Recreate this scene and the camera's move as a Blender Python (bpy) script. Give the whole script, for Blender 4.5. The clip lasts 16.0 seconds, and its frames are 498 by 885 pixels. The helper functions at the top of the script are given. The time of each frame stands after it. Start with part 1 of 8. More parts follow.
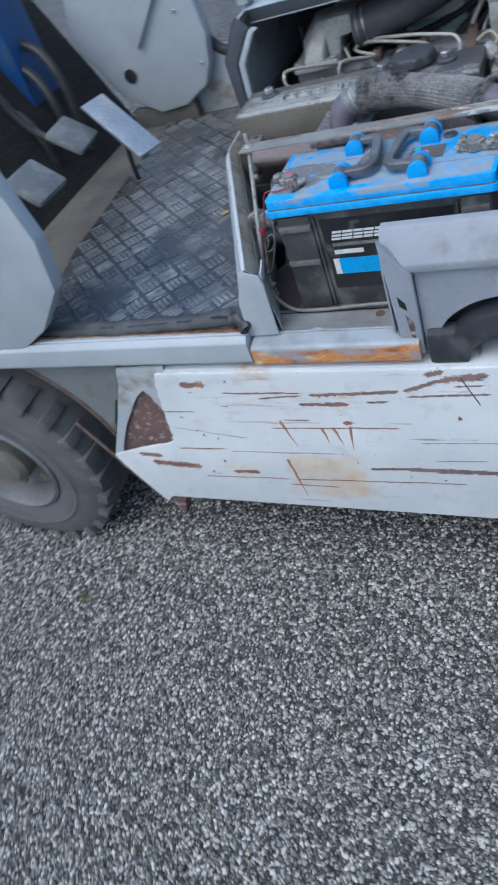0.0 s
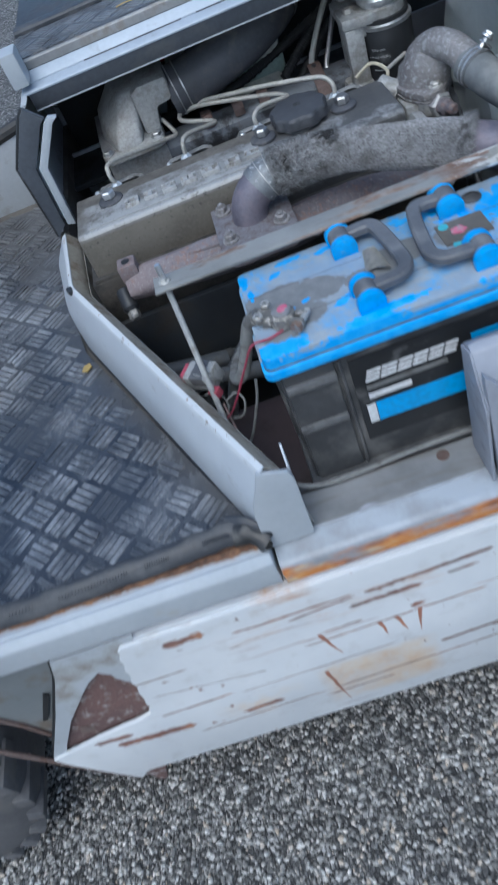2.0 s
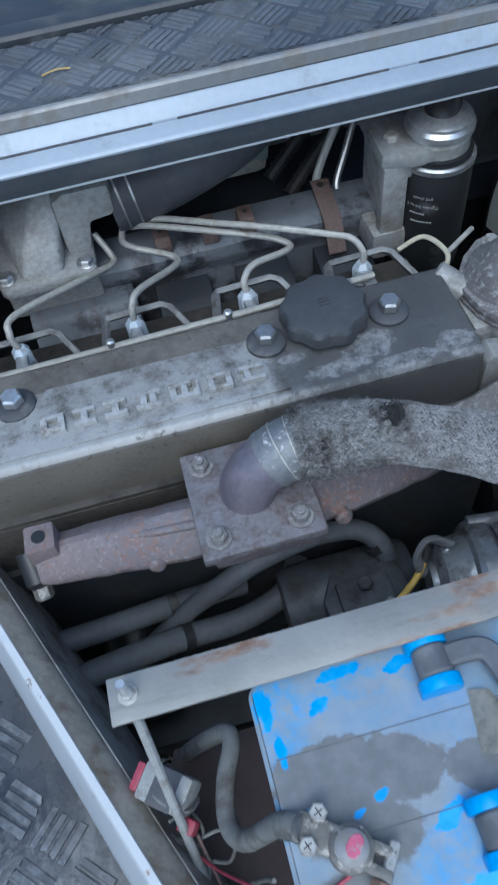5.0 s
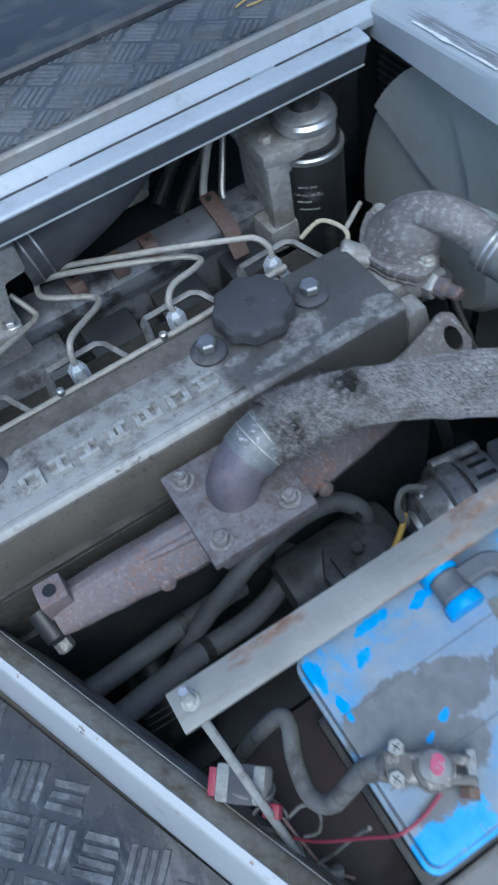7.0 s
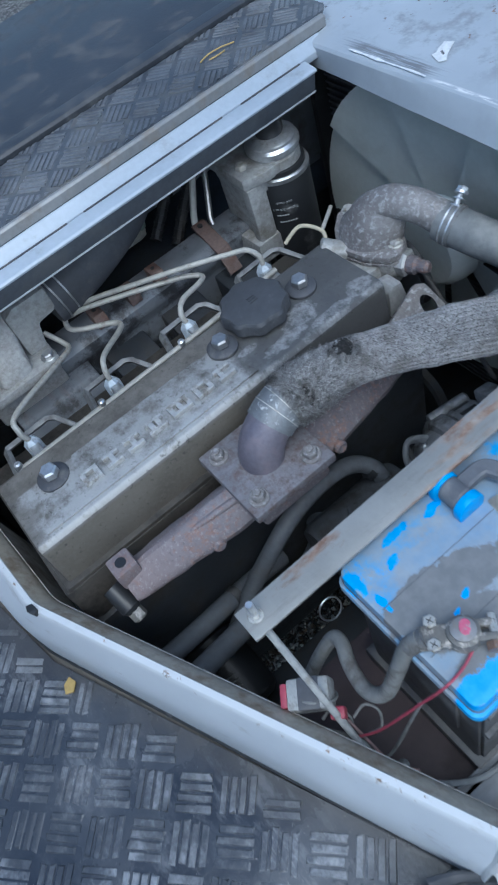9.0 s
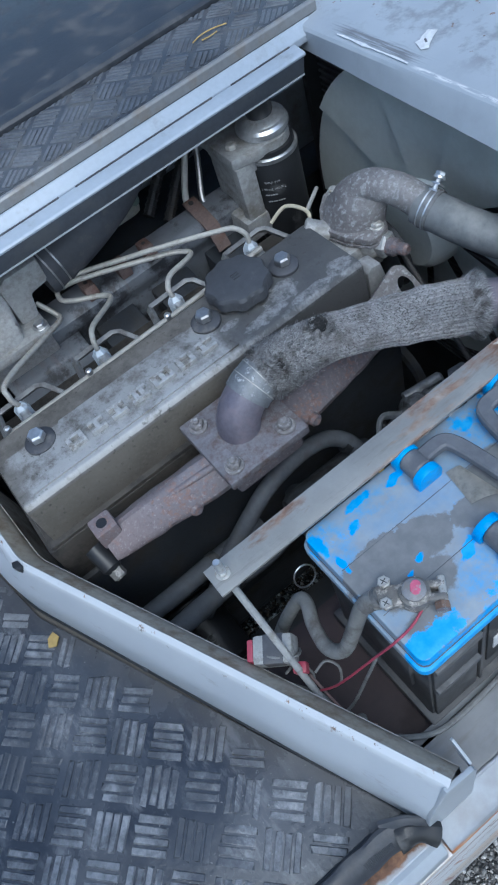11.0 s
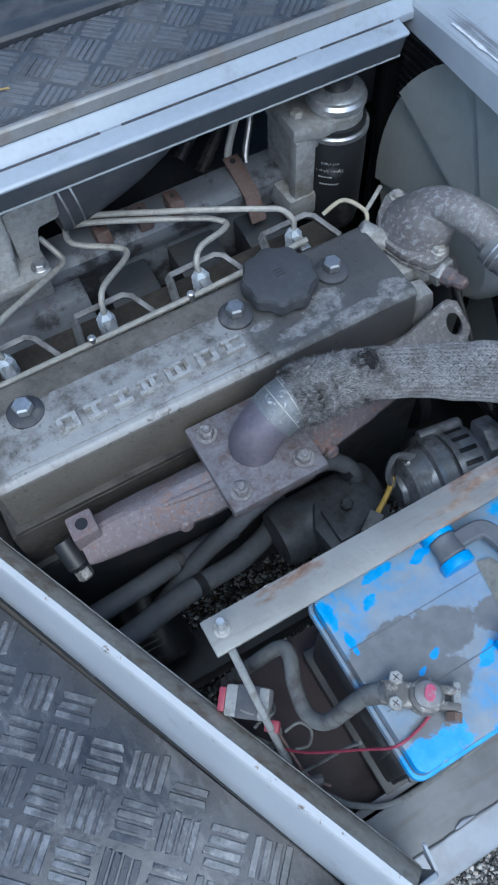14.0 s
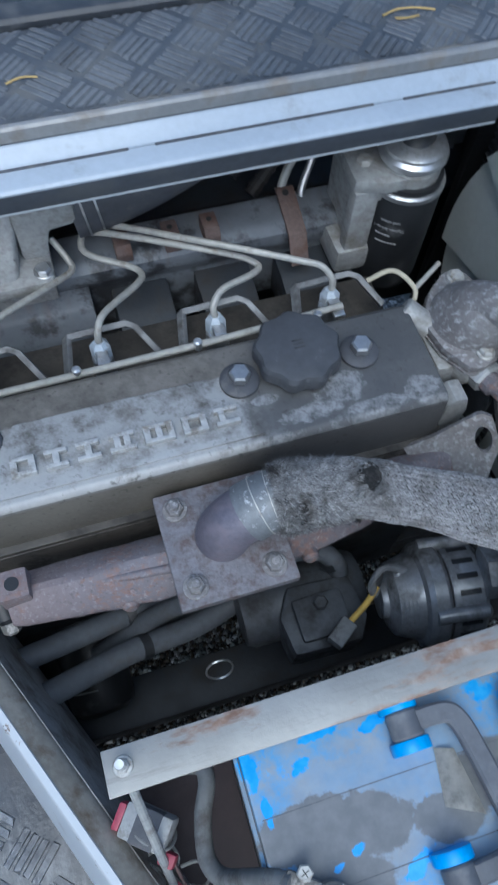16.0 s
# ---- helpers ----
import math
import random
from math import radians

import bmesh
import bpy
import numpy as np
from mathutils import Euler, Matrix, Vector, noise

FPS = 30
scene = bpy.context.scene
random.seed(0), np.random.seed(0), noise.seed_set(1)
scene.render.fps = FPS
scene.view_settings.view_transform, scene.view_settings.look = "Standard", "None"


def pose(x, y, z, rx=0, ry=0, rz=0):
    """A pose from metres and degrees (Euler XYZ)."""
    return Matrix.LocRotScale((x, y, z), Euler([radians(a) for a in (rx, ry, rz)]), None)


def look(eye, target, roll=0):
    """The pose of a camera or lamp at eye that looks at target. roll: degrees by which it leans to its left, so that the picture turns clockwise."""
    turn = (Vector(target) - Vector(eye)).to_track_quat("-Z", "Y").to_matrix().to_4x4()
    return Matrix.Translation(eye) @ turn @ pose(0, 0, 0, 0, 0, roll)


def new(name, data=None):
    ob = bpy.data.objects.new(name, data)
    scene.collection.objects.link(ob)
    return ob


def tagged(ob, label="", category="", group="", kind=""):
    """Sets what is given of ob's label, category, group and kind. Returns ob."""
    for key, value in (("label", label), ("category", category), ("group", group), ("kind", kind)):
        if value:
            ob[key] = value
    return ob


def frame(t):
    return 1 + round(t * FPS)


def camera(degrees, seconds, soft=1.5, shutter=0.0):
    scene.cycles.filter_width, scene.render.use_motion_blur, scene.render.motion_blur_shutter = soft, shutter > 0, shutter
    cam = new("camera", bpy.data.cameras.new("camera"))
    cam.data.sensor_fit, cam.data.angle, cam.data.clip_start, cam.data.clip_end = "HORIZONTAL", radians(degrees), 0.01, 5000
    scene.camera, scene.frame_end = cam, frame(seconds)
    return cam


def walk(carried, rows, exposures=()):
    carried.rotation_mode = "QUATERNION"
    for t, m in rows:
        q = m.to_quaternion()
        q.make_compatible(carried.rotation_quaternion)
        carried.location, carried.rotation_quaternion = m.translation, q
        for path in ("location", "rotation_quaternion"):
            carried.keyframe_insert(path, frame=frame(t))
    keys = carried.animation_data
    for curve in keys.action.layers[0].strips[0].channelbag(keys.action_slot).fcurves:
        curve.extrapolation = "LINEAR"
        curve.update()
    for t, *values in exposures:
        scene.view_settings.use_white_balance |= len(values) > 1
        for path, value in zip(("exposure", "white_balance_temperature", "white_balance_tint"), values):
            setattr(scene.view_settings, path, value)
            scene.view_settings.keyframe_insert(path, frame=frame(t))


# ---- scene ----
cam = camera(37.9, 16.0, soft=2.0, shutter=0.5)
PATH = [
    (0, (0.562, -1.093, 1.529), (-0.333, 0.117, 0.212), -24.3),
    (0.5, (0.386, -1.007, 1.505), (-0.303, 0.274, 0.133), -26.1),
    (1, (0.257, -0.839, 1.506), (-0.298, 0.46, 0.09), -28.9),
    (1.5, (0.1, -0.766, 1.503), (-0.192, 0.601, 0.073), -27.3),
    (2, (0.04, -0.618, 1.502), (-0.169, 0.751, 0.06), -26.1),
    (2.5, (0.066, -0.462, 1.497), (-0.11, 0.891, 0.034), -25.0),
    (3, (0.068, -0.348, 1.519), (0.04, 0.996, 0.038), -19.9),
    (3.5, (0.013, -0.23, 1.527), (0.091, 1.1, 0.036), -14.3),
    (3.7, (0.023, -0.192, 1.523), (0.066, 1.106, 0.002), -13.6),
    (5.8, (0.001, 0.058, 1.535), (0.211, 1.139, -0.134), -7.3),
    (6, (0.026, 0.052, 1.533), (0.23, 1.129, -0.139), -8.9),
    (6.5, (0.0, 0.031, 1.539), (0.275, 1.094, -0.133), -13.7),
    (7, (-0.05, -0.005, 1.557), (0.305, 1.07, -0.091), -15.4),
    (7.5, (-0.008, -0.105, 1.558), (0.38, 0.988, -0.071), -17.0),
    (8, (-0.037, -0.124, 1.587), (0.365, 0.999, -0.019), -20.7),
    (8.5, (-0.104, -0.08, 1.608), (0.295, 1.068, 0.02), -23.1),
    (9, (-0.127, -0.115, 1.619), (0.265, 1.048, 0.04), -24.0),
    (9.2, (-0.125, -0.137, 1.628), (0.261, 1.029, 0.05), -24.6),
    (11.3, (-0.116, -0.163, 1.639), (0.224, 0.96, 0.019), -22.7),
    (11.5, (-0.105, -0.165, 1.636), (0.23, 0.948, 0.008), -21.6),
    (12, (-0.092, -0.187, 1.647), (0.201, 0.898, -0.007), -19.3),
    (12.5, (-0.09, -0.176, 1.651), (0.234, 0.842, -0.04), -14.8),
    (13, (-0.102, -0.111, 1.649), (0.267, 0.843, -0.069), -10.5),
    (13.5, (-0.125, -0.038, 1.648), (0.298, 0.87, -0.083), -5.4),
    (14, (-0.134, 0.018, 1.639), (0.298, 0.888, -0.11), -3.5),
    (14.5, (-0.104, 0.064, 1.62), (0.293, 0.906, -0.15), -2.6),
    (15, (-0.043, 0.114, 1.617), (0.274, 0.952, -0.171), -1.0),
    (15.5, (-0.019, 0.145, 1.606), (0.314, 0.892, -0.219), 4.7),
    (16, (-0.027, 0.138, 1.609), (0.303, 0.974, -0.177), 5.0),
]
walk(cam, [(t, look(eye, target, roll)) for t, eye, target, roll in PATH], exposures=[(0, 0.45, 5670, 3), (2, 0.42, 5590, 3), (3.5, 0.42, 5370, 1), (9, 0.44, 5350, 1), (11.5, 0.42, 5430, 2), (16, 0.43, 5430, 2)])

# ---- sky, sun, exposure: bright shade under an overcast sky ----
world = bpy.data.worlds.new("sky")
scene.world = world
world.use_nodes = True
wt = world.node_tree
sky = wt.nodes.new("ShaderNodeTexSky")
sky.sky_type, sky.sun_disc = "NISHITA", False
sky.sun_elevation, sky.sun_rotation = radians(52), radians(200)
sky.air_density, sky.dust_density, sky.ozone_density = 1.0, 3.0, 1.0
wt.links.new(sky.outputs[0], wt.nodes["Background"].inputs[0])
wt.nodes["Background"].inputs[1].default_value = 0.14
sun = new("sun", bpy.data.lights.new("sun", "SUN"))
sun.data.energy, sun.data.angle, sun.data.color = 0.9, radians(40), (1.0, 0.97, 0.93)
sun.matrix_world = look((0, 0, 5), (0.55, 1.6, 0))

# ---- mesh helpers ----


def center_of(me):
    n = len(me.vertices)
    co = np.empty(n * 3, np.float32)
    me.vertices.foreach_get("co", co)
    co = co.reshape(-1, 3)
    return co, (co.min(0) + co.max(0)) / 2


WORLD_AT = {}


def thing(name, at, label, category, group="", kind=""):
    ob = new(name)
    ob.empty_display_size = 0.05
    ob.location = at
    WORLD_AT[ob.name] = Vector(at)
    return tagged(ob, label, category, group, kind)


def place(name, me, material, parent=None, label="", sharp=32, smooth=True):
    co, c = center_of(me)
    co -= c
    me.vertices.foreach_set("co", co.ravel())
    me.update()
    if smooth:
        me.polygons.foreach_set("use_smooth", np.ones(len(me.polygons), bool))
        me.set_sharp_from_angle(angle=radians(sharp))
    me.materials.append(material)
    ob = new(name, me)
    ob.location = [float(v) for v in c]
    WORLD_AT[ob.name] = Vector(ob.location)
    if parent:
        ob.parent = parent
        ob.matrix_parent_inverse = Matrix.Translation(-WORLD_AT[parent.name])
    if label:
        ob["label"] = label
    return ob


def part(name, bm, material, parent=None, label="", sharp=32, smooth=True):
    """Links a bmesh, in world places, as one mesh object under a thing or a part."""
    me = bpy.data.meshes.new(name)
    bmesh.ops.recalc_face_normals(bm, faces=bm.faces)
    bm.to_mesh(me)
    bm.free()
    return place(name, me, material, parent, label, sharp, smooth)


def box(lo, hi, bev=0.0, bm=None, m=None):
    own = bmesh.new()
    bmesh.ops.create_cube(own, size=1)
    lo, hi = Vector(lo), Vector(hi)
    for v in own.verts:
        v.co = Vector(((lo[i] + hi[i]) / 2 + v.co[i] * (hi[i] - lo[i]) for i in range(3)))
    if bev:
        bmesh.ops.bevel(own, geom=own.edges[:], offset=bev, segments=2, profile=0.6, affect="EDGES")
    if m is not None:
        own.transform(m)
    return merge(bm, own)


def merge(bm, own):
    if bm is None:
        return own
    me = bpy.data.meshes.new("tmp")
    own.to_mesh(me)
    own.free()
    bm.from_mesh(me)
    bpy.data.meshes.remove(me)
    return bm


def prism(poly, axis, a, b, bev=0.0, bm=None, m=None):
    """A polygon of the two other axes, in their order, drawn out along axis from a to b."""
    own = bmesh.new()
    k = "xyz".index(axis)

    def at(p, v):
        q = list(p)
        q.insert(k, v)
        return q
    lo = [own.verts.new(at(p, a)) for p in poly]
    hi = [own.verts.new(at(p, b)) for p in poly]
    own.faces.new(lo)
    own.faces.new(hi[::-1])
    n = len(poly)
    for i in range(n):
        own.faces.new((lo[i], lo[(i + 1) % n], hi[(i + 1) % n], hi[i]))
    bmesh.ops.recalc_face_normals(own, faces=own.faces)
    if bev:
        bmesh.ops.bevel(own, geom=own.edges[:], offset=bev, segments=2, profile=0.6, affect="EDGES")
    if m is not None:
        own.transform(m)
    return merge(bm, own)


def along(points, steps=8, closed=False):
    """Points of a smooth line through the given ones."""
    p = [Vector(q) for q in points]
    if len(p) == 2:
        return p
    out = []
    n = len(p)
    for i in range(n if closed else n - 1):
        if closed:
            a, b, c, d = p[i - 1], p[i], p[(i + 1) % n], p[(i + 2) % n]
        else:
            a, b, c, d = p[max(i - 1, 0)], p[i], p[i + 1], p[min(i + 2, n - 1)]
        for s in range(steps):
            t = s / steps
            out.append(0.5 * (2 * b + (c - a) * t + (2 * a - 5 * b + 4 * c - d) * t * t + (3 * b - a - 3 * c + d) * t ** 3))
    if not closed:
        out.append(p[-1])
    return out


def tube(points, r, seg=12, steps=8, bm=None, rough=0.0, flat=1.0, straight=False, square=0.0):
    """A round bar along points; r a number or a function of the way from 0 to 1."""
    own = bmesh.new()
    line = [Vector(q) for q in points] if straight else along(points, steps)
    n = len(line)
    rings, side = [], None
    for i, p in enumerate(line):
        d = (line[min(i + 1, n - 1)] - line[max(i - 1, 0)]).normalized()
        if side is None:
            side = d.orthogonal().normalized()
        side = (side - d * side.dot(d)).normalized()
        up = d.cross(side)
        rad = r(i / (n - 1)) if callable(r) else r
        ring = []
        for k in range(seg):
            a = 2 * math.pi * k / seg
            fit = (abs(math.cos(a)) ** 6 + abs(math.sin(a)) ** 6) ** (-1 / 6)
            q = p + (side * math.cos(a) + up * math.sin(a) * flat) * rad * (1 - square + square * fit)
            if rough:
                q += (q - p) * noise.noise(q * 45) * rough
            ring.append(own.verts.new(q))
        rings.append(ring)
    for i in range(n - 1):
        for k in range(seg):
            own.faces.new((rings[i][k], rings[i][(k + 1) % seg], rings[i + 1][(k + 1) % seg], rings[i + 1][k]))
    own.faces.new(rings[0][::-1])
    own.faces.new(rings[-1])
    return merge(bm, own)


def lathe(profile, at, way, seg=24, bm=None, wave=0.0, waves=0, caps=True):
    """Rings of (radius, way along) round an axis through at."""
    own = bmesh.new()
    at, way = Vector(at), Vector(way).normalized()
    s = way.orthogonal().normalized()
    u = way.cross(s)
    rings = []
    for r, h in profile:
        ring = []
        for k in range(seg):
            a = 2 * math.pi * k / seg
            rr = r * (1 + wave * math.cos(waves * a))
            ring.append(own.verts.new(at + way * h + (s * math.cos(a) + u * math.sin(a)) * rr))
        rings.append(ring)
    for i in range(len(rings) - 1):
        for k in range(seg):
            own.faces.new((rings[i][k], rings[i][(k + 1) % seg], rings[i + 1][(k + 1) % seg], rings[i + 1][k]))
    if caps:
        own.faces.new(rings[0][::-1])
        own.faces.new(rings[-1])
    return merge(bm, own)


def hexbolt(at, way, r=0.009, h=0.008, washer=0.0, bm=None):
    own = lathe([(r * 0.9, 0), (r, 0.001), (r, h * 0.8), (r * 0.82, h)], at, way, 6)
    if washer:
        own = lathe([(washer, -0.002), (washer, 0.001), (washer * 0.9, 0.0018)], at, way, 20, own)
    return merge(bm, own)


def turned(at, rx=0, ry=0, rz=0):
    return pose(at[0], at[1], at[2], rx, ry, rz)


# ---- materials ----


class Shade:
    def __init__(self, name, rough=0.5, metal=0.0, spec=0.5):
        self.m = bpy.data.materials.new(name)
        self.m.use_nodes = True
        self.t = self.m.node_tree
        self.b = self.t.nodes["Principled BSDF"]
        self.b.inputs["Roughness"].default_value = rough
        self.b.inputs["Metallic"].default_value = metal
        self.b.inputs["Specular IOR Level"].default_value = spec
        self.place = self.t.nodes.new("ShaderNodeNewGeometry").outputs["Position"]

    def put(self, node, i, v):
        if isinstance(v, bpy.types.NodeSocket):
            self.t.links.new(v, node.inputs[i])
        elif isinstance(v, tuple) and len(v) == 3 and node.inputs[i].type == "RGBA":
            node.inputs[i].default_value = (*v, 1)
        else:
            node.inputs[i].default_value = v

    def stretch(self, sx, sy, sz, rz=0.0):
        n = self.t.nodes.new("ShaderNodeMapping")
        self.put(n, 0, self.place)
        n.inputs["Scale"].default_value = (sx, sy, sz)
        n.inputs["Rotation"].default_value = (0, 0, rz)
        return n.outputs[0]

    def noise(self, scale, detail=4, rough=0.6, vec=None, warp=0.0):
        n = self.t.nodes.new("ShaderNodeTexNoise")
        self.put(n, "Vector", vec or self.place)
        n.inputs["Scale"].default_value, n.inputs["Detail"].default_value = scale, detail
        n.inputs["Roughness"].default_value, n.inputs["Distortion"].default_value = rough, warp
        return n.outputs["Fac"]

    def cellular(self, scale, vec=None, out="Distance", feature="F1"):
        n = self.t.nodes.new("ShaderNodeTexVoronoi")
        n.feature = feature
        self.put(n, "Vector", vec or self.place)
        n.inputs["Scale"].default_value = scale
        return n.outputs[out]

    def wave(self, scale, vec=None, warp=0.0, direction="X"):
        n = self.t.nodes.new("ShaderNodeTexWave")
        n.bands_direction = direction
        self.put(n, "Vector", vec or self.place)
        n.inputs["Scale"].default_value, n.inputs["Distortion"].default_value = scale, warp
        return n.outputs["Fac"]

    def step(self, fac, lo, hi):
        n = self.t.nodes.new("ShaderNodeMapRange")
        self.put(n, 0, fac)
        n.inputs[1].default_value, n.inputs[2].default_value = lo, hi
        return n.outputs[0]

    def math(self, op, a, b):
        n = self.t.nodes.new("ShaderNodeMath")
        n.operation, n.use_clamp = op, op in ("MULTIPLY", "ADD", "SUBTRACT")
        self.put(n, 0, a)
        self.put(n, 1, b)
        return n.outputs[0]

    def plus(self, value, fac, k):
        """value + fac * k, with no limits."""
        n = self.t.nodes.new("ShaderNodeMath")
        n.operation = "MULTIPLY_ADD"
        self.put(n, 0, fac)
        n.inputs[1].default_value = k
        self.put(n, 2, value)
        return n.outputs[0]

    def axis(self, i):
        n = self.t.nodes.new("ShaderNodeSeparateXYZ")
        self.put(n, 0, self.place)
        return n.outputs[i]

    def window(self, i, lo, hi, soft):
        """1 between lo and hi of a coordinate, fading over soft."""
        a = self.axis(i)
        return self.math("MULTIPLY", self.step(a, lo - soft, lo + soft), self.step(a, hi + soft, hi - soft))

    def blob(self, cx, cy, rx, ry, turn=0.0, edge=0.12, ragged=0.7, scale=34):
        """1 inside a ragged oval on a level surface."""
        n = self.t.nodes.new("ShaderNodeMapping")
        n.vector_type = "TEXTURE"
        self.put(n, 0, self.place)
        n.inputs["Location"].default_value = (cx, cy, 0)
        n.inputs["Rotation"].default_value = (0, 0, radians(turn))
        n.inputs["Scale"].default_value = (rx, ry, 1000)
        d = self.t.nodes.new("ShaderNodeVectorMath")
        d.operation = "LENGTH"
        self.put(d, 0, n.outputs[0])
        f = self.t.nodes.new("ShaderNodeMath")
        f.operation = "MULTIPLY_ADD"
        self.put(f, 0, self.noise(scale, 8, 0.68))
        f.inputs[1].default_value = -2 * ragged
        f.inputs[2].default_value = ragged
        g = self.t.nodes.new("ShaderNodeMath")
        g.operation = "ADD"
        self.put(g, 0, d.outputs["Value"])
        self.put(g, 1, f.outputs[0])
        return self.step(g.outputs[0], 1 + edge, 1 - edge)

    def most(self, masks):
        out = masks[0]
        for m in masks[1:]:
            out = self.math("MAXIMUM", out, m)
        return out

    def mix(self, fac, a, b):
        n = self.t.nodes.new("ShaderNodeMix")
        n.data_type = "RGBA"
        self.put(n, 0, fac)
        self.put(n, 6, a)
        self.put(n, 7, b)
        return n.outputs[2]

    def lone(self, out="Random Per Island"):
        return self.t.nodes.new("ShaderNodeNewGeometry").outputs[out]

    def ramp(self, fac, *stops):
        n = self.t.nodes.new("ShaderNodeValToRGB")
        self.put(n, 0, fac)
        e = n.color_ramp.elements
        while len(e) < len(stops):
            e.new(0.5)
        for el, (p, c) in zip(e, stops):
            el.position, el.color = p, (*c, 1)
        return n.outputs[0]

    def done(self, color, rough=None, bump=None, strength=0.3, dist=0.001, metal=None):
        self.put(self.b, "Base Color", color)
        if rough is not None:
            self.put(self.b, "Roughness", rough)
        if metal is not None:
            self.put(self.b, "Metallic", metal)
        if bump is not None:
            n = self.t.nodes.new("ShaderNodeBump")
            n.inputs["Strength"].default_value, n.inputs["Distance"].default_value = strength, dist
            self.put(n, "Height", bump)
            self.t.links.new(n.outputs[0], self.b.inputs["Normal"])
        return self.m


def surf(name, c, c2, rough=0.5, metal=0.0, dirt=None, at=0.55, soft=0.08, ds=14, grain=120, bump=0.25, dist=0.0008, spread=0.12, big=5, dirt_rough=0.8, speck=0.25):
    """A surface: colour between two tones, dirt in patches, fine grain and an uneven gloss."""
    s = Shade(name, rough, metal)
    tone = s.mix(s.step(s.noise(big, 5), 0.35, 0.65), c, c2)
    fine = s.noise(grain, 3)
    tone = s.mix(s.step(fine, 0.35, 0.7), tone, s.mix(speck, tone, (0.02, 0.02, 0.02)))
    r = s.math("ADD", rough - spread / 2, s.math("MULTIPLY", s.noise(big * 4, 4), spread))
    if dirt:
        mask = s.step(s.noise(ds, 7, 0.65), at - soft, at + soft)
        tone = s.mix(mask, tone, dirt)
        r = s.math("ADD", s.math("MULTIPLY", r, s.math("SUBTRACT", 1.0, mask)), s.math("MULTIPLY", mask, dirt_rough))
        return s.done(tone, r, s.math("ADD", fine, s.math("MULTIPLY", mask, 0.4)), bump, dist, s.math("MULTIPLY", s.math("SUBTRACT", 1.0, mask), metal) if metal else None)
    return s.done(tone, r, fine, bump, dist)


# scrapes on the panel: from x0 to x1, height at either end, half height, how brown
FRONT_SCRAPES = (
    (-0.470, -0.320, 0.372, 0.362, 0.016, 1.0),
    (-0.285, -0.205, 0.630, 0.630, 0.014, 0.7),
    (-0.272, -0.246, 0.609, 0.605, 0.004, 0.1),
    (-0.206, -0.170, 0.568, 0.566, 0.0025, 0.1),
    (-0.367, -0.264, 0.550, 0.548, 0.0030, 0.2),
    (-0.358, -0.158, 0.500, 0.466, 0.0016, 0.2),
    (-0.372, -0.229, 0.425, 0.431, 0.0040, 0.9),
    (-0.233, 0.042, 0.422, 0.424, 0.0020, 0.4),
    (-0.334, -0.094, 0.327, 0.334, 0.0024, 0.6),
    (-0.094, 0.309, 0.334, 0.345, 0.0028, 0.8),
    (-0.115, 0.022, 0.315, 0.313, 0.0030, 1.0),
    (-0.252, -0.167, 0.350, 0.352, 0.010, 1.0),
    (-0.187, 0.007, 0.606, 0.603, 0.0035, 1.0),
    (-0.500, -0.420, 0.402, 0.396, 0.012, 0.5),
)
REAR_SCRAPES = (
    (-0.107, 0.006, 0.588, 0.597, 0.0034, 0.6),
    (0.006, 0.209, 0.597, 0.606, 0.0068, 0.35),
    (0.200, 0.310, 0.604, 0.642, 0.0090, 0.3),
    (0.275, 0.372, 0.632, 0.645, 0.0140, 0.2),
    (0.207, 0.372, 0.592, 0.599, 0.0044, 0.2),
    (0.297, 0.364, 0.617, 0.621, 0.0040, 0.2),
    (0.245, 0.297, 0.646, 0.656, 0.0120, 0.05),
    (-0.022, 0.101, 0.571, 0.574, 0.0085, 0.55),
    (0.124, 0.183, 0.579, 0.581, 0.0055, 0.3),
    (-0.071, 0.006, 0.526, 0.526, 0.0030, 0.7),
    (0.060, 0.102, 0.519, 0.521, 0.0095, 0.9),
    (-0.106, 0.192, 0.502, 0.507, 0.0030, 0.75),
    (0.090, 0.200, 0.379, 0.385, 0.0065, 0.7),
    (0.170, 0.560, 0.385, 0.380, 0.0110, 0.05),
    (0.210, 0.400, 0.465, 0.472, 0.0015, 0.2),
    (0.234, 0.353, 0.411, 0.419, 0.0020, 0.2),
)
# rust runs: top, foot
RUNS = ((-0.071, 0.526, -0.051, 0.441), (0.019, 0.508, 0.026, 0.458), (0.045, 0.508, 0.056, 0.450), (0.083, 0.512, 0.073, 0.437), (-0.089, 0.403, -0.074, 0.270))


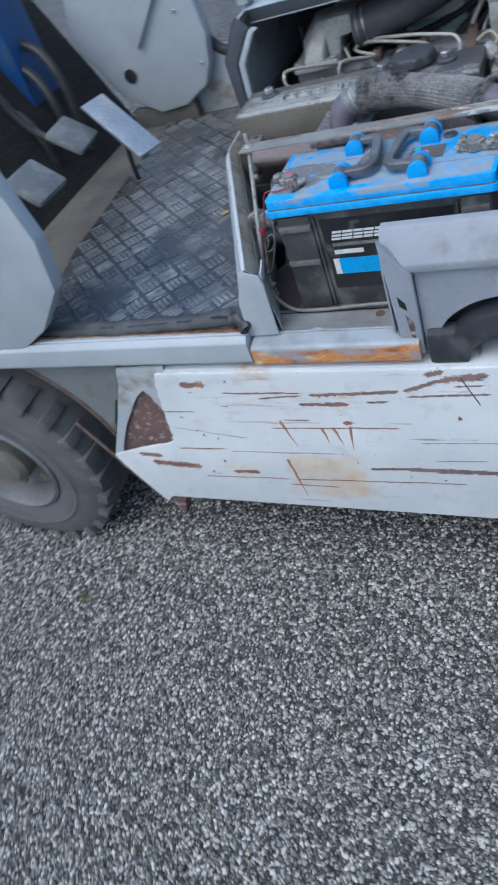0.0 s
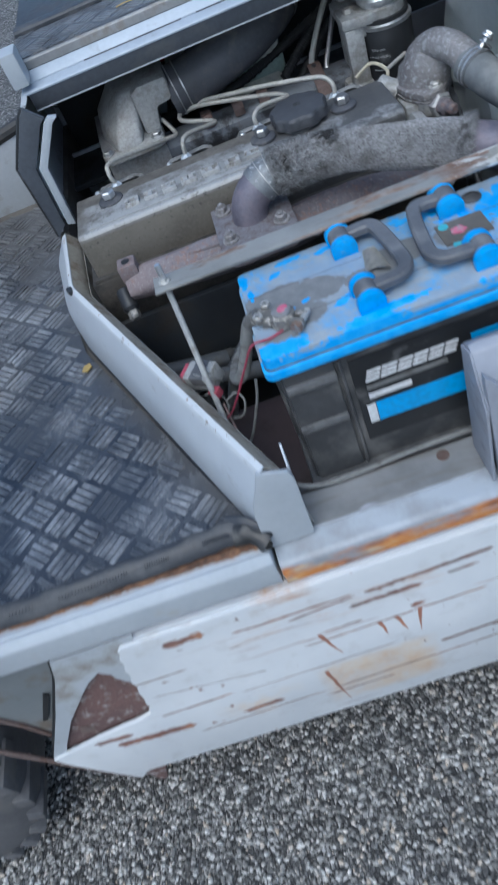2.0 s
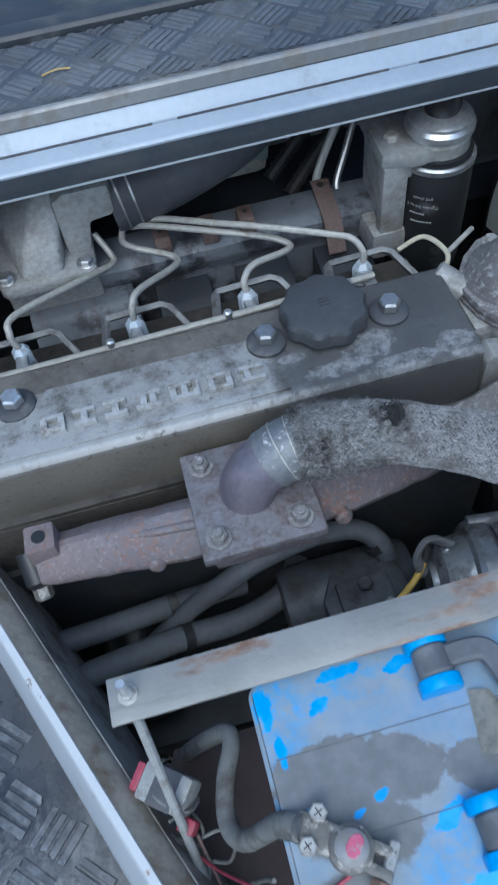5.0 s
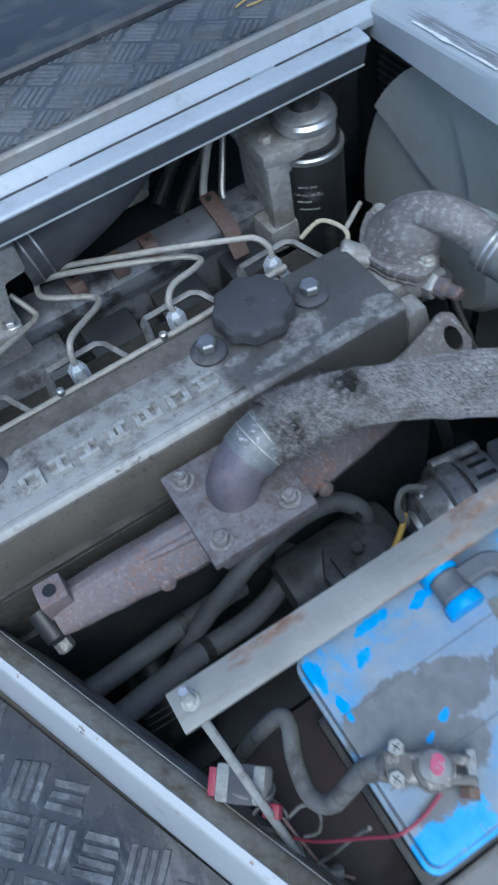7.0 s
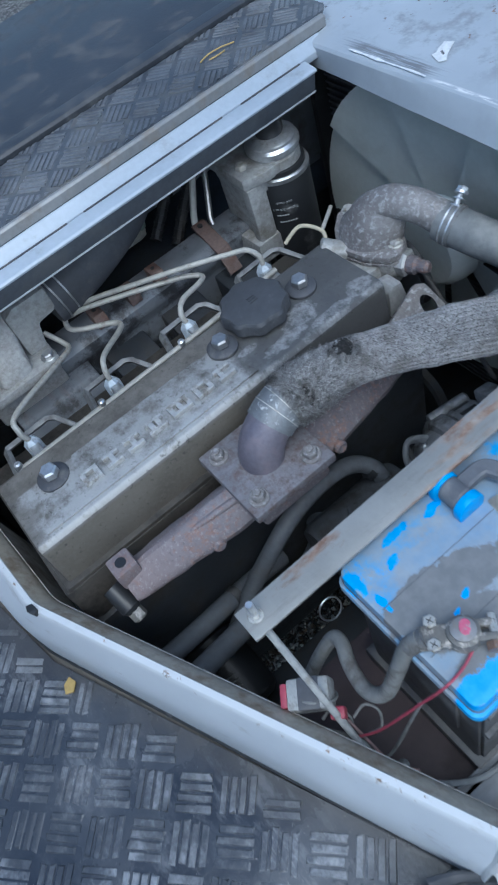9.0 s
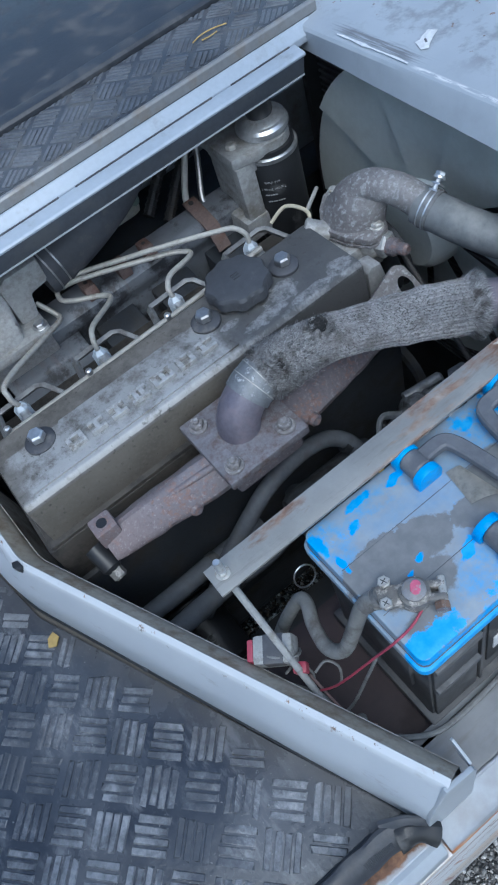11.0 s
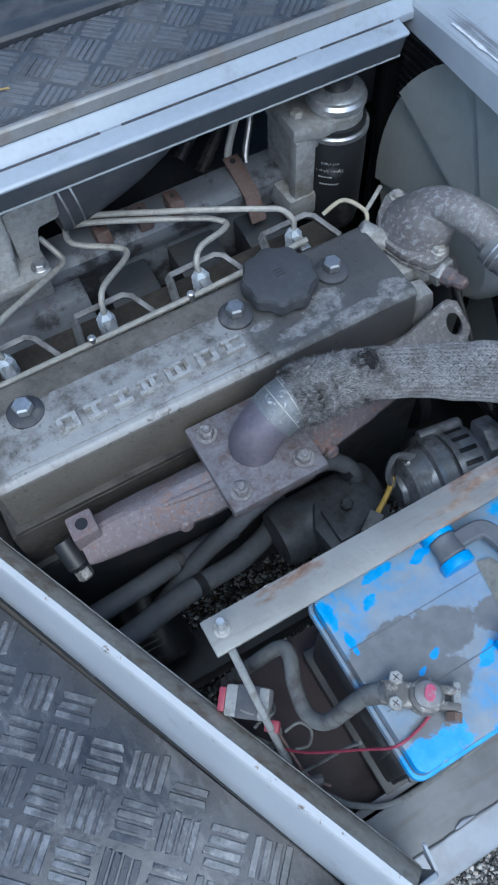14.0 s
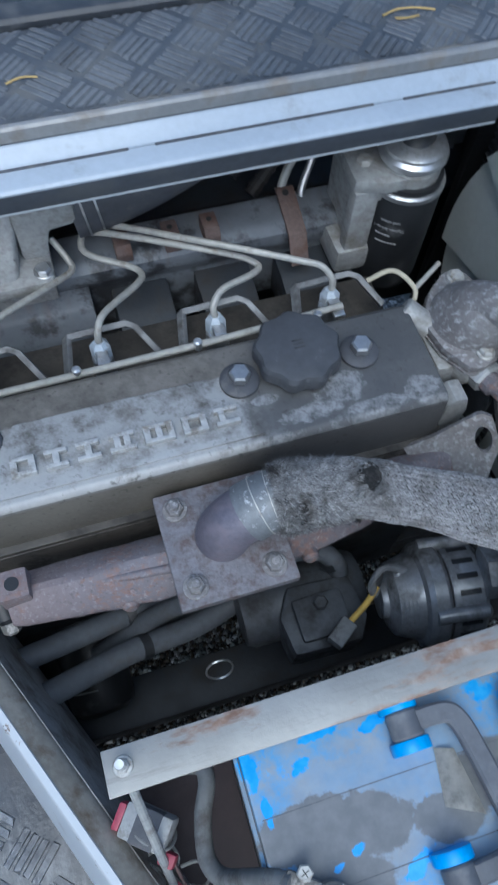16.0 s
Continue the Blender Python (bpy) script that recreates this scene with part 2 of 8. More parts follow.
def skirt_paint():
    """White paint, scraped along, with rust in the scrapes and running down from them."""
    s = Shade("scraped_white_paint", 0.4)
    ax = s.t.nodes.new("ShaderNodeSeparateXYZ")
    s.put(ax, 0, s.place)
    px, pz = ax.outputs[0], ax.outputs[2]
    wob = s.plus(s.plus(pz, s.noise(14, 4, 0.6, s.stretch(1, 1, 2)), 0.008), 1.0, -0.004)
    tear2 = s.noise(1.0, 5, 0.65, s.stretch(60, 1, 22))
    wav = s.plus(s.plus(px, s.noise(22, 3), 0.009), 1.0, -0.0045)
    base = s.mix(s.step(s.noise(7, 5), 0.3, 0.7), (0.56, 0.59, 0.62), (0.66, 0.68, 0.70))
    base = s.mix(s.math("MULTIPLY", s.step(s.noise(26, 6), 0.56, 0.74), 0.5), base, (0.44, 0.44, 0.43))
    rust = s.ramp(s.noise(24, 5), (0.3, (0.10, 0.065, 0.06)), (0.5, (0.22, 0.105, 0.08)), (0.68, (0.40, 0.19, 0.10)))
    dark = s.ramp(s.noise(30, 5), (0.3, (0.115, 0.092, 0.09)), (0.7, (0.27, 0.185, 0.165)))
    stain = s.math("MULTIPLY", s.math("MULTIPLY", s.window(0, -0.095, 0.085, 0.014), s.window(2, 0.280, 0.412, 0.010)), s.step(s.noise(15, 9, 0.72), 0.30, 0.60))
    wide = s.math("MULTIPLY", s.math("MULTIPLY", s.window(0, -0.26, -0.15, 0.03), s.window(2, 0.335, 0.385, 0.018)), s.step(s.noise(14, 6), 0.42, 0.6))
    top = s.math("MULTIPLY", s.math("MULTIPLY", s.window(0, -0.13, -0.06, 0.02), s.window(2, 0.628, 0.70, 0.012)), s.step(s.noise(1.0, 6, 0.65, s.stretch(12, 1, 26)), 0.42, 0.6))
    c = s.mix(s.math("MULTIPLY", s.math("ADD", stain, s.math("MULTIPLY", wide, 0.9)), 0.75), base, s.mix(s.step(s.noise(26, 6), 0.40, 0.62), (0.66, 0.52, 0.36), (0.60, 0.39, 0.20)))
    c = s.mix(s.math("MULTIPLY", top, 0.75), c, (0.46, 0.25, 0.12))
    halo = s.math("MULTIPLY", s.math("MULTIPLY", s.window(0, -0.19, 0.12, 0.03), s.window(2, 0.562, 0.608, 0.012)), s.step(s.noise(1.0, 8, 0.7, s.stretch(14, 1, 90)), 0.50, 0.62))
    c = s.mix(s.math("MULTIPLY", halo, 0.55), c, (0.50, 0.36, 0.27))

    def off(value, other, slope, start):
        """How far a coordinate lies from a slanted line."""
        return s.plus(s.plus(value, other, -slope), 1.0, -start)

    for x0, z0, x1, z1 in RUNS:
        k = (x1 - x0) / (z1 - z0)
        d = off(wav, pz, k, x0 - k * z0)
        far = s.t.nodes.new("ShaderNodeMath")
        far.operation = "ABSOLUTE"
        s.put(far, 0, d)
        g = 0.0036 / (z0 - z1)
        left = s.plus(s.plus(s.plus(0.0014 - g * z1, pz, g), far.outputs[0], -1.0), tear2, 0.001)
        run = s.math("MULTIPLY", s.step(left, 0.0, 0.0022), s.window(2, z1, z0, 0.006))
        c = s.mix(s.step(s.math("MULTIPLY", run, s.math("ADD", tear2, 0.40)), 0.40, 0.75), c, s.mix(0.5, rust, (0.36, 0.15, 0.09)))
    blotch = s.noise(1.0, 9, 0.78, s.stretch(62, 1, 170))
    chew = s.noise(1.0, 8, 0.76, s.stretch(48, 1, 240))
    marks = None
    for x0, x1, z0, z1, h, brown in FRONT_SCRAPES + REAR_SCRAPES:
        wx = s.math("MULTIPLY", s.step(px, x0 - 0.015, x0 + 0.015), s.step(px, x1 + 0.015, x1 - 0.015))
        k = (z1 - z0) / (x1 - x0)
        d = off(wob, px, k, z0 - k * x0)
        far = s.t.nodes.new("ShaderNodeMath")
        far.operation = "ABSOLUTE"
        s.put(far, 0, d)
        tri = s.t.nodes.new("ShaderNodeMath")
        tri.operation, tri.use_clamp = "MULTIPLY_ADD", True
        s.put(tri, 0, far.outputs[0])
        tri.inputs[1].default_value, tri.inputs[2].default_value = -0.5 / h, 1.0
        m = s.math("ADD", s.math("MULTIPLY", s.math("MULTIPLY", tri.outputs[0], wx), 0.50), s.math("MULTIPLY", blotch if h > 0.006 else chew, 0.62))
        m = s.step(m, 0.655, 0.685)
        c = s.mix(m, c, s.mix(brown, dark, rust))
        marks = m if marks is None else s.math("MAXIMUM", marks, m)
    fine = s.math("MULTIPLY", s.step(s.noise(1.0, 5, 0.68, s.stretch(4.0, 1, 70)), 0.635, 0.655), s.step(px, -0.5, 0.4))
    chip = s.step(s.noise(42, 3, 0.55), 0.715, 0.73)
    marks = s.math("ADD", marks, s.math("ADD", s.math("MULTIPLY", fine, 0.8), chip))
    c = s.mix(s.math("ADD", s.math("MULTIPLY", fine, 0.8), chip), c, rust)
    return s.done(c, s.math("ADD", 0.34, s.math("MULTIPLY", marks, 0.45)), s.math("SUBTRACT", s.math("MULTIPLY", s.noise(9, 3), 0.5), marks), 0.35, 0.0015)


def sill_paint():
    s = Shade("rusted_sill_paint", 0.45)
    base = s.mix(s.step(s.noise(12, 5), 0.35, 0.7), (0.185, 0.190, 0.196), (0.285, 0.292, 0.302))
    base = s.mix(s.math("MULTIPLY", s.step(s.noise(1.0, 5, 0.6, s.stretch(8, 50, 8)), 0.5, 0.62), 0.4), base, (0.15, 0.128, 0.105))
    base = s.mix(s.step(s.plus(s.axis(1), s.noise(40, 4), 0.006), -0.0655, -0.0680), base, s.mix(s.step(s.noise(14, 6), 0.45, 0.65), (0.335, 0.368, 0.412), (0.25, 0.262, 0.28)))
    edge = s.math("MULTIPLY", s.math("MULTIPLY", s.window(2, 0.670, 0.7185, 0.004), s.window(0, -0.09, 0.30, 0.01)), s.step(s.axis(1), -0.088, -0.096))
    warm = s.step(s.math("ADD", s.noise(1.0, 7, 0.65, s.stretch(10, 20, 26)), s.math("MULTIPLY", edge, 0.31)), 0.66, 0.84)
    rust = s.ramp(s.noise(1.0, 6, 0.65, s.stretch(22, 30, 60)), (0.32, (0.17, 0.08, 0.05)), (0.46, (0.50, 0.18, 0.055)), (0.56, (0.58, 0.28, 0.09)), (0.66, (0.62, 0.50, 0.33)))
    return s.done(s.mix(warm, base, rust), s.math("ADD", 0.4, s.math("MULTIPLY", warm, 0.4)), s.noise(60, 4), 0.3)


def lid_paint():
    """Blue plastic under grey dust, wiped to blue in hazes and patches, with one wide damp stain."""
    s = Shade("dusty_blue_plastic", 0.5)
    n = s.noise(15, 6, 0.62)
    dust = s.mix(s.step(s.noise(30, 5), 0.4, 0.65), (0.275, 0.305, 0.335), (0.335, 0.365, 0.392))
    hazes = [s.blob(*b, edge=0.35, ragged=1.0, scale=36) for b in ((0.014, 0.150, 0.026, 0.030), (0.080, 0.152, 0.052, 0.014), (0.105, 0.030, 0.050, 0.018), (0.212, 0.140, 0.032, 0.036), (0.215, 0.050, 0.034, 0.034), (0.322, 0.065, 0.060, 0.050), (0.008, 0.100, 0.016, 0.040), (0.130, 0.046, 0.022, 0.022))]
    haze = s.math("MULTIPLY", s.most(hazes), s.step(s.noise(48, 8, 0.7), 0.36, 0.62))
    film = s.math("MULTIPLY", s.step(s.noise(19, 8, 0.68), 0.34, 0.66), 0.30)
    dust = s.mix(s.math("MAXIMUM", s.math("MULTIPLY", haze, 0.66), film), dust, (0.045, 0.35, 0.74))
    damp = s.most([s.blob(0.062, 0.094, 0.066, 0.026, -6, 0.05), s.blob(0.148, 0.076, 0.034, 0.017, -14, 0.05), s.blob(0.052, 0.058, 0.042, 0.022, -8, 0.08), s.blob(0.030, 0.028, 0.022, 0.012, 0, 0.1), s.blob(0.195, 0.098, 0.030, 0.024, 20, 0.08), s.blob(0.272, 0.098, 0.034, 0.026, 0, 0.06)])
    dust = s.mix(damp, dust, s.mix(s.step(s.noise(60, 5), 0.4, 0.65), (0.165, 0.175, 0.185), (0.205, 0.213, 0.222)))
    bare = s.most([s.blob(*b, edge=0.12, ragged=1.25, scale=85) for b in ((0.012, 0.010, 0.046, 0.014), (0.004, 0.158, 0.007, 0.016), (0.010, 0.122, 0.004, 0.012), (0.150, 0.012, 0.060, 0.007, 4), (0.112, 0.160, 0.014, 0.005, 10), (0.068, 0.166, 0.018, 0.005, 4), (0.045, 0.146, 0.010, 0.005, 20), (0.262, 0.158, 0.030, 0.016), (0.340, 0.128, 0.050, 0.030, 20), (0.070, 0.077, 0.006, 0.004, 20), (0.052, 0.070, 0.005, 0.003, 20), (0.110, 0.052, 0.016, 0.006, 30))])
    edge = s.math("SUBTRACT", 1.0, s.math("MULTIPLY", s.window(0, -0.05, 0.386, 0.008), s.window(1, 0.003, 0.2, 0.006)))
    bare = s.math("MAXIMUM", bare, s.math("MULTIPLY", s.step(s.math("ADD", n, s.math("MULTIPLY", edge, 0.17)), 0.600, 0.650), s.math("SUBTRACT", 1.0, damp)))
    rim = s.math("MULTIPLY", s.step(s.axis(2), 0.962, 0.956), s.step(s.axis(1), 0.02, 0.0))
    bare = s.math("MAXIMUM", bare, s.math("MULTIPLY", rim, s.step(s.noise(22, 5), 0.30, 0.45)))
    blue = s.mix(s.step(s.noise(70, 3), 0.4, 0.7), (0.02, 0.33, 0.82), (0.06, 0.42, 0.85))
    return s.done(s.mix(bare, dust, blue), s.math("SUBTRACT", 0.75, s.math("MULTIPLY", bare, 0.35)), n, 0.1)


def lip_dust(s):
    """Brown dust trodden into the mat along the foot of the lip and on the cab's far floor."""
    foot = s.t.nodes.new("ShaderNodeVectorMath")
    foot.operation = "DOT_PRODUCT"
    s.put(foot, 0, s.place)
    foot.inputs[1].default_value = (0.9159, 0.4015, 0.0)
    near = s.plus(foot.outputs["Value"], s.noise(16, 6, 0.65), 0.11)
    deep = s.math("MULTIPLY", s.step(near, -0.100, -0.050), 0.9)
    front = s.math("MULTIPLY", s.step(s.math("SUBTRACT", s.math("MULTIPLY", s.noise(7, 6, 0.65), 0.30), s.axis(0)), 0.66, 0.86), 0.8)
    return s.math("MAXIMUM", deep, front)


def mat_rubber():
    s = Shade("worn_black_rubber", 0.5, spec=0.6)
    s.put(s.b, "Coat Weight", s.math("MULTIPLY", s.step(s.noise(9, 7, 0.7), 0.40, 0.62), 0.5))
    s.b.inputs["Coat Roughness"].default_value = 0.22
    worn = s.step(s.noise(6, 6, 0.65), 0.42, 0.66)
    c = s.mix(worn, (0.024, 0.029, 0.040), (0.070, 0.078, 0.094))
    c = s.mix(s.math("MULTIPLY", s.step(s.noise(210, 3), 0.66, 0.72), 0.7), c, (0.36, 0.36, 0.35))
    c = s.mix(s.math("MULTIPLY", s.step(s.noise(3.5, 5), 0.5, 0.68), 0.35), c, (0.13, 0.122, 0.11))
    cuts = s.math("MULTIPLY", s.step(s.noise(1.0, 8, 0.75, s.stretch(26, 110, 30, 0.75)), 0.58, 0.68), s.step(s.noise(7, 5), 0.42, 0.60))
    c = s.mix(s.math("MULTIPLY", cuts, 0.5), c, (0.26, 0.27, 0.285))
    smear = s.math("MULTIPLY", s.step(s.noise(1.0, 8, 0.75, s.stretch(70, 26, 30, 0.6)), 0.49, 0.63), s.step(s.noise(8, 5), 0.42, 0.60))
    c = s.mix(s.math("MULTIPLY", smear, 0.7), c, (0.22, 0.23, 0.245))
    c = s.mix(s.math("MULTIPLY", s.step(s.noise(10, 7, 0.66), 0.475, 0.57), 0.8), c, (0.040, 0.047, 0.061))
    c = s.mix(s.math("MULTIPLY", lip_dust(s), 0.65), c, (0.080, 0.075, 0.070))
    return s.done(c, s.math("ADD", 0.16, s.math("MULTIPLY", worn, 0.25)), s.noise(120, 4), 0.5)


def asphalt():
    s = Shade("worn_asphalt", 0.85)
    cell = s.cellular(105, out="Color")
    sep = s.t.nodes.new("ShaderNodeSeparateColor")
    s.put(sep, 0, cell)
    stone = s.ramp(sep.outputs[0], (0.0, (0.035, 0.035, 0.036)), (0.42, (0.115, 0.114, 0.113)), (0.74, (0.26, 0.258, 0.252)), (1.0, (0.56, 0.555, 0.54)))
    gap = s.step(s.cellular(105, feature="DISTANCE_TO_EDGE"), 0.0, 0.12)
    c = s.mix(gap, (0.022, 0.022, 0.023), stone)
    c = s.mix(s.math("MULTIPLY", s.step(s.noise(2.2, 5), 0.4, 0.7), 0.4), c, (0.035, 0.035, 0.036))
    return s.done(c, 0.85, s.math("MULTIPLY", gap, s.noise(60, 3)), 0.8, 0.006)


def stone_mat():
    s = Shade("crushed_stone", 0.75)
    c = s.ramp(s.lone(), (0.0, (0.062, 0.061, 0.059)), (0.22, (0.152, 0.149, 0.143)), (0.46, (0.278, 0.273, 0.260)), (0.66, (0.425, 0.418, 0.398)), (0.88, (0.69, 0.68, 0.655)), (1.0, (0.50, 0.42, 0.33)))
    c = s.mix(s.step(s.noise(500, 3), 0.4, 0.75), c, s.mix(0.5, c, (0.03, 0.03, 0.03)))
    return s.done(c, 0.7, s.noise(700, 3), 0.4)


def cover_cast():
    """Cast aluminium under an oily brown film, rubbed bright along its near edge and on its lettered pad."""
    s = Shade("oily_cast_aluminium", 0.5, 0.2)
    film = s.mix(s.step(s.noise(6, 5), 0.35, 0.65), (0.118, 0.108, 0.090), (0.190, 0.176, 0.150))
    film = s.mix(s.math("MULTIPLY", s.step(s.noise(190, 5, 0.7), 0.48, 0.68), 0.35), film, (0.22, 0.205, 0.18))
    top = s.step(s.axis(2), 0.950, 0.9600)
    pad = s.math("MULTIPLY", s.window(0, -0.215, 0.105, 0.012), s.step(s.axis(1), 0.5255, 0.5215))
    edge = s.step(s.math("ADD", s.axis(1), s.math("MULTIPLY", s.noise(30, 6, 0.7), 0.04)), 0.476, 0.458)
    rub = s.step(s.math("ADD", s.noise(30, 10, 0.74), s.math("ADD", s.math("MULTIPLY", pad, 0.15), s.math("MULTIPLY", edge, 0.07))), 0.54, 0.70)
    rub = s.math("MULTIPLY", rub, s.math("MULTIPLY", top, s.math("ADD", s.math("MAXIMUM", pad, edge), 0.12)))
    chalk = s.most([s.blob(*b, edge=0.10, ragged=1.1, scale=55) for b in ((0.206, 0.477, 0.026, 0.017, 10), (0.288, 0.452, 0.022, 0.013), (0.165, 0.458, 0.034, 0.010), (0.240, 0.448, 0.036, 0.008), (0.125, 0.484, 0.014, 0.006), (0.020, 0.449, 0.050, 0.005))])
    chalk = s.math("MULTIPLY", s.math("MULTIPLY", chalk, s.step(s.noise(75, 10, 0.78), 0.40, 0.58)), top)
    film = s.mix(s.math("MULTIPLY", top, 0.85), film, s.mix(s.step(s.noise(13, 10, 0.72), 0.42, 0.60), (0.082, 0.076, 0.067), (0.195, 0.183, 0.165)))
    film = s.mix(s.math("MULTIPLY", s.math("MULTIPLY", pad, top), 0.55), film, s.mix(s.step(s.noise(70, 8, 0.75), 0.42, 0.6), (0.12, 0.115, 0.105), (0.29, 0.288, 0.28)))
    film = s.mix(s.math("MULTIPLY", s.step(s.math("ADD", s.axis(0), s.math("MULTIPLY", s.noise(11, 5), 0.16)), 0.14, 0.22), 0.75), film, (0.082, 0.087, 0.095))
    c = s.mix(s.math("MULTIPLY", rub, 0.7), film, (0.42, 0.43, 0.435))
    c = s.mix(s.math("MULTIPLY", chalk, 0.62), c, (0.38, 0.39, 0.40))
    c = s.mix(s.math("MULTIPLY", s.step(s.noise(130, 4), 0.60, 0.72), 0.7), c, (0.05, 0.045, 0.04))
    return s.done(c, s.math("ADD", 0.40, s.math("MULTIPLY", s.noise(30, 4), 0.2)), s.noise(240, 4), 0.3)


def intake_mat():
    """Grey paint on cast iron, soaked with dark oil in wide patches, with rust runs."""
    s = Shade("oil_soaked_grey_casting", 0.5, 0.1)
    c = s.mix(s.step(s.noise(10, 5), 0.35, 0.65), (0.115, 0.127, 0.146), (0.20, 0.218, 0.244))
    rust = s.step(s.noise(1.0, 5, 0.6, s.stretch(34, 6, 6)), 0.60, 0.68)
    c = s.mix(s.math("MULTIPLY", rust, 0.3), c, (0.14, 0.10, 0.085))
    oil = s.step(s.noise(9, 10, 0.7), 0.505, 0.575)
    c = s.mix(s.math("MULTIPLY", oil, 0.85), c, (0.022, 0.022, 0.024))
    return s.done(c, s.math("SUBTRACT", 0.6, s.math("MULTIPLY", oil, 0.15)), s.noise(160, 4), 0.4)


def rib_mat():
    """Rubber ribs, scuffed grey along their tops, polished dark in between."""
    s = Shade("worn_rib_rubber", 0.4, spec=0.7)
    s.put(s.b, "Coat Weight", s.math("MULTIPLY", s.step(s.noise(9, 7, 0.7), 0.40, 0.62), 0.6))
    s.b.inputs["Coat Roughness"].default_value = 0.24
    scuff = s.step(s.math("ADD", s.noise(7, 6, 0.7), s.math("MULTIPLY", s.noise(110, 6, 0.78), 0.6)), 0.66, 0.92)
    c = s.mix(scuff, (0.056, 0.064, 0.080), (0.34, 0.355, 0.378))
    for turn in (0.81, 2.38):
        line = s.step(s.noise(1.0, 6, 0.75, s.stretch(240, 50, 60, turn)), 0.57, 0.66)
        c = s.mix(s.math("MULTIPLY", s.math("MULTIPLY", line, s.step(s.noise(9, 4), 0.40, 0.62)), 0.65), c, (0.42, 0.425, 0.43))
    c = s.mix(s.math("MULTIPLY", s.lone(), 0.40), c, (0.045, 0.050, 0.061))
    c = s.mix(s.math("MULTIPLY", s.step(s.noise(4, 5), 0.52, 0.7), 0.35), c, (0.17, 0.158, 0.14))
    c = s.mix(s.math("MULTIPLY", s.step(s.noise(10, 7, 0.66), 0.475, 0.57), 0.85), c, (0.036, 0.042, 0.053))
    c = s.mix(s.math("MULTIPLY", s.step(s.noise(170, 5, 0.75), 0.62, 0.70), 0.7), c, (0.030, 0.034, 0.042))
    c = s.mix(s.math("MULTIPLY", lip_dust(s), 0.60), c, (0.085, 0.080, 0.074))
    return s.done(c, s.math("ADD", 0.18, s.math("MULTIPLY", s.noise(12, 4), 0.30)), s.math("ADD", s.noise(130, 4), s.noise(420, 3)), 0.8, 0.0014)


def rim_paint():
    """White paint that breaks to brown rust in a ragged fringe beside the seal, wider towards the bay."""
    s = Shade("paint_breaking_to_rust", 0.45)
    c = s.mix(s.step(s.noise(9, 5), 0.35, 0.65), (0.37, 0.405, 0.445), (0.43, 0.465, 0.50))
    edge = s.plus(s.plus(s.axis(1), s.axis(0), 0.012), s.noise(30, 8, 0.7), 0.022)
    fringe = s.step(edge, -0.0745, -0.0715)
    tinge = s.step(edge, -0.0790, -0.0720)
    c = s.mix(s.math("MULTIPLY", tinge, 0.5), c, (0.40, 0.27, 0.17))
    c = s.mix(fringe, c, s.ramp(s.noise(60, 6, 0.7), (0.35, (0.07, 0.042, 0.03)), (0.55, (0.19, 0.105, 0.065)), (0.7, (0.33, 0.18, 0.09))))
    return s.done(c, s.math("ADD", 0.4, s.math("MULTIPLY", fringe, 0.45)), s.math("SUBTRACT", s.noise(90, 5), fringe), 0.4, 0.0012)


def lip_paint():
    """Dull white paint, paler and chipped to brown along the upper edge, scuffed on its face."""
    s = Shade("chipped_white_paint", 0.4)
    c = s.mix(s.step(s.noise(6, 5), 0.35, 0.65), (0.41, 0.452, 0.505), (0.48, 0.525, 0.575))
    c = s.mix(s.math("MULTIPLY", s.step(s.noise(1.0, 7, 0.7, s.stretch(30, 14, 50)), 0.60, 0.68), 0.5), c, (0.22, 0.225, 0.23))
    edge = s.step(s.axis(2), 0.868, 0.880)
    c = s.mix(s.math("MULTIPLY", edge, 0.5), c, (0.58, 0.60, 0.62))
    chip = s.math("MULTIPLY", s.step(s.noise(70, 6, 0.7), 0.61, 0.65), edge)
    c = s.mix(chip, c, s.ramp(s.noise(80, 3), (0.35, (0.09, 0.07, 0.055)), (0.65, (0.26, 0.17, 0.11))))
    return s.done(c, s.math("ADD", 0.36, s.math("MULTIPLY", chip, 0.4)), s.noise(70, 4), 0.1)


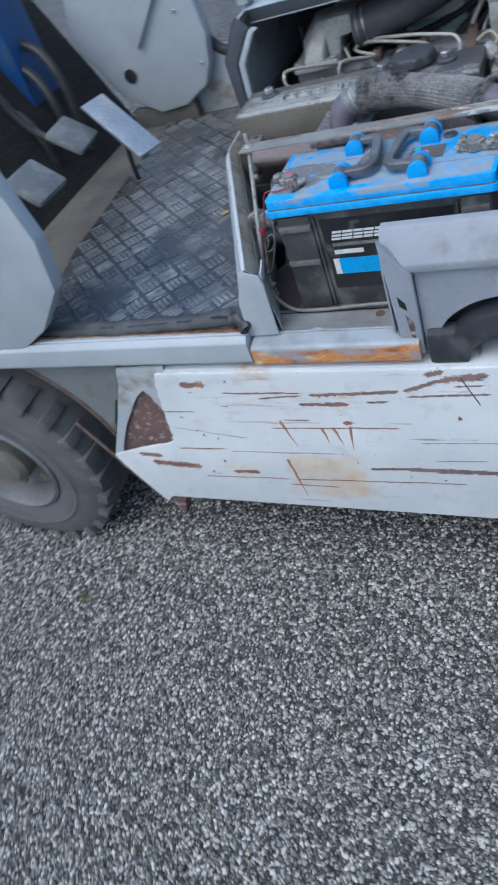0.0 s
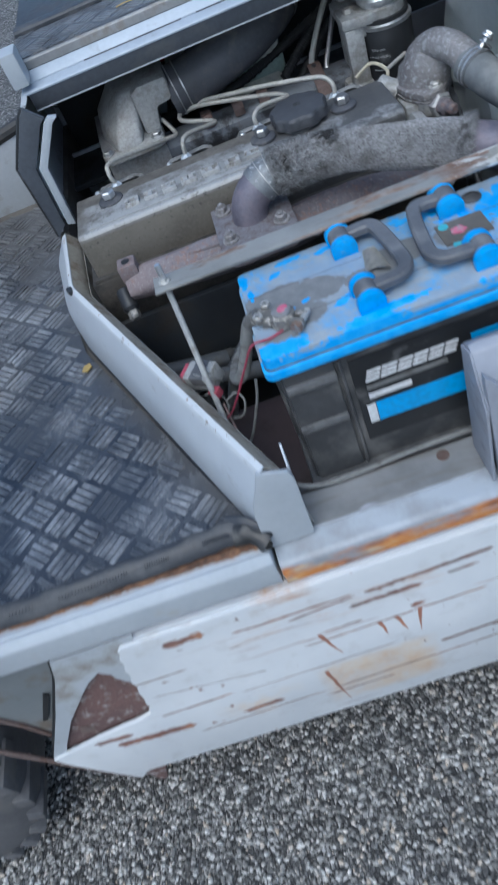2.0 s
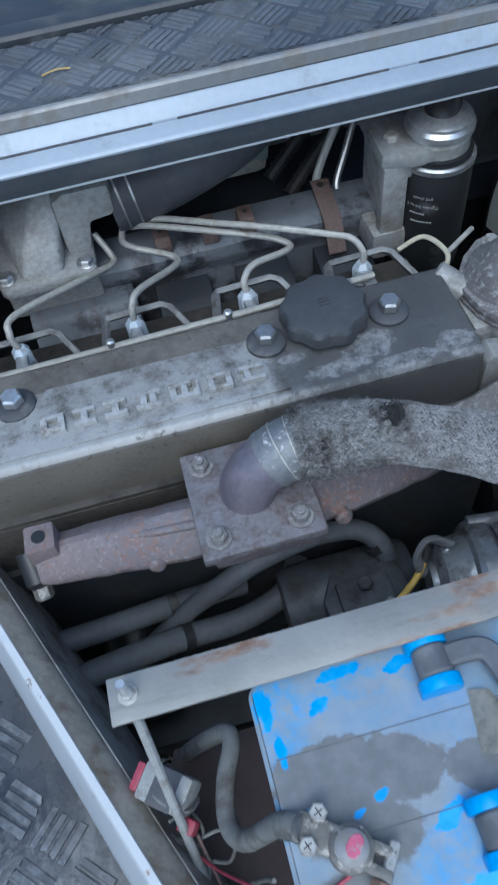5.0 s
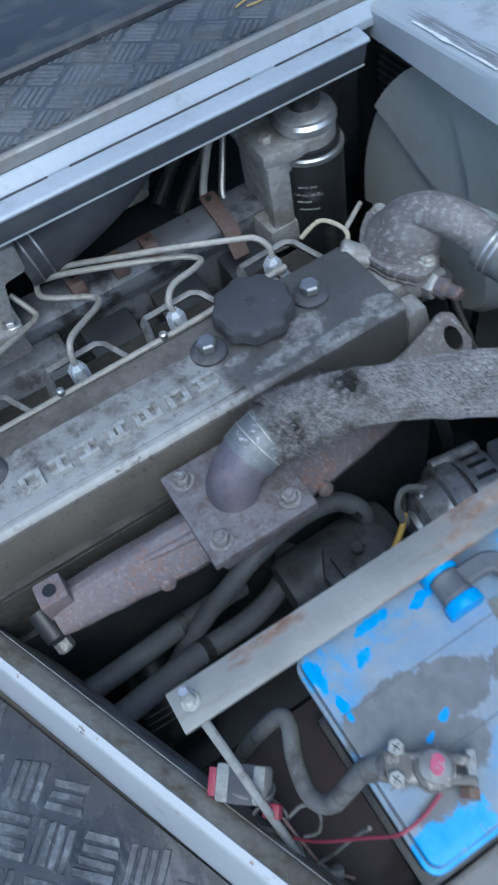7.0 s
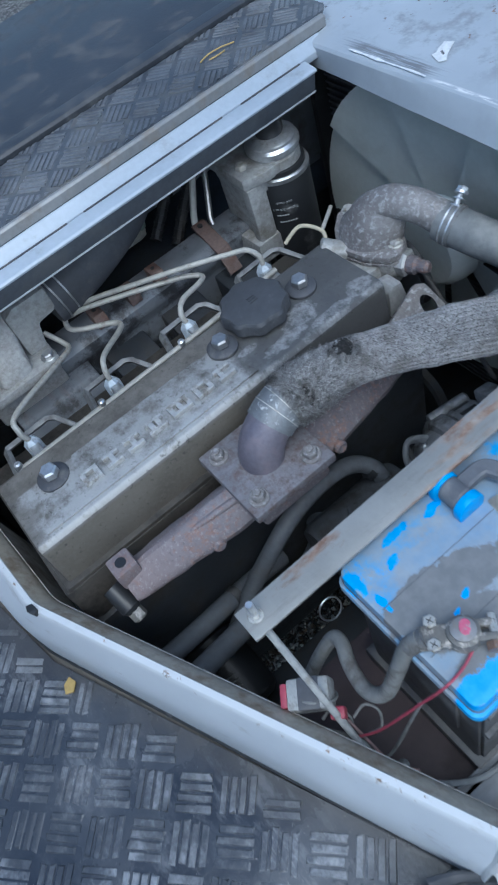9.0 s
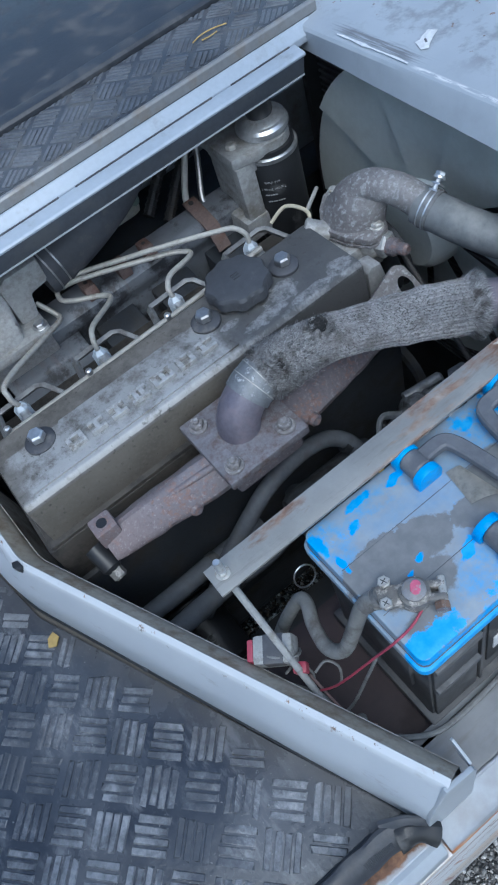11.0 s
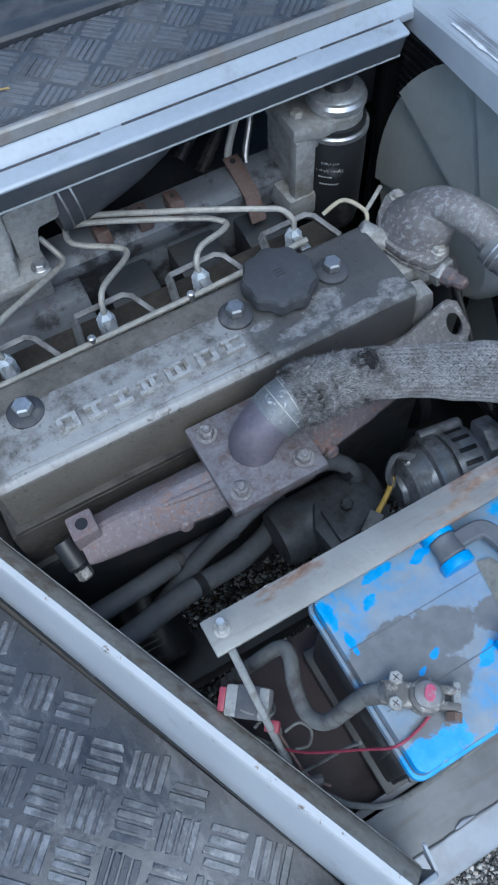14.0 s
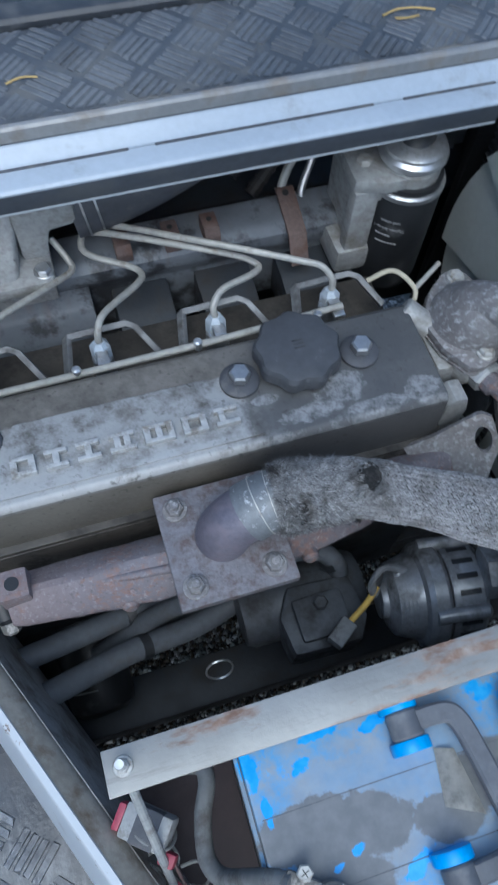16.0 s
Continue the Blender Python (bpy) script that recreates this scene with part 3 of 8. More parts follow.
def rear_paint():
    """Grey-white paint, streaked darker in a band behind the fold, chipped and smeared further back."""
    s = Shade("scraped_grey_white_paint", 0.42)
    c = s.mix(s.step(s.noise(5, 5), 0.35, 0.65), (0.305, 0.342, 0.387), (0.37, 0.409, 0.455))
    back = s.step(s.axis(0), 0.495, 0.525)
    smear = s.math("MULTIPLY", s.step(s.noise(26, 8, 0.7), 0.50, 0.64), s.math("ADD", s.math("MULTIPLY", back, 0.5), 0.12))
    c = s.mix(smear, c, (0.185, 0.195, 0.21))
    chip = s.math("MULTIPLY", s.step(s.noise(75, 4, 0.6), 0.665, 0.69), back)
    c = s.mix(chip, c, s.ramp(s.noise(120, 3), (0.4, (0.10, 0.09, 0.085)), (0.6, (0.24, 0.15, 0.11))))
    band = s.math("MULTIPLY", s.window(0, 0.4765, 0.499, 0.005), s.window(1, 0.50, 0.66, 0.03))
    streak = s.step(s.math("ADD", s.noise(1.0, 7, 0.7, s.stretch(420, 16, 1)), s.math("MULTIPLY", band, 0.22)), 0.60, 0.74)
    c = s.mix(s.math("MULTIPLY", s.math("MULTIPLY", band, streak), 0.85), c, (0.125, 0.13, 0.14))
    fold = s.math("MULTIPLY", s.window(0, 0.4735, 0.4785, 0.0012), s.window(1, 0.22, 0.495, 0.01))
    fold = s.math("MULTIPLY", fold, s.step(s.noise(1.0, 6, 0.7, s.stretch(260, 34, 1)), 0.44, 0.54))
    c = s.mix(fold, c, (0.64, 0.66, 0.67))
    return s.done(c, s.math("ADD", 0.38, s.math("MULTIPLY", smear, 0.4)), s.noise(60, 5), 0.12)


def rusty_mat():
    """Cast iron burnt grey-purple, pitted, with fine rust and pale flecks."""
    s = Shade("burnt_rusty_iron", 0.72, 0.1)
    c = s.mix(s.step(s.noise(9, 6, 0.65), 0.35, 0.65), (0.112, 0.102, 0.114), (0.190, 0.176, 0.192))
    rust = s.step(s.math("ADD", s.noise(120, 8, 0.75), s.math("MULTIPLY", s.noise(13, 4), 0.6)), 0.82, 0.96)
    c = s.mix(s.math("MULTIPLY", rust, 0.80), c, (0.235, 0.140, 0.112))
    c = s.mix(s.math("MULTIPLY", s.step(s.axis(0), -0.06, -0.15), 0.40), c, (0.215, 0.150, 0.138))
    c = s.mix(s.math("MULTIPLY", s.step(s.noise(170, 5, 0.7), 0.54, 0.72), 0.55), c, (0.055, 0.046, 0.050))
    c = s.mix(s.math("MULTIPLY", s.step(s.noise(210, 5, 0.75), 0.54, 0.66), 0.55), c, (0.34, 0.325, 0.335))
    return s.done(c, 0.72, s.math("ADD", s.noise(150, 5), s.math("MULTIPLY", rust, 0.2)), 0.6, 0.0016)
def strap_mat():
    """Bare grey steel that turns to brown rust towards the rear."""
    s = Shade("worn_grey_steel_strap", 0.5, 0.3)
    c = s.mix(s.step(s.noise(9, 5), 0.35, 0.65), (0.25, 0.248, 0.235), (0.34, 0.34, 0.325))
    streak = s.step(s.noise(1.0, 6, 0.7, s.stretch(9, 70, 1)), 0.55, 0.66)
    c = s.mix(s.math("MULTIPLY", streak, 0.5), c, (0.16, 0.155, 0.145))
    rust = s.step(s.math("ADD", s.noise(1.0, 8, 0.68, s.stretch(9, 34, 34)), s.math("MULTIPLY", s.step(s.axis(0), 0.04, 0.26), 0.15)), 0.58, 0.68)
    c = s.mix(rust, c, s.ramp(s.noise(45, 5), (0.3, (0.16, 0.092, 0.065)), (0.5, (0.27, 0.18, 0.135)), (0.7, (0.42, 0.36, 0.31))))
    flake = s.step(s.math("ADD", s.noise(1.0, 8, 0.72, s.stretch(26, 60, 40)), s.math("MULTIPLY", s.step(s.axis(0), 0.285, 0.345), 0.20)), 0.63, 0.67)
    c = s.mix(s.math("MULTIPLY", flake, s.step(s.axis(0), 0.26, 0.30)), c, (0.60, 0.59, 0.56))
    return s.done(c, s.math("ADD", 0.42, s.math("MULTIPLY", rust, 0.35)), s.noise(150, 4), 0.35)


def braid_mat():
    s = Shade("braided_glass_wrap", 0.9)
    c = s.mix(s.step(s.noise(26, 5), 0.35, 0.65), (0.235, 0.240, 0.254), (0.395, 0.400, 0.415))
    c = s.mix(s.step(s.lone(), 0.0, 1.0), s.mix(0.45, c, (0.04, 0.04, 0.04)), s.mix(0.25, c, (0.55, 0.545, 0.54)))
    c = s.mix(s.math("MULTIPLY", s.step(s.noise(34, 6), 0.50, 0.66), 0.65), c, (0.10, 0.09, 0.08))
    return s.done(c, 0.75, s.noise(1.0, 3, 0.6, s.stretch(900, 300, 300)), 0.8, 0.0012)


def fibre_mat():
    s = Shade("loose_glass_fibre", 0.85)
    c = s.ramp(s.lone(), (0.0, (0.06, 0.060, 0.062)), (0.35, (0.185, 0.186, 0.190)), (0.75, (0.32, 0.322, 0.330)), (1.0, (0.52, 0.52, 0.525)))
    return s.done(s.mix(s.math("MULTIPLY", s.step(s.noise(48, 5), 0.50, 0.62), 0.80), c, (0.050, 0.043, 0.038)), 0.85)


WHITE = surf("dull_white_paint", (0.345, 0.378, 0.415), (0.42, 0.455, 0.49), 0.40, 0, (0.40, 0.40, 0.39), 0.70, 0.08, 16, bump=0.06, speck=0.05)
LAVENDER = surf("dull_lavender_grey_paint", (0.26, 0.28, 0.33), (0.31, 0.33, 0.38), 0.45, 0, (0.22, 0.22, 0.23), 0.64, 0.1, 16, bump=0.06, speck=0.06)
LIP_PAINT = lip_paint()
REAR_PAINT = rear_paint()
TRIM = surf("blue_white_trim_paint", (0.340, 0.390, 0.455), (0.405, 0.456, 0.520), 0.36, 0, (0.25, 0.27, 0.29), 0.66, 0.1, 22, bump=0.06, speck=0.08)
STRIP = surf("dusty_aluminium_strip", (0.24, 0.245, 0.25), (0.31, 0.312, 0.312), 0.5, 0.3, (0.20, 0.17, 0.14), 0.60, 0.1, 22, bump=0.15, speck=0.15)
# grey paint darkened by the shade of the recessed arch, with brown dirt
SHADED_ARCH_PAINT = surf("shaded_grey_arch_paint", (0.15, 0.165, 0.175), (0.21, 0.228, 0.238), 0.5, 0, (0.16, 0.13, 0.10), 0.64, 0.08, 12, bump=0.08, speck=0.06)
GREY_PAINT = surf("grey_paint", (0.34, 0.37, 0.40), (0.42, 0.45, 0.48), 0.45, 0, (0.24, 0.22, 0.19), 0.62, 0.08, 12, bump=0.08, speck=0.06)
OILY = surf("oil_browned_paint", (0.37, 0.343, 0.29), (0.47, 0.44, 0.38), 0.5, 0, (0.19, 0.145, 0.10), 0.58, 0.1, 26)
GRIME = surf("grime_on_grey_paint", (0.40, 0.395, 0.375), (0.50, 0.495, 0.475), 0.6, 0, (0.17, 0.145, 0.115), 0.57, 0.1, 18)
GRIMY_WHITE = surf("grimy_white_paint", (0.30, 0.29, 0.26), (0.42, 0.42, 0.40), 0.6, 0, (0.12, 0.09, 0.06), 0.52, 0.1, 20)
SKIRT, SILL, LID, RUBBER, ASPHALT, STONE = skirt_paint(), sill_paint(), lid_paint(), mat_rubber(), asphalt(), stone_mat()
COVER, BRAID = cover_cast(), braid_mat()
FIBRE = fibre_mat()
# burnt soot; also the black of a hollow and of the shaded pedal well
SOOT_AND_VOID = surf("burnt_soot_and_void", (0.006, 0.006, 0.006), (0.02, 0.019, 0.018), 0.95, 0, (0.05, 0.045, 0.04), 0.6, 0.08, 150, 400, 0.9, 0.002)
WRAP_CORE = surf("sooty_wrap", (0.060, 0.058, 0.056), (0.105, 0.102, 0.098), 0.9, 0, (0.04, 0.038, 0.035), 0.55, 0.1, 40)
RIB = rib_mat()
DECK_RUBBER = surf("dusty_deck_rubber", (0.050, 0.058, 0.072), (0.088, 0.096, 0.110), 0.5, 0, (0.15, 0.147, 0.138), 0.60, 0.10, 12, 200, 0.3)
DECK_RIB = surf("dusty_deck_rib", (0.095, 0.104, 0.120), (0.165, 0.172, 0.182), 0.42, 0, (0.07, 0.075, 0.085), 0.56, 0.1, 16, 200, 0.3)
SMOOTH_RUBBER = surf("smooth_dark_rubber", (0.026, 0.030, 0.039), (0.046, 0.051, 0.061), 0.45, 0, (0.085, 0.088, 0.094), 0.57, 0.08, 24, 200, 0.4)
LIP_GREY = surf("blue_grey_primer", (0.060, 0.069, 0.085), (0.085, 0.095, 0.113), 0.45, 0, (0.11, 0.115, 0.12), 0.62, 0.1, 14)
HOSE = surf("dusty_hose_rubber", (0.055, 0.058, 0.068), (0.09, 0.095, 0.11), 0.6, 0, (0.16, 0.155, 0.15), 0.62, 0.1, 30)
HANDLE = surf("dusty_grey_handle", (0.085, 0.091, 0.105), (0.14, 0.147, 0.163), 0.45, 0, (0.20, 0.208, 0.22), 0.60, 0.1, 30)
PALE_HOSE = surf("grey_bloomed_hose_rubber", (0.13, 0.142, 0.15), (0.20, 0.21, 0.215), 0.55, 0, (0.26, 0.265, 0.26), 0.6, 0.12, 18)
WATER_HOSE = surf("oily_hose_rubber", (0.075, 0.084, 0.098), (0.120, 0.131, 0.148), 0.55, 0, (0.10, 0.10, 0.10), 0.62, 0.1, 30)
DARK_HOSE = surf("black_hose_rubber", (0.018, 0.019, 0.021), (0.032, 0.033, 0.036), 0.55, 0, (0.06, 0.055, 0.05), 0.6, 0.1, 30)
BLACK = surf("black_plastic", (0.012, 0.013, 0.015), (0.025, 0.027, 0.030), 0.4, 0, (0.10, 0.10, 0.10), 0.66, 0.08, 25)
DUSTY_CASE = surf("grey_dust_on_plastic", (0.10, 0.102, 0.105), (0.16, 0.162, 0.165), 0.6, 0, (0.06, 0.06, 0.062), 0.60, 0.1, 30)
CASE = surf("dusty_black_plastic", (0.034, 0.036, 0.040), (0.066, 0.068, 0.072), 0.42, 0, (0.15, 0.148, 0.145), 0.60, 0.12, 16)
BRIDGE = surf("grimy_grey_steel", (0.15, 0.155, 0.16), (0.23, 0.236, 0.24), 0.5, 0.3, (0.07, 0.065, 0.06), 0.60, 0.1, 50)
CAP = surf("grey_black_plastic", (0.055, 0.058, 0.066), (0.075, 0.08, 0.09), 0.5, 0, (0.13, 0.13, 0.14), 0.68, 0.06, 40)
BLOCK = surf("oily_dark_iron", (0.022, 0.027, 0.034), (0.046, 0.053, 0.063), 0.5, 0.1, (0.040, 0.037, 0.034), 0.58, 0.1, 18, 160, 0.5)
RUSTY = rusty_mat()
FLANGE = surf("pitted_grey_flange", (0.165, 0.160, 0.178), (0.245, 0.240, 0.262), 0.6, 0.2, (0.11, 0.085, 0.082), 0.56, 0.10, 90, 210, 0.6, 0.0014, big=14)
HEAT = surf("heat_stained_steel", (0.125, 0.117, 0.155), (0.195, 0.184, 0.222), 0.5, 0.3, (0.20, 0.17, 0.20), 0.62, 0.1, 40, 200, 0.35)
RUST = surf("brown_rust", (0.118, 0.086, 0.078), (0.190, 0.140, 0.125), 0.85, 0, (0.11, 0.066, 0.052), 0.55, 0.08, 40, 200, 0.8, 0.0015)
DEEP_RUST = surf("dark_flaking_rust", (0.085, 0.055, 0.055), (0.17, 0.10, 0.09), 0.85, 0, (0.36, 0.33, 0.32), 0.60, 0.06, 55, 120, 0.9, 0.003)
INTAKE = intake_mat()
STARTER = surf("oily_grey_iron", (0.050, 0.057, 0.066), (0.086, 0.094, 0.106), 0.5, 0.1, (0.03, 0.03, 0.031), 0.55, 0.1, 24, 160, 0.4)
HEAD_IRON = surf("oily_brown_iron", (0.050, 0.045, 0.039), (0.095, 0.085, 0.073), 0.5, 0.1, (0.025, 0.023, 0.021), 0.54, 0.1, 20, 160, 0.5)
DUCT = surf("pale_cast_box", (0.33, 0.335, 0.33), (0.43, 0.435, 0.43), 0.5, 0.1, (0.20, 0.185, 0.155), 0.60, 0.12, 20, 160, 0.4)
CAST = surf("grey_cast_aluminium", (0.36, 0.37, 0.37), (0.48, 0.49, 0.49), 0.5, 0.45, (0.16, 0.15, 0.13), 0.58, 0.1, 22, 160, 0.45)
OLD_CAST = surf("corroded_cast_aluminium", (0.19, 0.178, 0.178), (0.29, 0.282, 0.285), 0.6, 0.25, (0.38, 0.385, 0.395), 0.585, 0.07, 150, 260, 0.9, 0.0014, big=16)
STEEL = surf("dull_steel", (0.42, 0.43, 0.44), (0.52, 0.53, 0.54), 0.38, 0.85, (0.20, 0.17, 0.14), 0.62, 0.08, 40)
ZINC = surf("bright_zinc", (0.62, 0.64, 0.66), (0.72, 0.74, 0.76), 0.3, 0.8, (0.36, 0.34, 0.30), 0.66, 0.08, 60)
BLUE_ZINC = surf("blue_tinged_zinc", (0.46, 0.53, 0.60), (0.58, 0.64, 0.70), 0.42, 0.2, (0.22, 0.21, 0.20), 0.60, 0.08, 70)
PIPE = surf("dulled_zinc_pipe", (0.37, 0.365, 0.335), (0.46, 0.45, 0.415), 0.5, 0.2, (0.20, 0.17, 0.13), 0.64, 0.08, 50)
STRAP = strap_mat()
FAN = surf("milky_plastic", (0.56, 0.61, 0.605), (0.64, 0.69, 0.685), 0.5, 0, (0.46, 0.49, 0.475), 0.66, 0.14, 7, speck=0.06)
MILK = surf("yellowed_milky_plastic", (0.58, 0.60, 0.52), (0.66, 0.68, 0.62), 0.4, 0, (0.44, 0.42, 0.33), 0.64, 0.1, 12)
BLUE = surf("bright_blue_plastic", (0.015, 0.32, 0.82), (0.03, 0.38, 0.85), 0.4, 0, (0.20, 0.35, 0.5), 0.68, 0.06, 40)
NAVY = surf("blue_paint", (0.008, 0.062, 0.20), (0.014, 0.082, 0.25), 0.4, 0, (0.06, 0.07, 0.09), 0.62, 0.08, 20)
TEAL = surf("teal_print", (0.05, 0.42, 0.52), (0.10, 0.50, 0.58), 0.4)
LABEL_BLUE = surf("printed_blue", (0.02, 0.34, 0.78), (0.03, 0.38, 0.80), 0.35)
PRINT = surf("printed_white", (0.66, 0.68, 0.70), (0.72, 0.74, 0.76), 0.4)
RED = surf("red_plastic", (0.30, 0.035, 0.07), (0.38, 0.06, 0.10), 0.45, 0, (0.3, 0.1, 0.1), 0.66, 0.08, 60)
PINK = surf("faded_red_paint", (0.55, 0.10, 0.20), (0.62, 0.16, 0.25), 0.6, 0, (0.35, 0.3, 0.3), 0.55, 0.06, 200)
FADED_PINK = surf("faded_pink_sheath", (0.27, 0.16, 0.16), (0.34, 0.22, 0.215), 0.6, 0, (0.18, 0.15, 0.14), 0.58, 0.1, 60)
WIRE_GREY = surf("grey_cable", (0.16, 0.165, 0.165), (0.22, 0.225, 0.22), 0.5, 0, (0.10, 0.095, 0.09), 0.6, 0.08, 50)
PALE_GREY = surf("dusty_grey_plastic", (0.30, 0.31, 0.31), (0.38, 0.39, 0.39), 0.5, 0, (0.2, 0.19, 0.17), 0.6, 0.08, 60)
RUST_RIM = rim_paint()
MAROON = surf("red_brown_primer", (0.038, 0.027, 0.029), (0.056, 0.038, 0.039), 0.6, 0, (0.04, 0.03, 0.03), 0.58, 0.08, 12)
RING = surf("flecked_metal_sleeve", (0.15, 0.165, 0.18), (0.24, 0.255, 0.272), 0.5, 0.3, (0.50, 0.52, 0.54), 0.60, 0.03, 100, 150, 0.9)
TIN = surf("grey_lead", (0.15, 0.145, 0.135), (0.24, 0.232, 0.218), 0.6, 0.3, (0.42, 0.40, 0.37), 0.585, 0.06, 110, 260, 0.7)
LEAD_POST = surf("wiped_lead", (0.24, 0.24, 0.25), (0.33, 0.33, 0.34), 0.5, 0.4, (0.22, 0.20, 0.18), 0.60, 0.08, 120)
COPPER = surf("brown_copper", (0.20, 0.125, 0.09), (0.30, 0.20, 0.15), 0.55, 0.5, (0.32, 0.34, 0.32), 0.58, 0.06, 120)
SCREW = surf("dulled_zinc_screw", (0.42, 0.42, 0.40), (0.54, 0.54, 0.52), 0.45, 0.4, (0.24, 0.21, 0.17), 0.60, 0.08, 120)
YELLOW = surf("yellow_label", (0.62, 0.40, 0.06), (0.68, 0.46, 0.10), 0.5)
CREAM = surf("cream_plastic", (0.42, 0.38, 0.28), (0.48, 0.44, 0.33), 0.5, 0, (0.2, 0.18, 0.14), 0.64, 0.08, 50)
CARDBOARD = surf("yellowed_foil", (0.46, 0.45, 0.41), (0.58, 0.57, 0.52), 0.42, 0.2, (0.30, 0.29, 0.26), 0.6, 0.1, 60)
LEAF = surf("dry_leaf", (0.42, 0.30, 0.10), (0.5, 0.36, 0.14), 0.7)
SOIL = surf("dusty_floor_steel", (0.115, 0.104, 0.090), (0.175, 0.160, 0.140), 0.75, 0, (0.09, 0.085, 0.08), 0.56, 0.1, 9)
RIM_PAINT = surf("dusty_rim_paint", (0.11, 0.118, 0.135), (0.17, 0.178, 0.195), 0.55, 0, (0.22, 0.18, 0.15), 0.60, 0.1, 18)
ORANGE_RUST = surf("orange_rust", (0.24, 0.10, 0.05), (0.40, 0.20, 0.10), 0.85, 0, (0.14, 0.07, 0.045), 0.56, 0.08, 60, 200, 0.8, 0.0015)
LITTER = surf("brown_leaf_crumbs", (0.045, 0.034, 0.026), (0.12, 0.088, 0.062), 0.85, 0, (0.20, 0.15, 0.10), 0.60, 0.06, 160, spread=0.3, big=60)
TYRE = surf("dusty_tyre_rubber", (0.085, 0.085, 0.092), (0.12, 0.12, 0.128), 0.8, 0, (0.13, 0.125, 0.12), 0.6, 0.1, 14)
RELIEF = surf("worn_cast_relief", (0.46, 0.463, 0.458), (0.60, 0.605, 0.60), 0.42, 0.3, (0.20, 0.186, 0.165), 0.57, 0.08, 70)
ALT = surf("grey_alternator_cast", (0.27, 0.282, 0.30), (0.38, 0.392, 0.41), 0.36, 0.45, (0.06, 0.058, 0.055), 0.58, 0.1, 24)
ALLOY = surf("grey_silver_paint", (0.34, 0.36, 0.40), (0.42, 0.44, 0.48), 0.35, 0.5, (0.22, 0.21, 0.20), 0.64, 0.08, 20)

# ---- ground ----


def sheet(x0, x1, y0, y1, z):
    bm = bmesh.new()
    bm.faces.new([bm.verts.new(p) for p in ((x0, y0, z), (x1, y0, z), (x1, y1, z), (x0, y1, z))])
    return bm


tagged(part("ground", sheet(-400, 400, -400, 400, 0.0), ASPHALT), "worn grey asphalt yard with exposed pale stones", "ground", kind="structure")


def scatter(name, x0, x1, y0, y1, per_m2, seed, material, fade):
    """Loose-looking crushed stones bedded in the asphalt."""
    rng = np.random.default_rng(seed)
    n = int((x1 - x0) * (y1 - y0) * per_m2)
    at = np.stack([x0 + (x1 - x0) * rng.random(n), y0 + (y1 - y0) * rng.random(n)], 1)
    side = np.minimum(np.minimum(at[:, 0] - x0, x1 - at[:, 0]), np.minimum(at[:, 1] - y0, y1 - at[:, 1]))
    at = at[rng.random(n) < side / fade]
    n = len(at)
    base = np.array([(1, 0, 0), (0, 1, 0), (-1, 0, 0), (0, -1, 0), (0, 0, 1), (0, 0, -1)], float)
    tri = np.array([(0, 1, 4), (1, 2, 4), (2, 3, 4), (3, 0, 4), (1, 0, 5), (2, 1, 5), (3, 2, 5), (0, 3, 5)])
    size = 0.0022 + 0.0054 * rng.random(n) ** 2.0
    v = base[None] * (0.65 + 0.7 * rng.random((n, 6, 1))) + rng.normal(0, 0.16, (n, 6, 3))
    q = rng.normal(size=(n, 4))
    q /= np.linalg.norm(q, axis=1)[:, None]
    w, x, y, z = q.T
    rot = np.array([[1 - 2 * (y * y + z * z), 2 * (x * y - z * w), 2 * (x * z + y * w)], [2 * (x * y + z * w), 1 - 2 * (x * x + z * z), 2 * (y * z - x * w)], [2 * (x * z - y * w), 2 * (y * z + x * w), 1 - 2 * (x * x + y * y)]]).transpose(2, 0, 1)
    v = np.einsum("nij,nkj->nki", rot, v) * size[:, None, None]
    v[:, :, 2] *= 0.75
    v += np.stack([at[:, 0], at[:, 1], size * (0.05 + 0.5 * rng.random(n))], 1)[:, None]
    faces = (tri[None] + 6 * np.arange(n)[:, None, None]).reshape(-1, 3)
    me = bpy.data.meshes.new(name)
    me.vertices.add(n * 6)
    me.vertices.foreach_set("co", v.ravel())
    me.loops.add(len(faces) * 3)
    me.loops.foreach_set("vertex_index", faces.ravel())
    me.polygons.add(len(faces))
    me.polygons.foreach_set("loop_start", np.arange(0, len(faces) * 3, 3))
    me.update(calc_edges=True)
    return place(name, me, material, smooth=False)


tagged(scatter("gravel", -1.7, 1.3, -1.35, 0.75, 22000, 4, STONE, 0.30), "grey and white crushed stones bedded in asphalt", "gravel", kind="stuff")
tagged(scatter("leaf_litter", -0.35, 0.60, 0.08, 0.62, 14000, 9, LITTER, 0.05), "brown leaf crumbs and grit under the engine", "leaf litter", kind="stuff")


def tuft(seed):
    rng = random.Random(seed)
    bm = bmesh.new()
    for _ in range(90):
        p = Vector((-0.772 + rng.gauss(0, 0.012), -0.314 + rng.gauss(0, 0.009), 0.002))
        d = Vector((rng.gauss(0, 0.6), rng.gauss(0, 0.6), 1)).normalized() * (0.006 + 0.008 * rng.random())
        s = Vector((rng.gauss(0, 1), rng.gauss(0, 1), 0)).normalized() * 0.0013
        bm.faces.new([bm.verts.new(v) for v in (p - s, p + s, p + d * 0.6 + s * 0.8, p + d, p + d * 0.6 - s * 0.8)])
    return bm


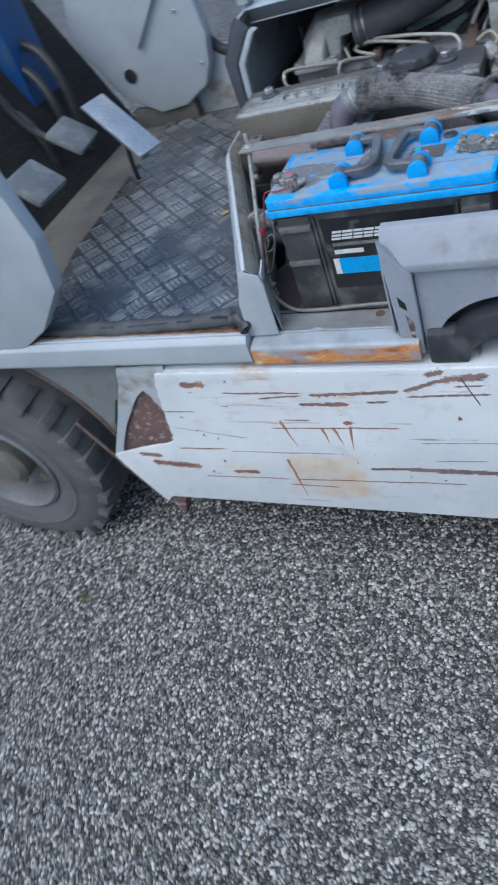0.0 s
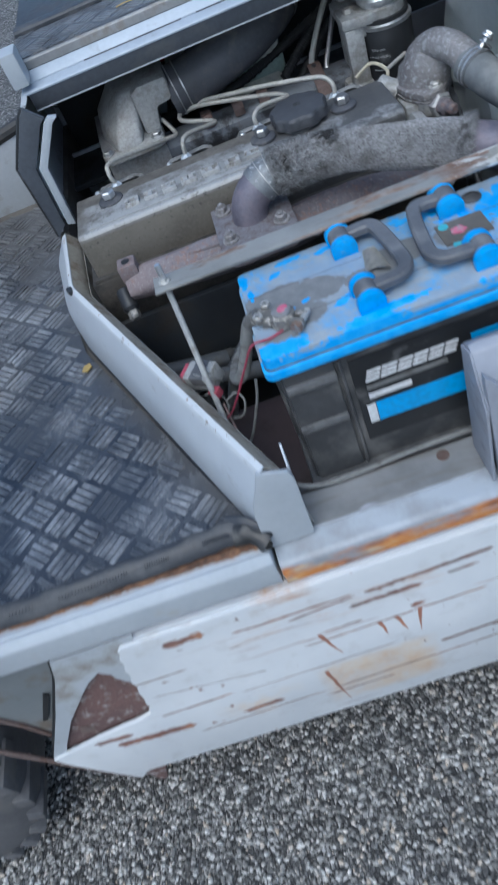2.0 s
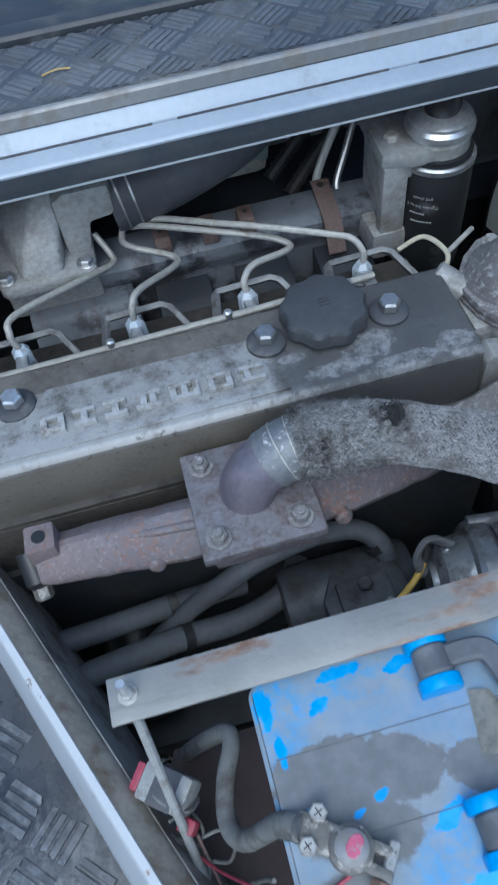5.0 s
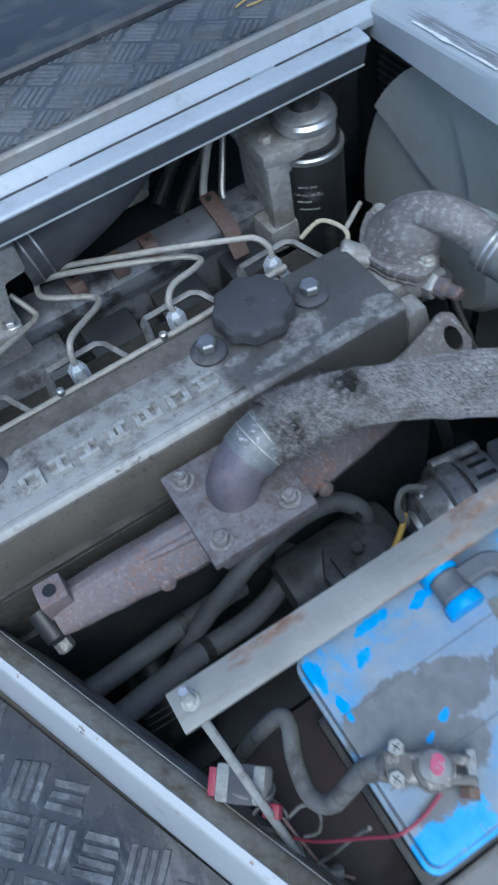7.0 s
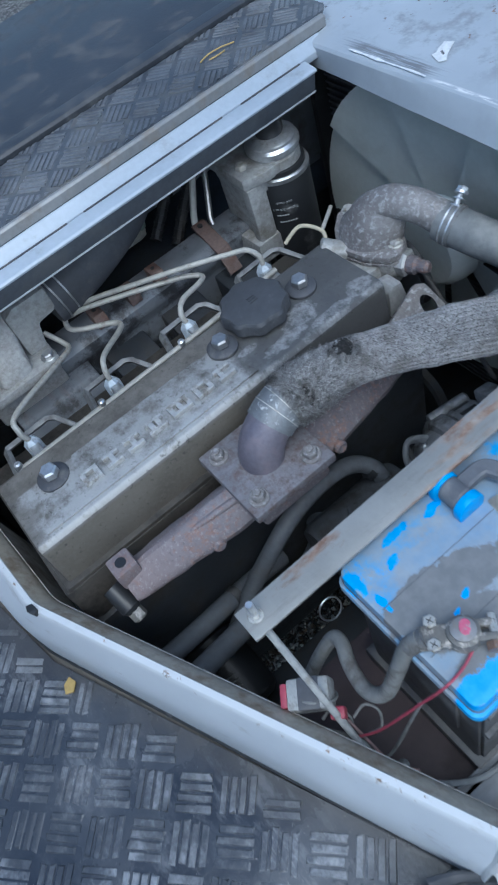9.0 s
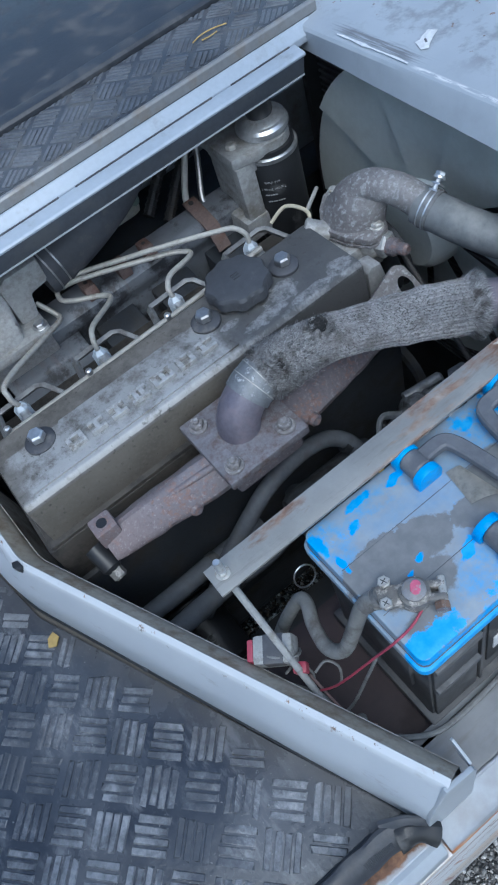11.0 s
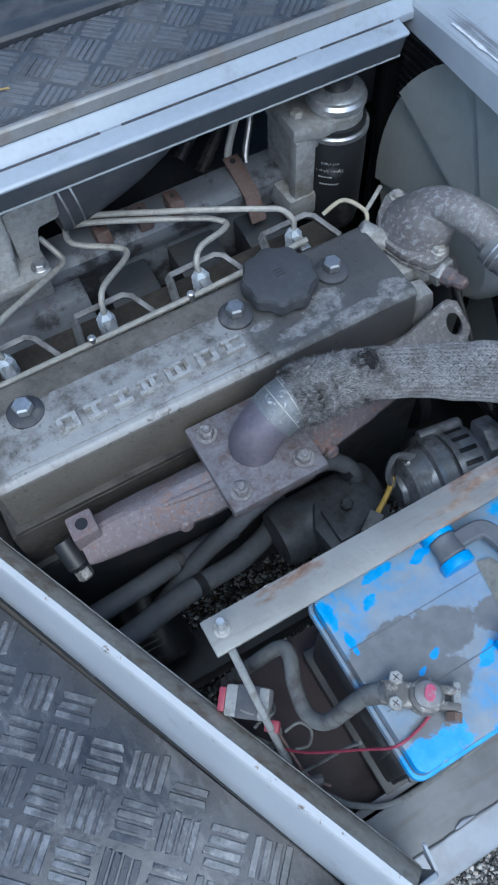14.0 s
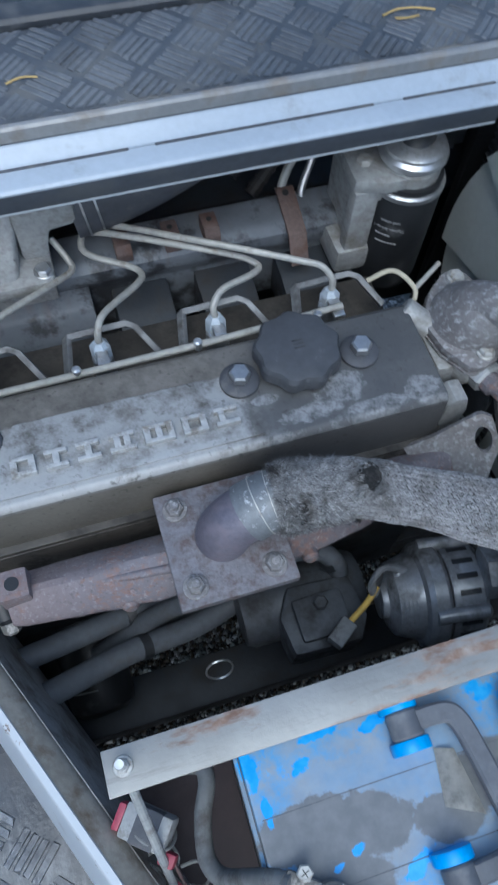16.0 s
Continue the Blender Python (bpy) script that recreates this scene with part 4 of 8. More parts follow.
tagged(part("moss", tuft(8), surf("yellow_green_moss", (0.10, 0.13, 0.03), (0.17, 0.19, 0.05), 0.8), smooth=False), "small yellow-green moss tuft in the asphalt", "moss", kind="stuff")

# ---- the forklift's bodywork ----
truck = thing("forklift_body", (0.0, 0.5, 0.0), "white painted forklift body with scraped and rusty side panels", "forklift")
# step board, with a rolled upper edge
part("step_board", prism([(-0.098, 0.682), (-0.105, 0.69), (-0.105, 0.735), (-0.095, 0.748), (-0.060, 0.742), (-0.030, 0.738), (-0.030, 0.682)], "x", -0.78, -0.078, 0.003), WHITE, truck, "white step edge with rust along its rim")
part("step_rust", prism([(-0.668, -0.078), (-0.650, -0.093), (-0.632, -0.096), (-0.612, -0.086), (-0.606, -0.072), (-0.622, -0.062), (-0.640, -0.066), (-0.655, -0.064)], "z", 0.7440, 0.7492, 0.0006), ORANGE_RUST, truck, "rust where the pillar meets the step")
part("step_rim", prism([(-0.0890, 0.7470), (-0.066, 0.7440), (-0.066, 0.7475), (-0.0875, 0.7492)], "x", -0.64, -0.085), RUST_RIM, truck, "rusted rim of the step")
part("sill", prism([(-0.103, 0.681), (-0.106, 0.685), (-0.106, 0.715), (-0.104, 0.721), (-0.098, 0.7245), (-0.070, 0.7315), (-0.066, 0.733), (0.0, 0.733), (0.0, 0.681)], "x", -0.074, 0.256, 0.002), SILL, truck, "sill with orange rust along its outer edge")
part("weld_bead", tube([(-0.074 + 0.011 * i, -0.0695 + 0.0016 * noise.noise(Vector((i * 0.9, 0.2, 0.4))), 0.7335) for i in range(31)], lambda t: 0.0016 + 0.0016 * abs(noise.noise(Vector((t * 23, 0.7, 0.1)))), 8, 2), SILL, truck, "uneven weld along the sill")
part("paint_lump", tube([(0.046, -0.068, 0.733), (0.058, -0.066, 0.7340), (0.074, -0.068, 0.733)], lambda t: 0.0012 + 0.0026 * math.sin(math.pi * t), 10, 6, flat=0.6, rough=0.2), LAVENDER, truck, "thick lump of white paint")
# side skirt with its slanted front edge
part("side_skirt", prism([(-0.325, 0.662), (-0.334, 0.651), (-0.333, 0.642), (-0.341, 0.630), (-0.341, 0.612), (-0.348, 0.598), (-0.347, 0.582), (-0.355, 0.560), (-0.354, 0.541), (-0.360, 0.523), (-0.361, 0.500), (-0.366, 0.482), (-0.364, 0.470), (-0.371, 0.460), (-0.372, 0.449), (-0.40, 0.436), (-0.425, 0.433), (-0.480, 0.420), (-0.574, 0.392), (-0.562, 0.355), (-0.530, 0.286), (-0.492, 0.212), (-0.482, 0.222), (-0.474, 0.232), (-0.466, 0.236), (1.3, 0.236), (1.3, 0.662)], "y", -0.105, -0.097, 0.003), SKIRT, truck, "white side panel with brown scrapes and rust runs")
part("scratch", prism([(0.3160, 0.640), (0.3180, 0.641), (0.3330, 0.606), (0.3465, 0.573), (0.3445, 0.572), (0.3305, 0.605)], "y", -0.1056, -0.1045), DEEP_RUST, truck, "deep slanted scratch")
part("skirt_shelf", box((-0.31, -0.10, 0.655), (1.3, 0.02, 0.668), 0.003), SKIRT, truck)
part("skirt_cheek", prism([(-0.30, 0.678), (-0.424, 0.676), (-0.440, 0.632), (-0.500, 0.520), (-0.576, 0.388), (-0.545, 0.400), (-0.530, 0.428), (-0.508, 0.462), (-0.486, 0.498), (-0.458, 0.532), (-0.431, 0.566), (-0.408, 0.592), (-0.384, 0.610), (-0.371, 0.594), (-0.369, 0.578), (-0.357, 0.552), (-0.34, 0.535)], "y", -0.100, -0.094, 0.0), GREY_PAINT, truck, "pale inner sheet beside the hole")
# black strip drawn where the cheek shades the recessed arch
part("cheek_shadow_line", prism([(-0.424, 0.676), (-0.440, 0.632), (-0.500, 0.520), (-0.576, 0.388), (-0.580, 0.388), (-0.5045, 0.522), (-0.4445, 0.632), (-0.4285, 0.676)], "y", -0.094, -0.080, 0.0), BLACK, truck, "black strip for the shadow line beside the wheel arch")
part("skirt_hole", prism([(-0.548, 0.395), (-0.540, 0.45), (-0.490, 0.525), (-0.43, 0.595), (-0.375, 0.628), (-0.340, 0.60), (-0.33, 0.48), (-0.37, 0.395)], "y", -0.092, -0.085, 0.0), DEEP_RUST, truck, "dark rust showing in a hole of the panel")
part("skirt_edge", tube([(-0.64, -0.098, 0.50), (-0.577, -0.102, 0.386), (-0.563, -0.101, 0.348), (-0.531, -0.100, 0.282), (-0.493, -0.099, 0.208)], 0.0045, 8, 4), RUST, truck, "rusted front edge of the panel")
part("rust_spot", lathe([(0.012, 0), (0.013, 0.001), (0.010, 0.0016)], (-0.487, -0.0925, 0.440), (0, -1, 0), 12, None, 0.15, 3), RUST, truck, "orange rust spot")
part("skirt_foot", prism([(-0.44, 0.300), (-0.525, 0.30), (-0.494, 0.210), (-0.484, 0.178), (-0.478, 0.150), (-0.464, 0.152), (-0.450, 0.200), (-0.43, 0.236)], "y", -0.094, -0.06, 0.002), DEEP_RUST, truck, "rusted corner below the panel")
# wheel arch
arch = [(-0.97 + 0.415 * math.cos(radians(a)), 0.33 + 0.415 * math.sin(radians(a))) for a in range(10, 131, 10)]
part("wheel_arch", prism([(-0.556, 0.40)] + arch + [(-1.24, 0.68), (-0.9, 0.70), (-0.335, 0.69), (-0.335, 0.650), (-0.545, 0.415)], "y", -0.068, -0.060, 0.002), SHADED_ARCH_PAINT, truck, "grey wheel arch with chipped edge")
part("arch_rim", tube([(x, -0.070, z) for x, z in [(-0.556, 0.40)] + arch], 0.0045, 8, 2), RUST, truck, "rusted edge of the wheel arch")
part("arch_slot", prism([(-0.548, 0.474), (-0.540, 0.472), (-0.497, 0.546), (-0.505, 0.552)], "y", -0.0725, -0.0685), BLACK, truck)
part("arch_liner", prism([(-0.556, 0.40)] + arch + [(-1.3, 0.72), (-0.5, 0.72)], "y", -0.06, 0.25), BLOCK, truck)
# cab floor
part("floor_plate", prism([(-0.72, -0.062), (-0.075, -0.062), (-0.31, 0.45), (-0.31, 1.14), (-1.10, 1.14), (-1.10, -0.062)], "z", 0.715, 0.738, 0.0), SOIL, truck, "dusty bare floor plate")
# toe board in matte near-black, its colour standing for the pedal well's shade
part("toe_board", prism([(-0.98, 0.738), (-0.95, 0.738), (-1.16, 1.20), (-1.19, 1.20)], "y", 0.0, 1.14, 0.0), SOOT_AND_VOID, truck)
part("front_pillar", prism([(-0.655, 0.735), (-0.56, 0.785), (-0.465, 0.885), (-0.445, 1.0), (-0.47, 1.16), (-0.80, 1.16), (-0.80, 0.735)], "y", -0.10, -0.06, 0.008), WHITE, truck, "white front pillar foot")
# raised lip round the engine bay: a leaning web with a turned edge, oily inside


def eased(a, b, c, cut=0.045):
    """Two straight runs from a over b to c, with a rounded bend."""
    a, b, c = Vector(a), Vector(b), Vector(c)
    p, q = b + (a - b).normalized() * cut, b + (c - b).normalized() * cut
    mid = [(p * (1 - t) ** 2 + b * 2 * t * (1 - t) + q * t * t) for t in (0.0, 0.2, 0.4, 0.6, 0.8, 1.0)]
    return [tuple(v) for v in [a] + mid + [c]]


lip_top = eased((-0.0465, -0.0765), (-0.2795, 0.440), (-0.292, 0.625), 0.014)
lip_foot = eased((-0.0765, -0.0765), (-0.319, 0.476), (-0.338, 0.625), 0.030)


def leaning(low, z0, high, z1, thick):
    """A sheet between two lines at two heights."""
    bm = bmesh.new()
    rows = [[bm.verts.new((x, y, z)) for x, y in line] for line, z in ((low, z0), (high, z1))]
    for i in range(len(low) - 1):
        bm.faces.new((rows[0][i], rows[0][i + 1], rows[1][i + 1], rows[1][i]))
    bmesh.ops.recalc_face_normals(bm, faces=bm.faces)
    bmesh.ops.solidify(bm, geom=bm.faces[:], thickness=thick)
    return bm


def moved(line, dx, dy):
    return [(x + dx, y + dy) for x, y in line]


def bulged(low, z0, high, z1, bulge, thick, rows_n=8):
    bm = bmesh.new()
    rows = []
    for i in range(rows_n + 1):
        t = i / rows_n
        o = bulge * math.sin(math.pi * t ** 0.8)
        rows.append([bm.verts.new((a[0] + (c[0] - a[0]) * t - 0.9 * o, a[1] + (c[1] - a[1]) * t - 0.4 * o, z0 + (z1 - z0) * t + 0.25 * o)) for a, c in zip(low, high)])
    for r, q in zip(rows, rows[1:]):
        for i in range(len(low) - 1):
            bm.faces.new((r[i], r[i + 1], q[i + 1], q[i]))
    bmesh.ops.recalc_face_normals(bm, faces=bm.faces)
    bmesh.ops.solidify(bm, geom=bm.faces[:], thickness=thick)
    return bm


def lip_web(low, high):
    """The lip's outer face: steep above the floor, then folded over inwards to its bright rim."""
    bm = bmesh.new()
    rows = []
    for f, z in ((0.0, 0.7385), (0.02, 0.775), (0.06, 0.800), (0.12, 0.816), (0.22, 0.829), (0.40, 0.843), (0.62, 0.857), (0.84, 0.871), (0.95, 0.8785), (1.0, 0.8795)):
        rows.append([bm.verts.new((a[0] + (c[0] - a[0]) * f, a[1] + (c[1] - a[1]) * f, z)) for a, c in zip(low, high)])
    for r, q in zip(rows, rows[1:]):
        for i in range(len(low) - 1):
            bm.faces.new((r[i], r[i + 1], q[i + 1], q[i]))
    bmesh.ops.recalc_face_normals(bm, faces=bm.faces)
    bmesh.ops.solidify(bm, geom=bm.faces[:], thickness=0.003)
    return bm


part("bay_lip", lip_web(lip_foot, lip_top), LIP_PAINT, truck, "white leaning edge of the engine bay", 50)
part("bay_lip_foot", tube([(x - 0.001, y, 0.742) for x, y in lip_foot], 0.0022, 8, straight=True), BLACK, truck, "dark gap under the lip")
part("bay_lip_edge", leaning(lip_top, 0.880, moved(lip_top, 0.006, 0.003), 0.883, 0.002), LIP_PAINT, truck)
part("bay_lip_inside", bulged(moved(lip_top, 0.0230, 0.0103), 0.850, moved(lip_top, 0.006, 0.003), 0.8815, -0.0030, 0.002), OILY, truck, "brown oil-stained inner side of the lip")
part("bay_lip_skirt", bulged(moved(lip_top, 0.0320, 0.0143), 0.640, moved(lip_top, 0.0222, 0.0099), 0.850, -0.004, 0.002), GRIME, truck, "grimy grey-brown inner wall under the lip")
part("bay_lip_cap", prism([(-0.0785, 0.7335), (-0.0785, 0.778), (-0.0760, 0.808), (-0.0720, 0.826), (-0.0610, 0.853), (-0.0520, 0.8795), (-0.0165, 0.866), (-0.0125, 0.850), (-0.0165, 0.735)], "y", -0.0790, -0.0735, 0.0012), WHITE, truck, "folded end of the lip")
part("bay_lip_spike", prism([(-0.073, 0.853), (-0.073, 0.868), (-0.050, 0.884), (-0.047, 0.882), (-0.060, 0.855)], "x", -0.0165, -0.0135, 0.0006), WHITE, truck)
part("bay_lip_notch", prism([(-0.2795, 0.428), (-0.2735, 0.431), (-0.2755, 0.443), (-0.2830, 0.446), (-0.2850, 0.438)], "z", 0.8760, 0.8840), BLACK, truck, "small tear in the edge")
part("bay_front_wall", prism([(-0.30, 0.63), (-0.30, 1.14), (-0.28, 1.14), (-0.28, 0.63)], "z", 0.735, 0.88, 0.002), SOIL, truck)
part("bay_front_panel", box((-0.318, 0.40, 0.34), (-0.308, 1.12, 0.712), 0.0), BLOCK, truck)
part("bay_floor", prism([(-0.20, -0.03), (0.46, -0.03), (0.46, 0.205), (-0.10, 0.205)], "z", 0.700, 0.712, 0.0), MAROON, truck, "red-brown battery shelf")
part("bay_shelf_edge", box((-0.085, -0.014, 0.712), (0.42, -0.008, 0.733), 0.001), RUST, truck)
# two added black plates, hiding the ground where the bay is in deep shade
part("dark_plate_front", box((-0.306, 0.112, 0.40), (-0.190, 0.458, 0.425), 0.004), BLACK, truck, "black steel low in the dark of the bay")
part("dark_plate_side", box((-0.188, 0.112, 0.40), (0.46, 0.228, 0.415), 0.004), BLACK, truck, "black steel low in the dark of the bay")
part("front_axle", box((-1.14, -0.02, 0.14), (-0.80, 1.14, 0.52), 0.03), BLOCK, truck)
part("fuel_tank", box((-0.30, -0.095, 0.25), (1.25, 0.02, 0.65), 0.01), BLOCK, truck)
part("belly_pan", box((-0.9, 0.46, 0.26), (1.3, 0.93, 0.34), 0.01), BLOCK, truck)
part("chassis_rail", box((-0.60, 0.02, 0.42), (1.3, 0.11, 0.66), 0.01), BLACK, truck, "black steel low in the dark of the bay")
part("chassis_rail", box((-0.60, 0.93, 0.42), (1.3, 1.02, 0.712), 0.01), BLOCK, truck)
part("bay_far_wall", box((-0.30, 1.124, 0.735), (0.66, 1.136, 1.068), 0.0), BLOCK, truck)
part("far_sill", box((-0.9, 1.02, 0.60), (1.3, 1.14, 0.735), 0.01), WHITE, truck)
part("far_skirt", box((-0.6, 1.12, 0.236), (1.3, 1.145, 0.60), 0.005), SKIRT, truck)
# far side panel with rubber edging
far = [(-0.30, 0.93), (-0.43, 0.91), (-0.50, 0.898), (-0.555, 0.915), (-0.595, 0.97), (-0.615, 1.06), (-0.62, 1.25)]
part("far_panel", prism([(-0.28, 0.735), (-0.28, 0.92)] + far + [(-0.86, 1.25), (-0.86, 0.735)], "y", 1.12, 1.14, 0.003), GREY_PAINT, truck)
part("rubber_edging", tube([(x, 1.128, z) for x, z in far], 0.016, 10, 5), DARK_HOSE, truck, "black rubber edging")
# sheet metal over the radiator
def rear_cover():
    """Sheet folded down along its front, the lower edge not quite square to the truck."""
    bm = bmesh.new()
    rows = []
    for i in range(19):
        y = 0.12 + 0.86 * i / 18
        low = 0.4395 + 0.055 * (y - 0.20)
        dent = 0.0012 * noise.noise(Vector((y * 9, 0.3, 1.7)))
        rows.append([bm.verts.new(p) for p in ((low + 0.006, y, 1.086 + dent), (low, y, 1.0885 + dent), ((low + 0.469) / 2 - 0.001, y, 1.105), (0.4665, y, 1.1185), (0.4695, y, 1.1222), (0.4740, y, 1.1238), (0.52, y, 1.128 + dent), (1.25, y, 1.192))])
    for a, c in zip(rows, rows[1:]):
        for k in range(len(a) - 1):
            bm.faces.new((a[k], a[k + 1], c[k + 1], c[k]))
    bmesh.ops.recalc_face_normals(bm, faces=bm.faces)
    bmesh.ops.solidify(bm, geom=bm.faces[:], thickness=0.003)
    return bm


part("rear_sheet", rear_cover(), REAR_PAINT, truck, "white sheet-metal cover edge behind the engine", 20)
def on_sheet(poly, lift=0.0004, thick=0.0006):
    """A thin patch lying on the sloping sheet."""
    bm = prism(poly, "z", 0, thick)
    for v in bm.verts:
        v.co.z += 1.1238 + (v.co.x - 0.474) * 0.0880 + lift + 0.0012
    return bm


rng = random.Random(5)
streak = [(0.4725 + 0.0025 * rng.random(), 0.508 + 0.0135 * i) for i in range(11)]
streak += [(0.4762 + 0.004 * rng.random() * (1 if i > 5 else 0.5), 0.508 + 0.0135 * i) for i in range(10, -1, -1)]
part("rear_sheet_scuff", on_sheet(streak), PRINT, truck, "paint rubbed to bright metal along the edge")
part("torn_sticker", on_sheet([(0.502, 0.512), (0.5085, 0.5055), (0.516, 0.511), (0.527, 0.517), (0.540, 0.522), (0.535, 0.534), (0.522, 0.531), (0.515, 0.528), (0.509, 0.530)]), PRINT, truck, "scrap of pale sticker")
part("sticker_mark", on_sheet([(0.514, 0.5165), (0.5165, 0.5155), (0.521, 0.523), (0.5185, 0.524)], 0.0011, 0.0002), HOSE, truck)
part("counterweight", box((0.72, -0.09, 0.16), (1.35, 1.13, 1.12), 0.04), WHITE, truck)
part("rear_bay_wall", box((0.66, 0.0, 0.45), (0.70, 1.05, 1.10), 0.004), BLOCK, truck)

# cover over the side frame beside the battery
hood = thing("side_cover", (0.4, -0.07, 0.70), "grey-white sheet-metal side cover with an arched cut-out", "cover")
part("top_rail", prism([(-0.030, 0.918), (-0.048, 0.930), (-0.060, 0.926), (-0.092, 0.872), (-0.092, 0.858), (-0.080, 0.858), (-0.052, 0.914)], "x", 0.214, 0.95, 0.003), LAVENDER, hood)
part("front_post", prism([(0.214, 0.922), (0.222, 0.735), (0.236, 0.690), (0.262, 0.690), (0.262, 0.86), (0.25, 0.87)], "y", -0.094, -0.082, 0.003), LAVENDER, hood)
part("side_flange", prism([(-0.092, 0.735), (-0.092, 0.862), (-0.058, 0.926), (-0.030, 0.916), (-0.030, 0.735)], "x", 0.2125, 0.2165, 0.001), LAVENDER, hood)
cut = [(0.41 + 0.13 * math.cos(radians(a)), 0.690 + 0.105 * math.sin(radians(a))) for a in range(180, -1, -12)]
part("recessed_panel", prism([(0.262, 0.690), (0.262, 0.864), (0.95, 0.864), (0.95, 0.690)] + cut[::-1], "y", -0.080, -0.075, 0.0), LAVENDER, hood)
part("chip", prism([(0.231, 0.815), (0.243, 0.80), (0.244, 0.785), (0.232, 0.795)], "y", -0.0948, -0.0938), BLACK, hood, "chipped paint")
part("chip", prism([(0.240, 0.775), (0.252, 0.760), (0.250, 0.725), (0.243, 0.73)], "y", -0.0948, -0.0938), DEEP_RUST, hood, "chipped paint")
guard = thing("rubber_guard", (0.38, -0.05, 0.669), "black moulded rubber guard in the side cut-out", "guard")
ring = [(0.41 + 0.120 * math.cos(radians(a)), 0.669 + 0.105 * math.sin(radians(a))) for a in range(180, -1, -12)]
ring += [(0.41 + 0.075 * math.cos(radians(a)), 0.669 + 0.055 * math.sin(radians(a))) for a in range(0, 181, 12)]
part("arch", prism(ring, "y", -0.098, -0.05, 0.004), SMOOTH_RUBBER, guard)
part("foot", box((0.268, -0.100, 0.669), (0.325, -0.06, 0.735), 0.008), SMOOTH_RUBBER, guard)

# ---- chequered rubber ----


def inside(poly, x, y):
    hit = False
    for (ax, ay), (bx, by) in zip(poly, poly[1:] + poly[:1]):
        if (ay > y) != (by > y) and x < ax + (y - ay) / (by - ay) * (bx - ax):
            hit = not hit
    return hit


def ribs(poly, z, pitch=0.0515, bars=4, turn=45.0, gap=0.09, origin=None, high=0.0030):
    """Bars in crossed bundles, each a low ridge with sloping sides."""
    bm = bmesh.new()
    rng = random.Random(7)
    c, s = math.cos(radians(turn)), math.sin(radians(turn))
    xs, ys = [p[0] for p in poly], [p[1] for p in poly]
    mx, my = origin or (sum(xs) / len(xs), sum(ys) / len(ys))
    k = int(max(max(xs) - min(xs), max(ys) - min(ys)) / pitch) + 4
    for i in range(-k, k + 1):
        for j in range(-k, k + 1):
            for b in range(bars):
                o = (b - (bars - 1) / 2) * pitch * (1 - gap) / bars
                L, w = pitch * (1 - gap) / 2, pitch * (1 - gap) / bars * 0.34
                flip = (i + j) % 2
                u0, v0 = i * pitch + (o if flip else 0), j * pitch + (0 if flip else o)
                x, y = mx + u0 * c - v0 * s, my + u0 * s + v0 * c
                if not inside(poly, x, y):
                    continue
                h = high * (0.75 + 0.4 * rng.random()) * max(0.25, min(1.0, 0.75 + 1.3 * noise.noise(Vector((x * 9, y * 9, 3.0)))))
                ends = []
                cl, cr = 0.80 + 0.2 * rng.random(), 0.80 + 0.2 * rng.random()
                for top, grow, zz in ((0, 1.12, 0.0), (1, 0.74 + 0.16 * rng.random(), h)):
                    for a, d in ((-1, -1), (1, -1), (1, 1), (-1, 1)):
                        reach = a * L * (1.0 if top == 0 else 0.95) * (cl if a < 0 else cr)
                        du, dv = (d * w * grow + rng.gauss(0, w * 0.07), reach + rng.gauss(0, w * 0.25)) if flip else (reach + rng.gauss(0, w * 0.25), d * w * grow + rng.gauss(0, w * 0.07))
                        uu, vv = u0 + du, v0 + dv
                        ends.append(bm.verts.new((mx + uu * c - vv * s, my + uu * s + vv * c, z + zz)))
                bm.faces.new(ends[4:])
                for e in range(4):
                    bm.faces.new((ends[e], ends[(e + 1) % 4], ends[4 + (e + 1) % 4], ends[4 + e]))
    return bm


mat_poly = [(-0.66, -0.048), (-0.090, -0.048), (-0.318, 0.448), (-0.350, 0.62), (-0.350, 1.08), (-0.80, 1.08), (-0.74, 0.30)]
mat = thing("floor_mat", (-0.4, 0.3, 0.738), "worn black chequered rubber mat on the cab floor", "floor mat")
part("rubber_sheet", prism(mat_poly, "z", 0.7385, 0.745, 0.001), RUBBER, mat)
rib_poly = [(-0.645, -0.032), (-0.112, -0.032), (-0.336, 0.445), (-0.366, 0.62), (-0.366, 1.07), (-0.79, 1.07), (-0.725, 0.30)]
tagged(part("ribs", ribs(rib_poly, 0.745, 0.05175, 4, 46.5, 0.12, (-0.5182, 0.2884), 0.0022), RIB, mat, sharp=20), kind="stuff")
seal = thing("door_seal", (-0.35, -0.05, 0.75), "black rubber seal strip lying along the step", "seal")
SEAL_LINE = [(-0.655, -0.046, 0.756), (-0.45, -0.060, 0.757), (-0.25, -0.061, 0.761), (-0.13, -0.061, 0.768), (-0.10, -0.066, 0.766)]
part("strip", tube(SEAL_LINE, 0.0165, 14, 10, flat=0.5, rough=0.16), SMOOTH_RUBBER, seal)
bm = bmesh.new()
pts = along(SEAL_LINE, 44)
for a, b in zip(pts[::1], pts[1::1]):
    d = (b - a)
    n = Vector((-d.y, d.x, 0)).normalized()
    if noise.noise(a * 31) > -0.28:
        m = (a + b) / 2 + Vector((0, 0, 0.0066 + 0.001 * noise.noise(a * 60)))
        bm = tube([m - n * 0.0098, m - n * 0.0045 + Vector((0, 0, 0.0011)), m + n * 0.0030 + Vector((0, 0, 0.0011))], 0.00055, 5, 1, bm, straight=True)
tagged(part("cross_ribs", bm, SMOOTH_RUBBER, seal, "fine ribs across the seal"), kind="stuff")
